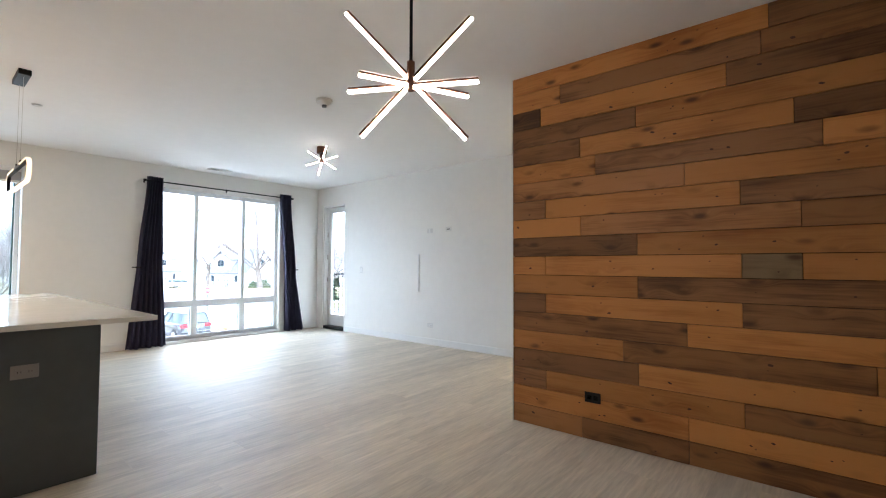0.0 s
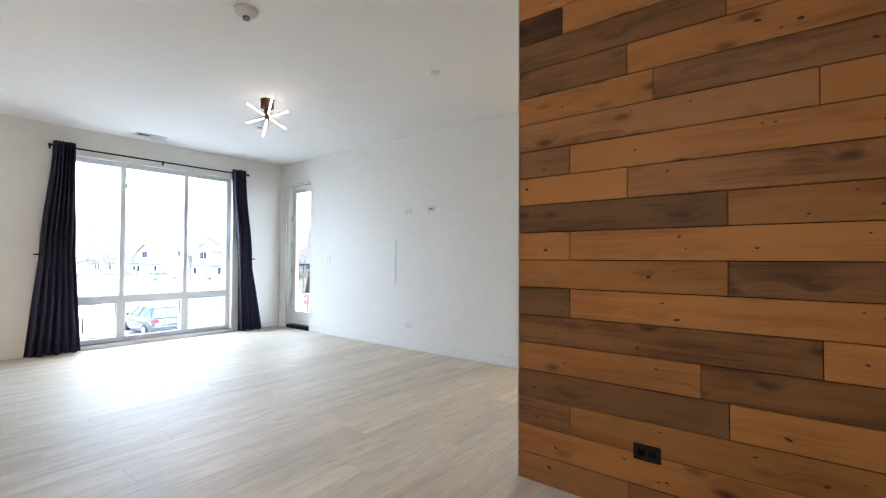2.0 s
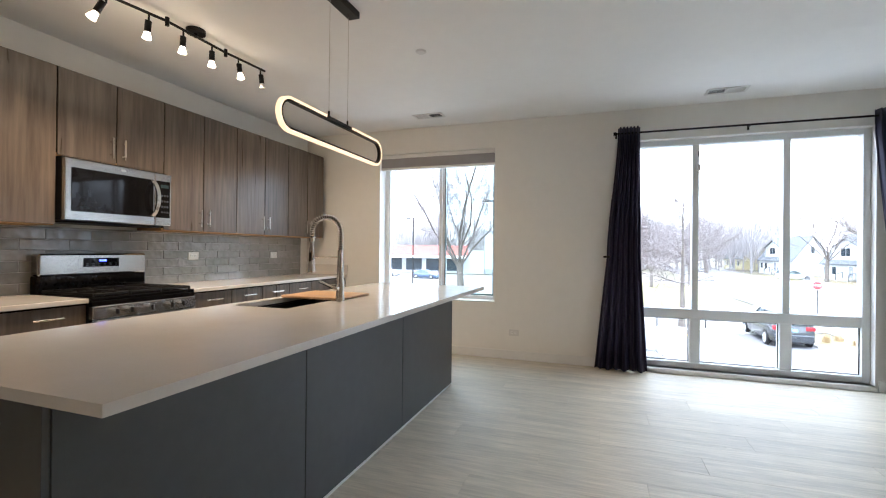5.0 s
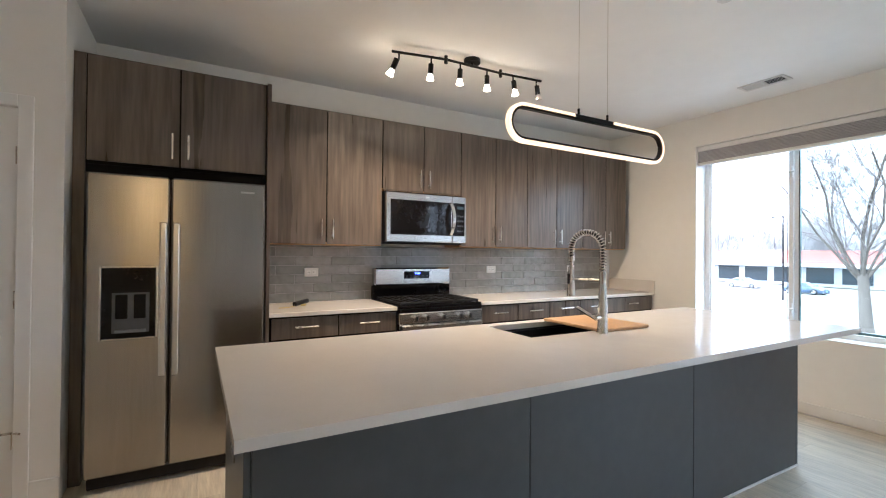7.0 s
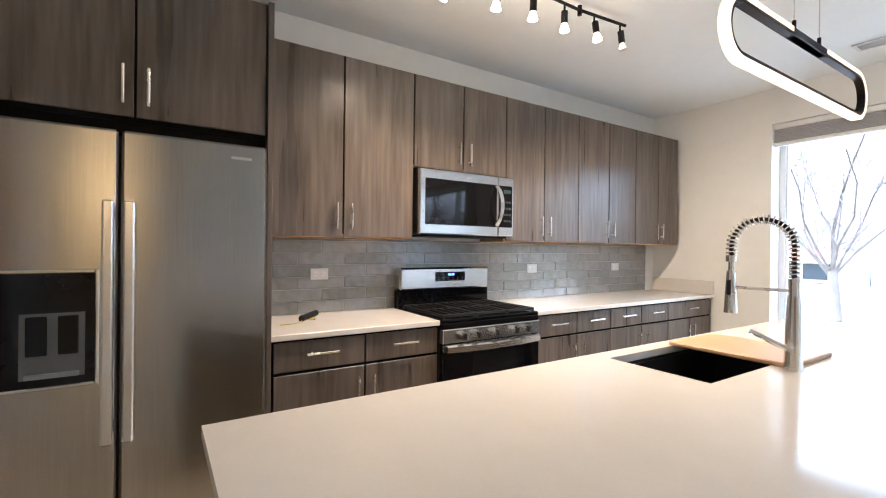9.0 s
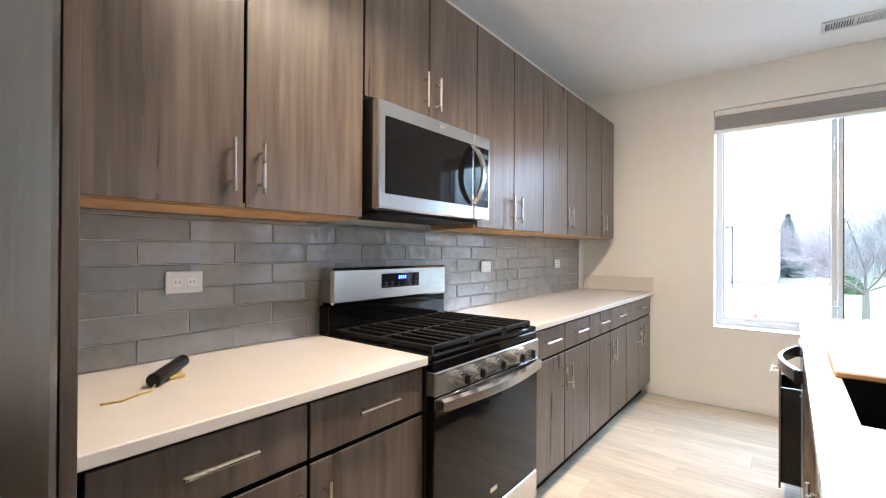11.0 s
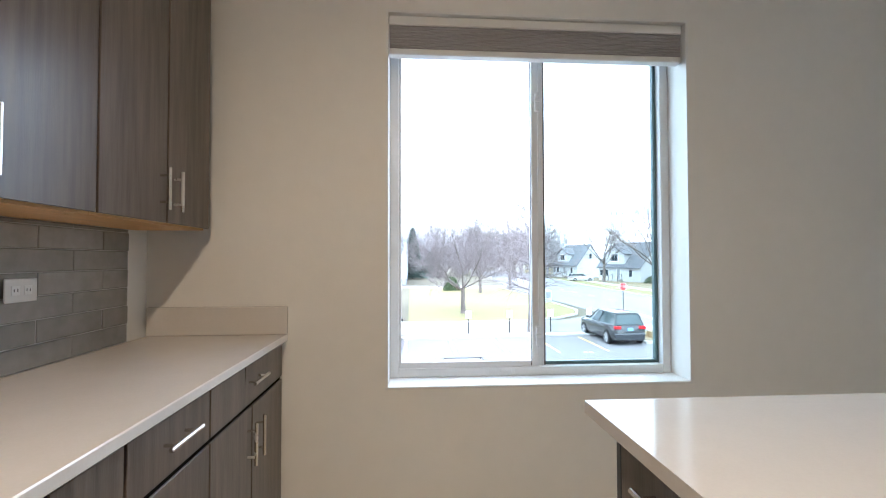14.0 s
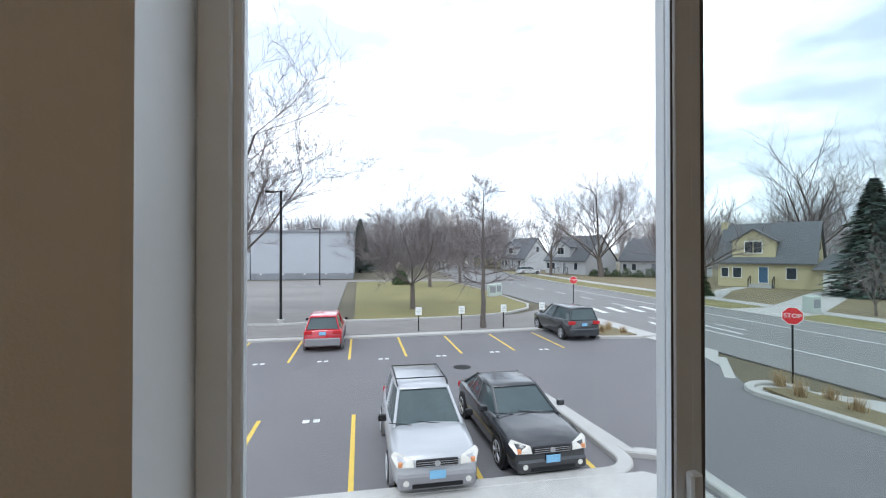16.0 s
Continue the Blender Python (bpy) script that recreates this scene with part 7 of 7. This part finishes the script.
solid("corner_trim", boxes((XWOOD - 0.022, YWOOD + 0.0005, 0.0, XWOOD + 0.12, YWOOD + 0.006, CEIL)), M_TRIM, "white corner bead at the end of the cedar wall", "trim", kind="structure")

splash = new("splashback")
splash.location = (XW, 0, 0)
tagged(splash, "glossy grey handmade-look brick tiles with pale grout", "splashback", kind="structure")
bed = new("grout_bed", mesh_of("grout_bed", boxes((0.0005, 3.616, 0.9155, 0.0105, 7.565, 1.392)), M_GROUT))
bed.parent = splash
TP, TL = 0.077, 0.305
tile_cache = {}
for r in range(7):
    z0 = 0.917 + r * TP
    z1 = min(z0 + TP - 0.003, 1.392)
    if z1 - z0 < 0.008:
        continue
    y = 3.598 - (TL / 2 if r % 2 else 0)
    while y < 7.565:
        a, b = max(y, 3.618), min(y + TL - 0.003, 7.565)
        if b - a > 0.02:
            key = (round(b - a, 3), round(z1 - z0, 3), rnd.randrange(3))
            if key not in tile_cache:
                bm = boxes((0.0, 0.0, 0.0, 0.006 + 0.0012 * key[2], b - a, z1 - z0), bevel=0.0022)
                tile_cache[key] = mesh_of("tile", bm, M_TILE)
            ob = new("tile", tile_cache[key])
            ob.parent = splash
            ob.matrix_basis = Matrix.Translation((0.0062, a, z0)) @ Euler((0, rnd.uniform(-0.012, 0.012), 0)).to_matrix().to_4x4()
        y += TL

planks = new("floor")
tagged(planks, "pale grey-beige oak vinyl planks", "floor", kind="structure")
PW, PL = 0.225, 1.52
plank_cache = {}
row = 0
y = YS
while y < WALL_OUT - 0.2:
    y1 = min(y + PW, YN)
    x = XW - (row * 0.587) % PL
    xend = 8.0 if y < YHALL else XT
    while x < xend:
        a, b = max(x, XW), min(x + PL, xend)
        if b - a > 0.03 and y1 - y > 0.03:
            key = (round(b - a, 3), round(y1 - y, 3))
            if key not in plank_cache:
                plank_cache[key] = mesh_of("plank", boxes((0.0004, 0.0004, -0.0115, b - a - 0.0004, y1 - y - 0.0004, 0.0), bevel=0.0006), M_PLANK)
            ob = new("plank", plank_cache[key])
            ob.parent = planks
            ob.location = (a, y, 0)
        x += PL
    y += PW
    row += 1
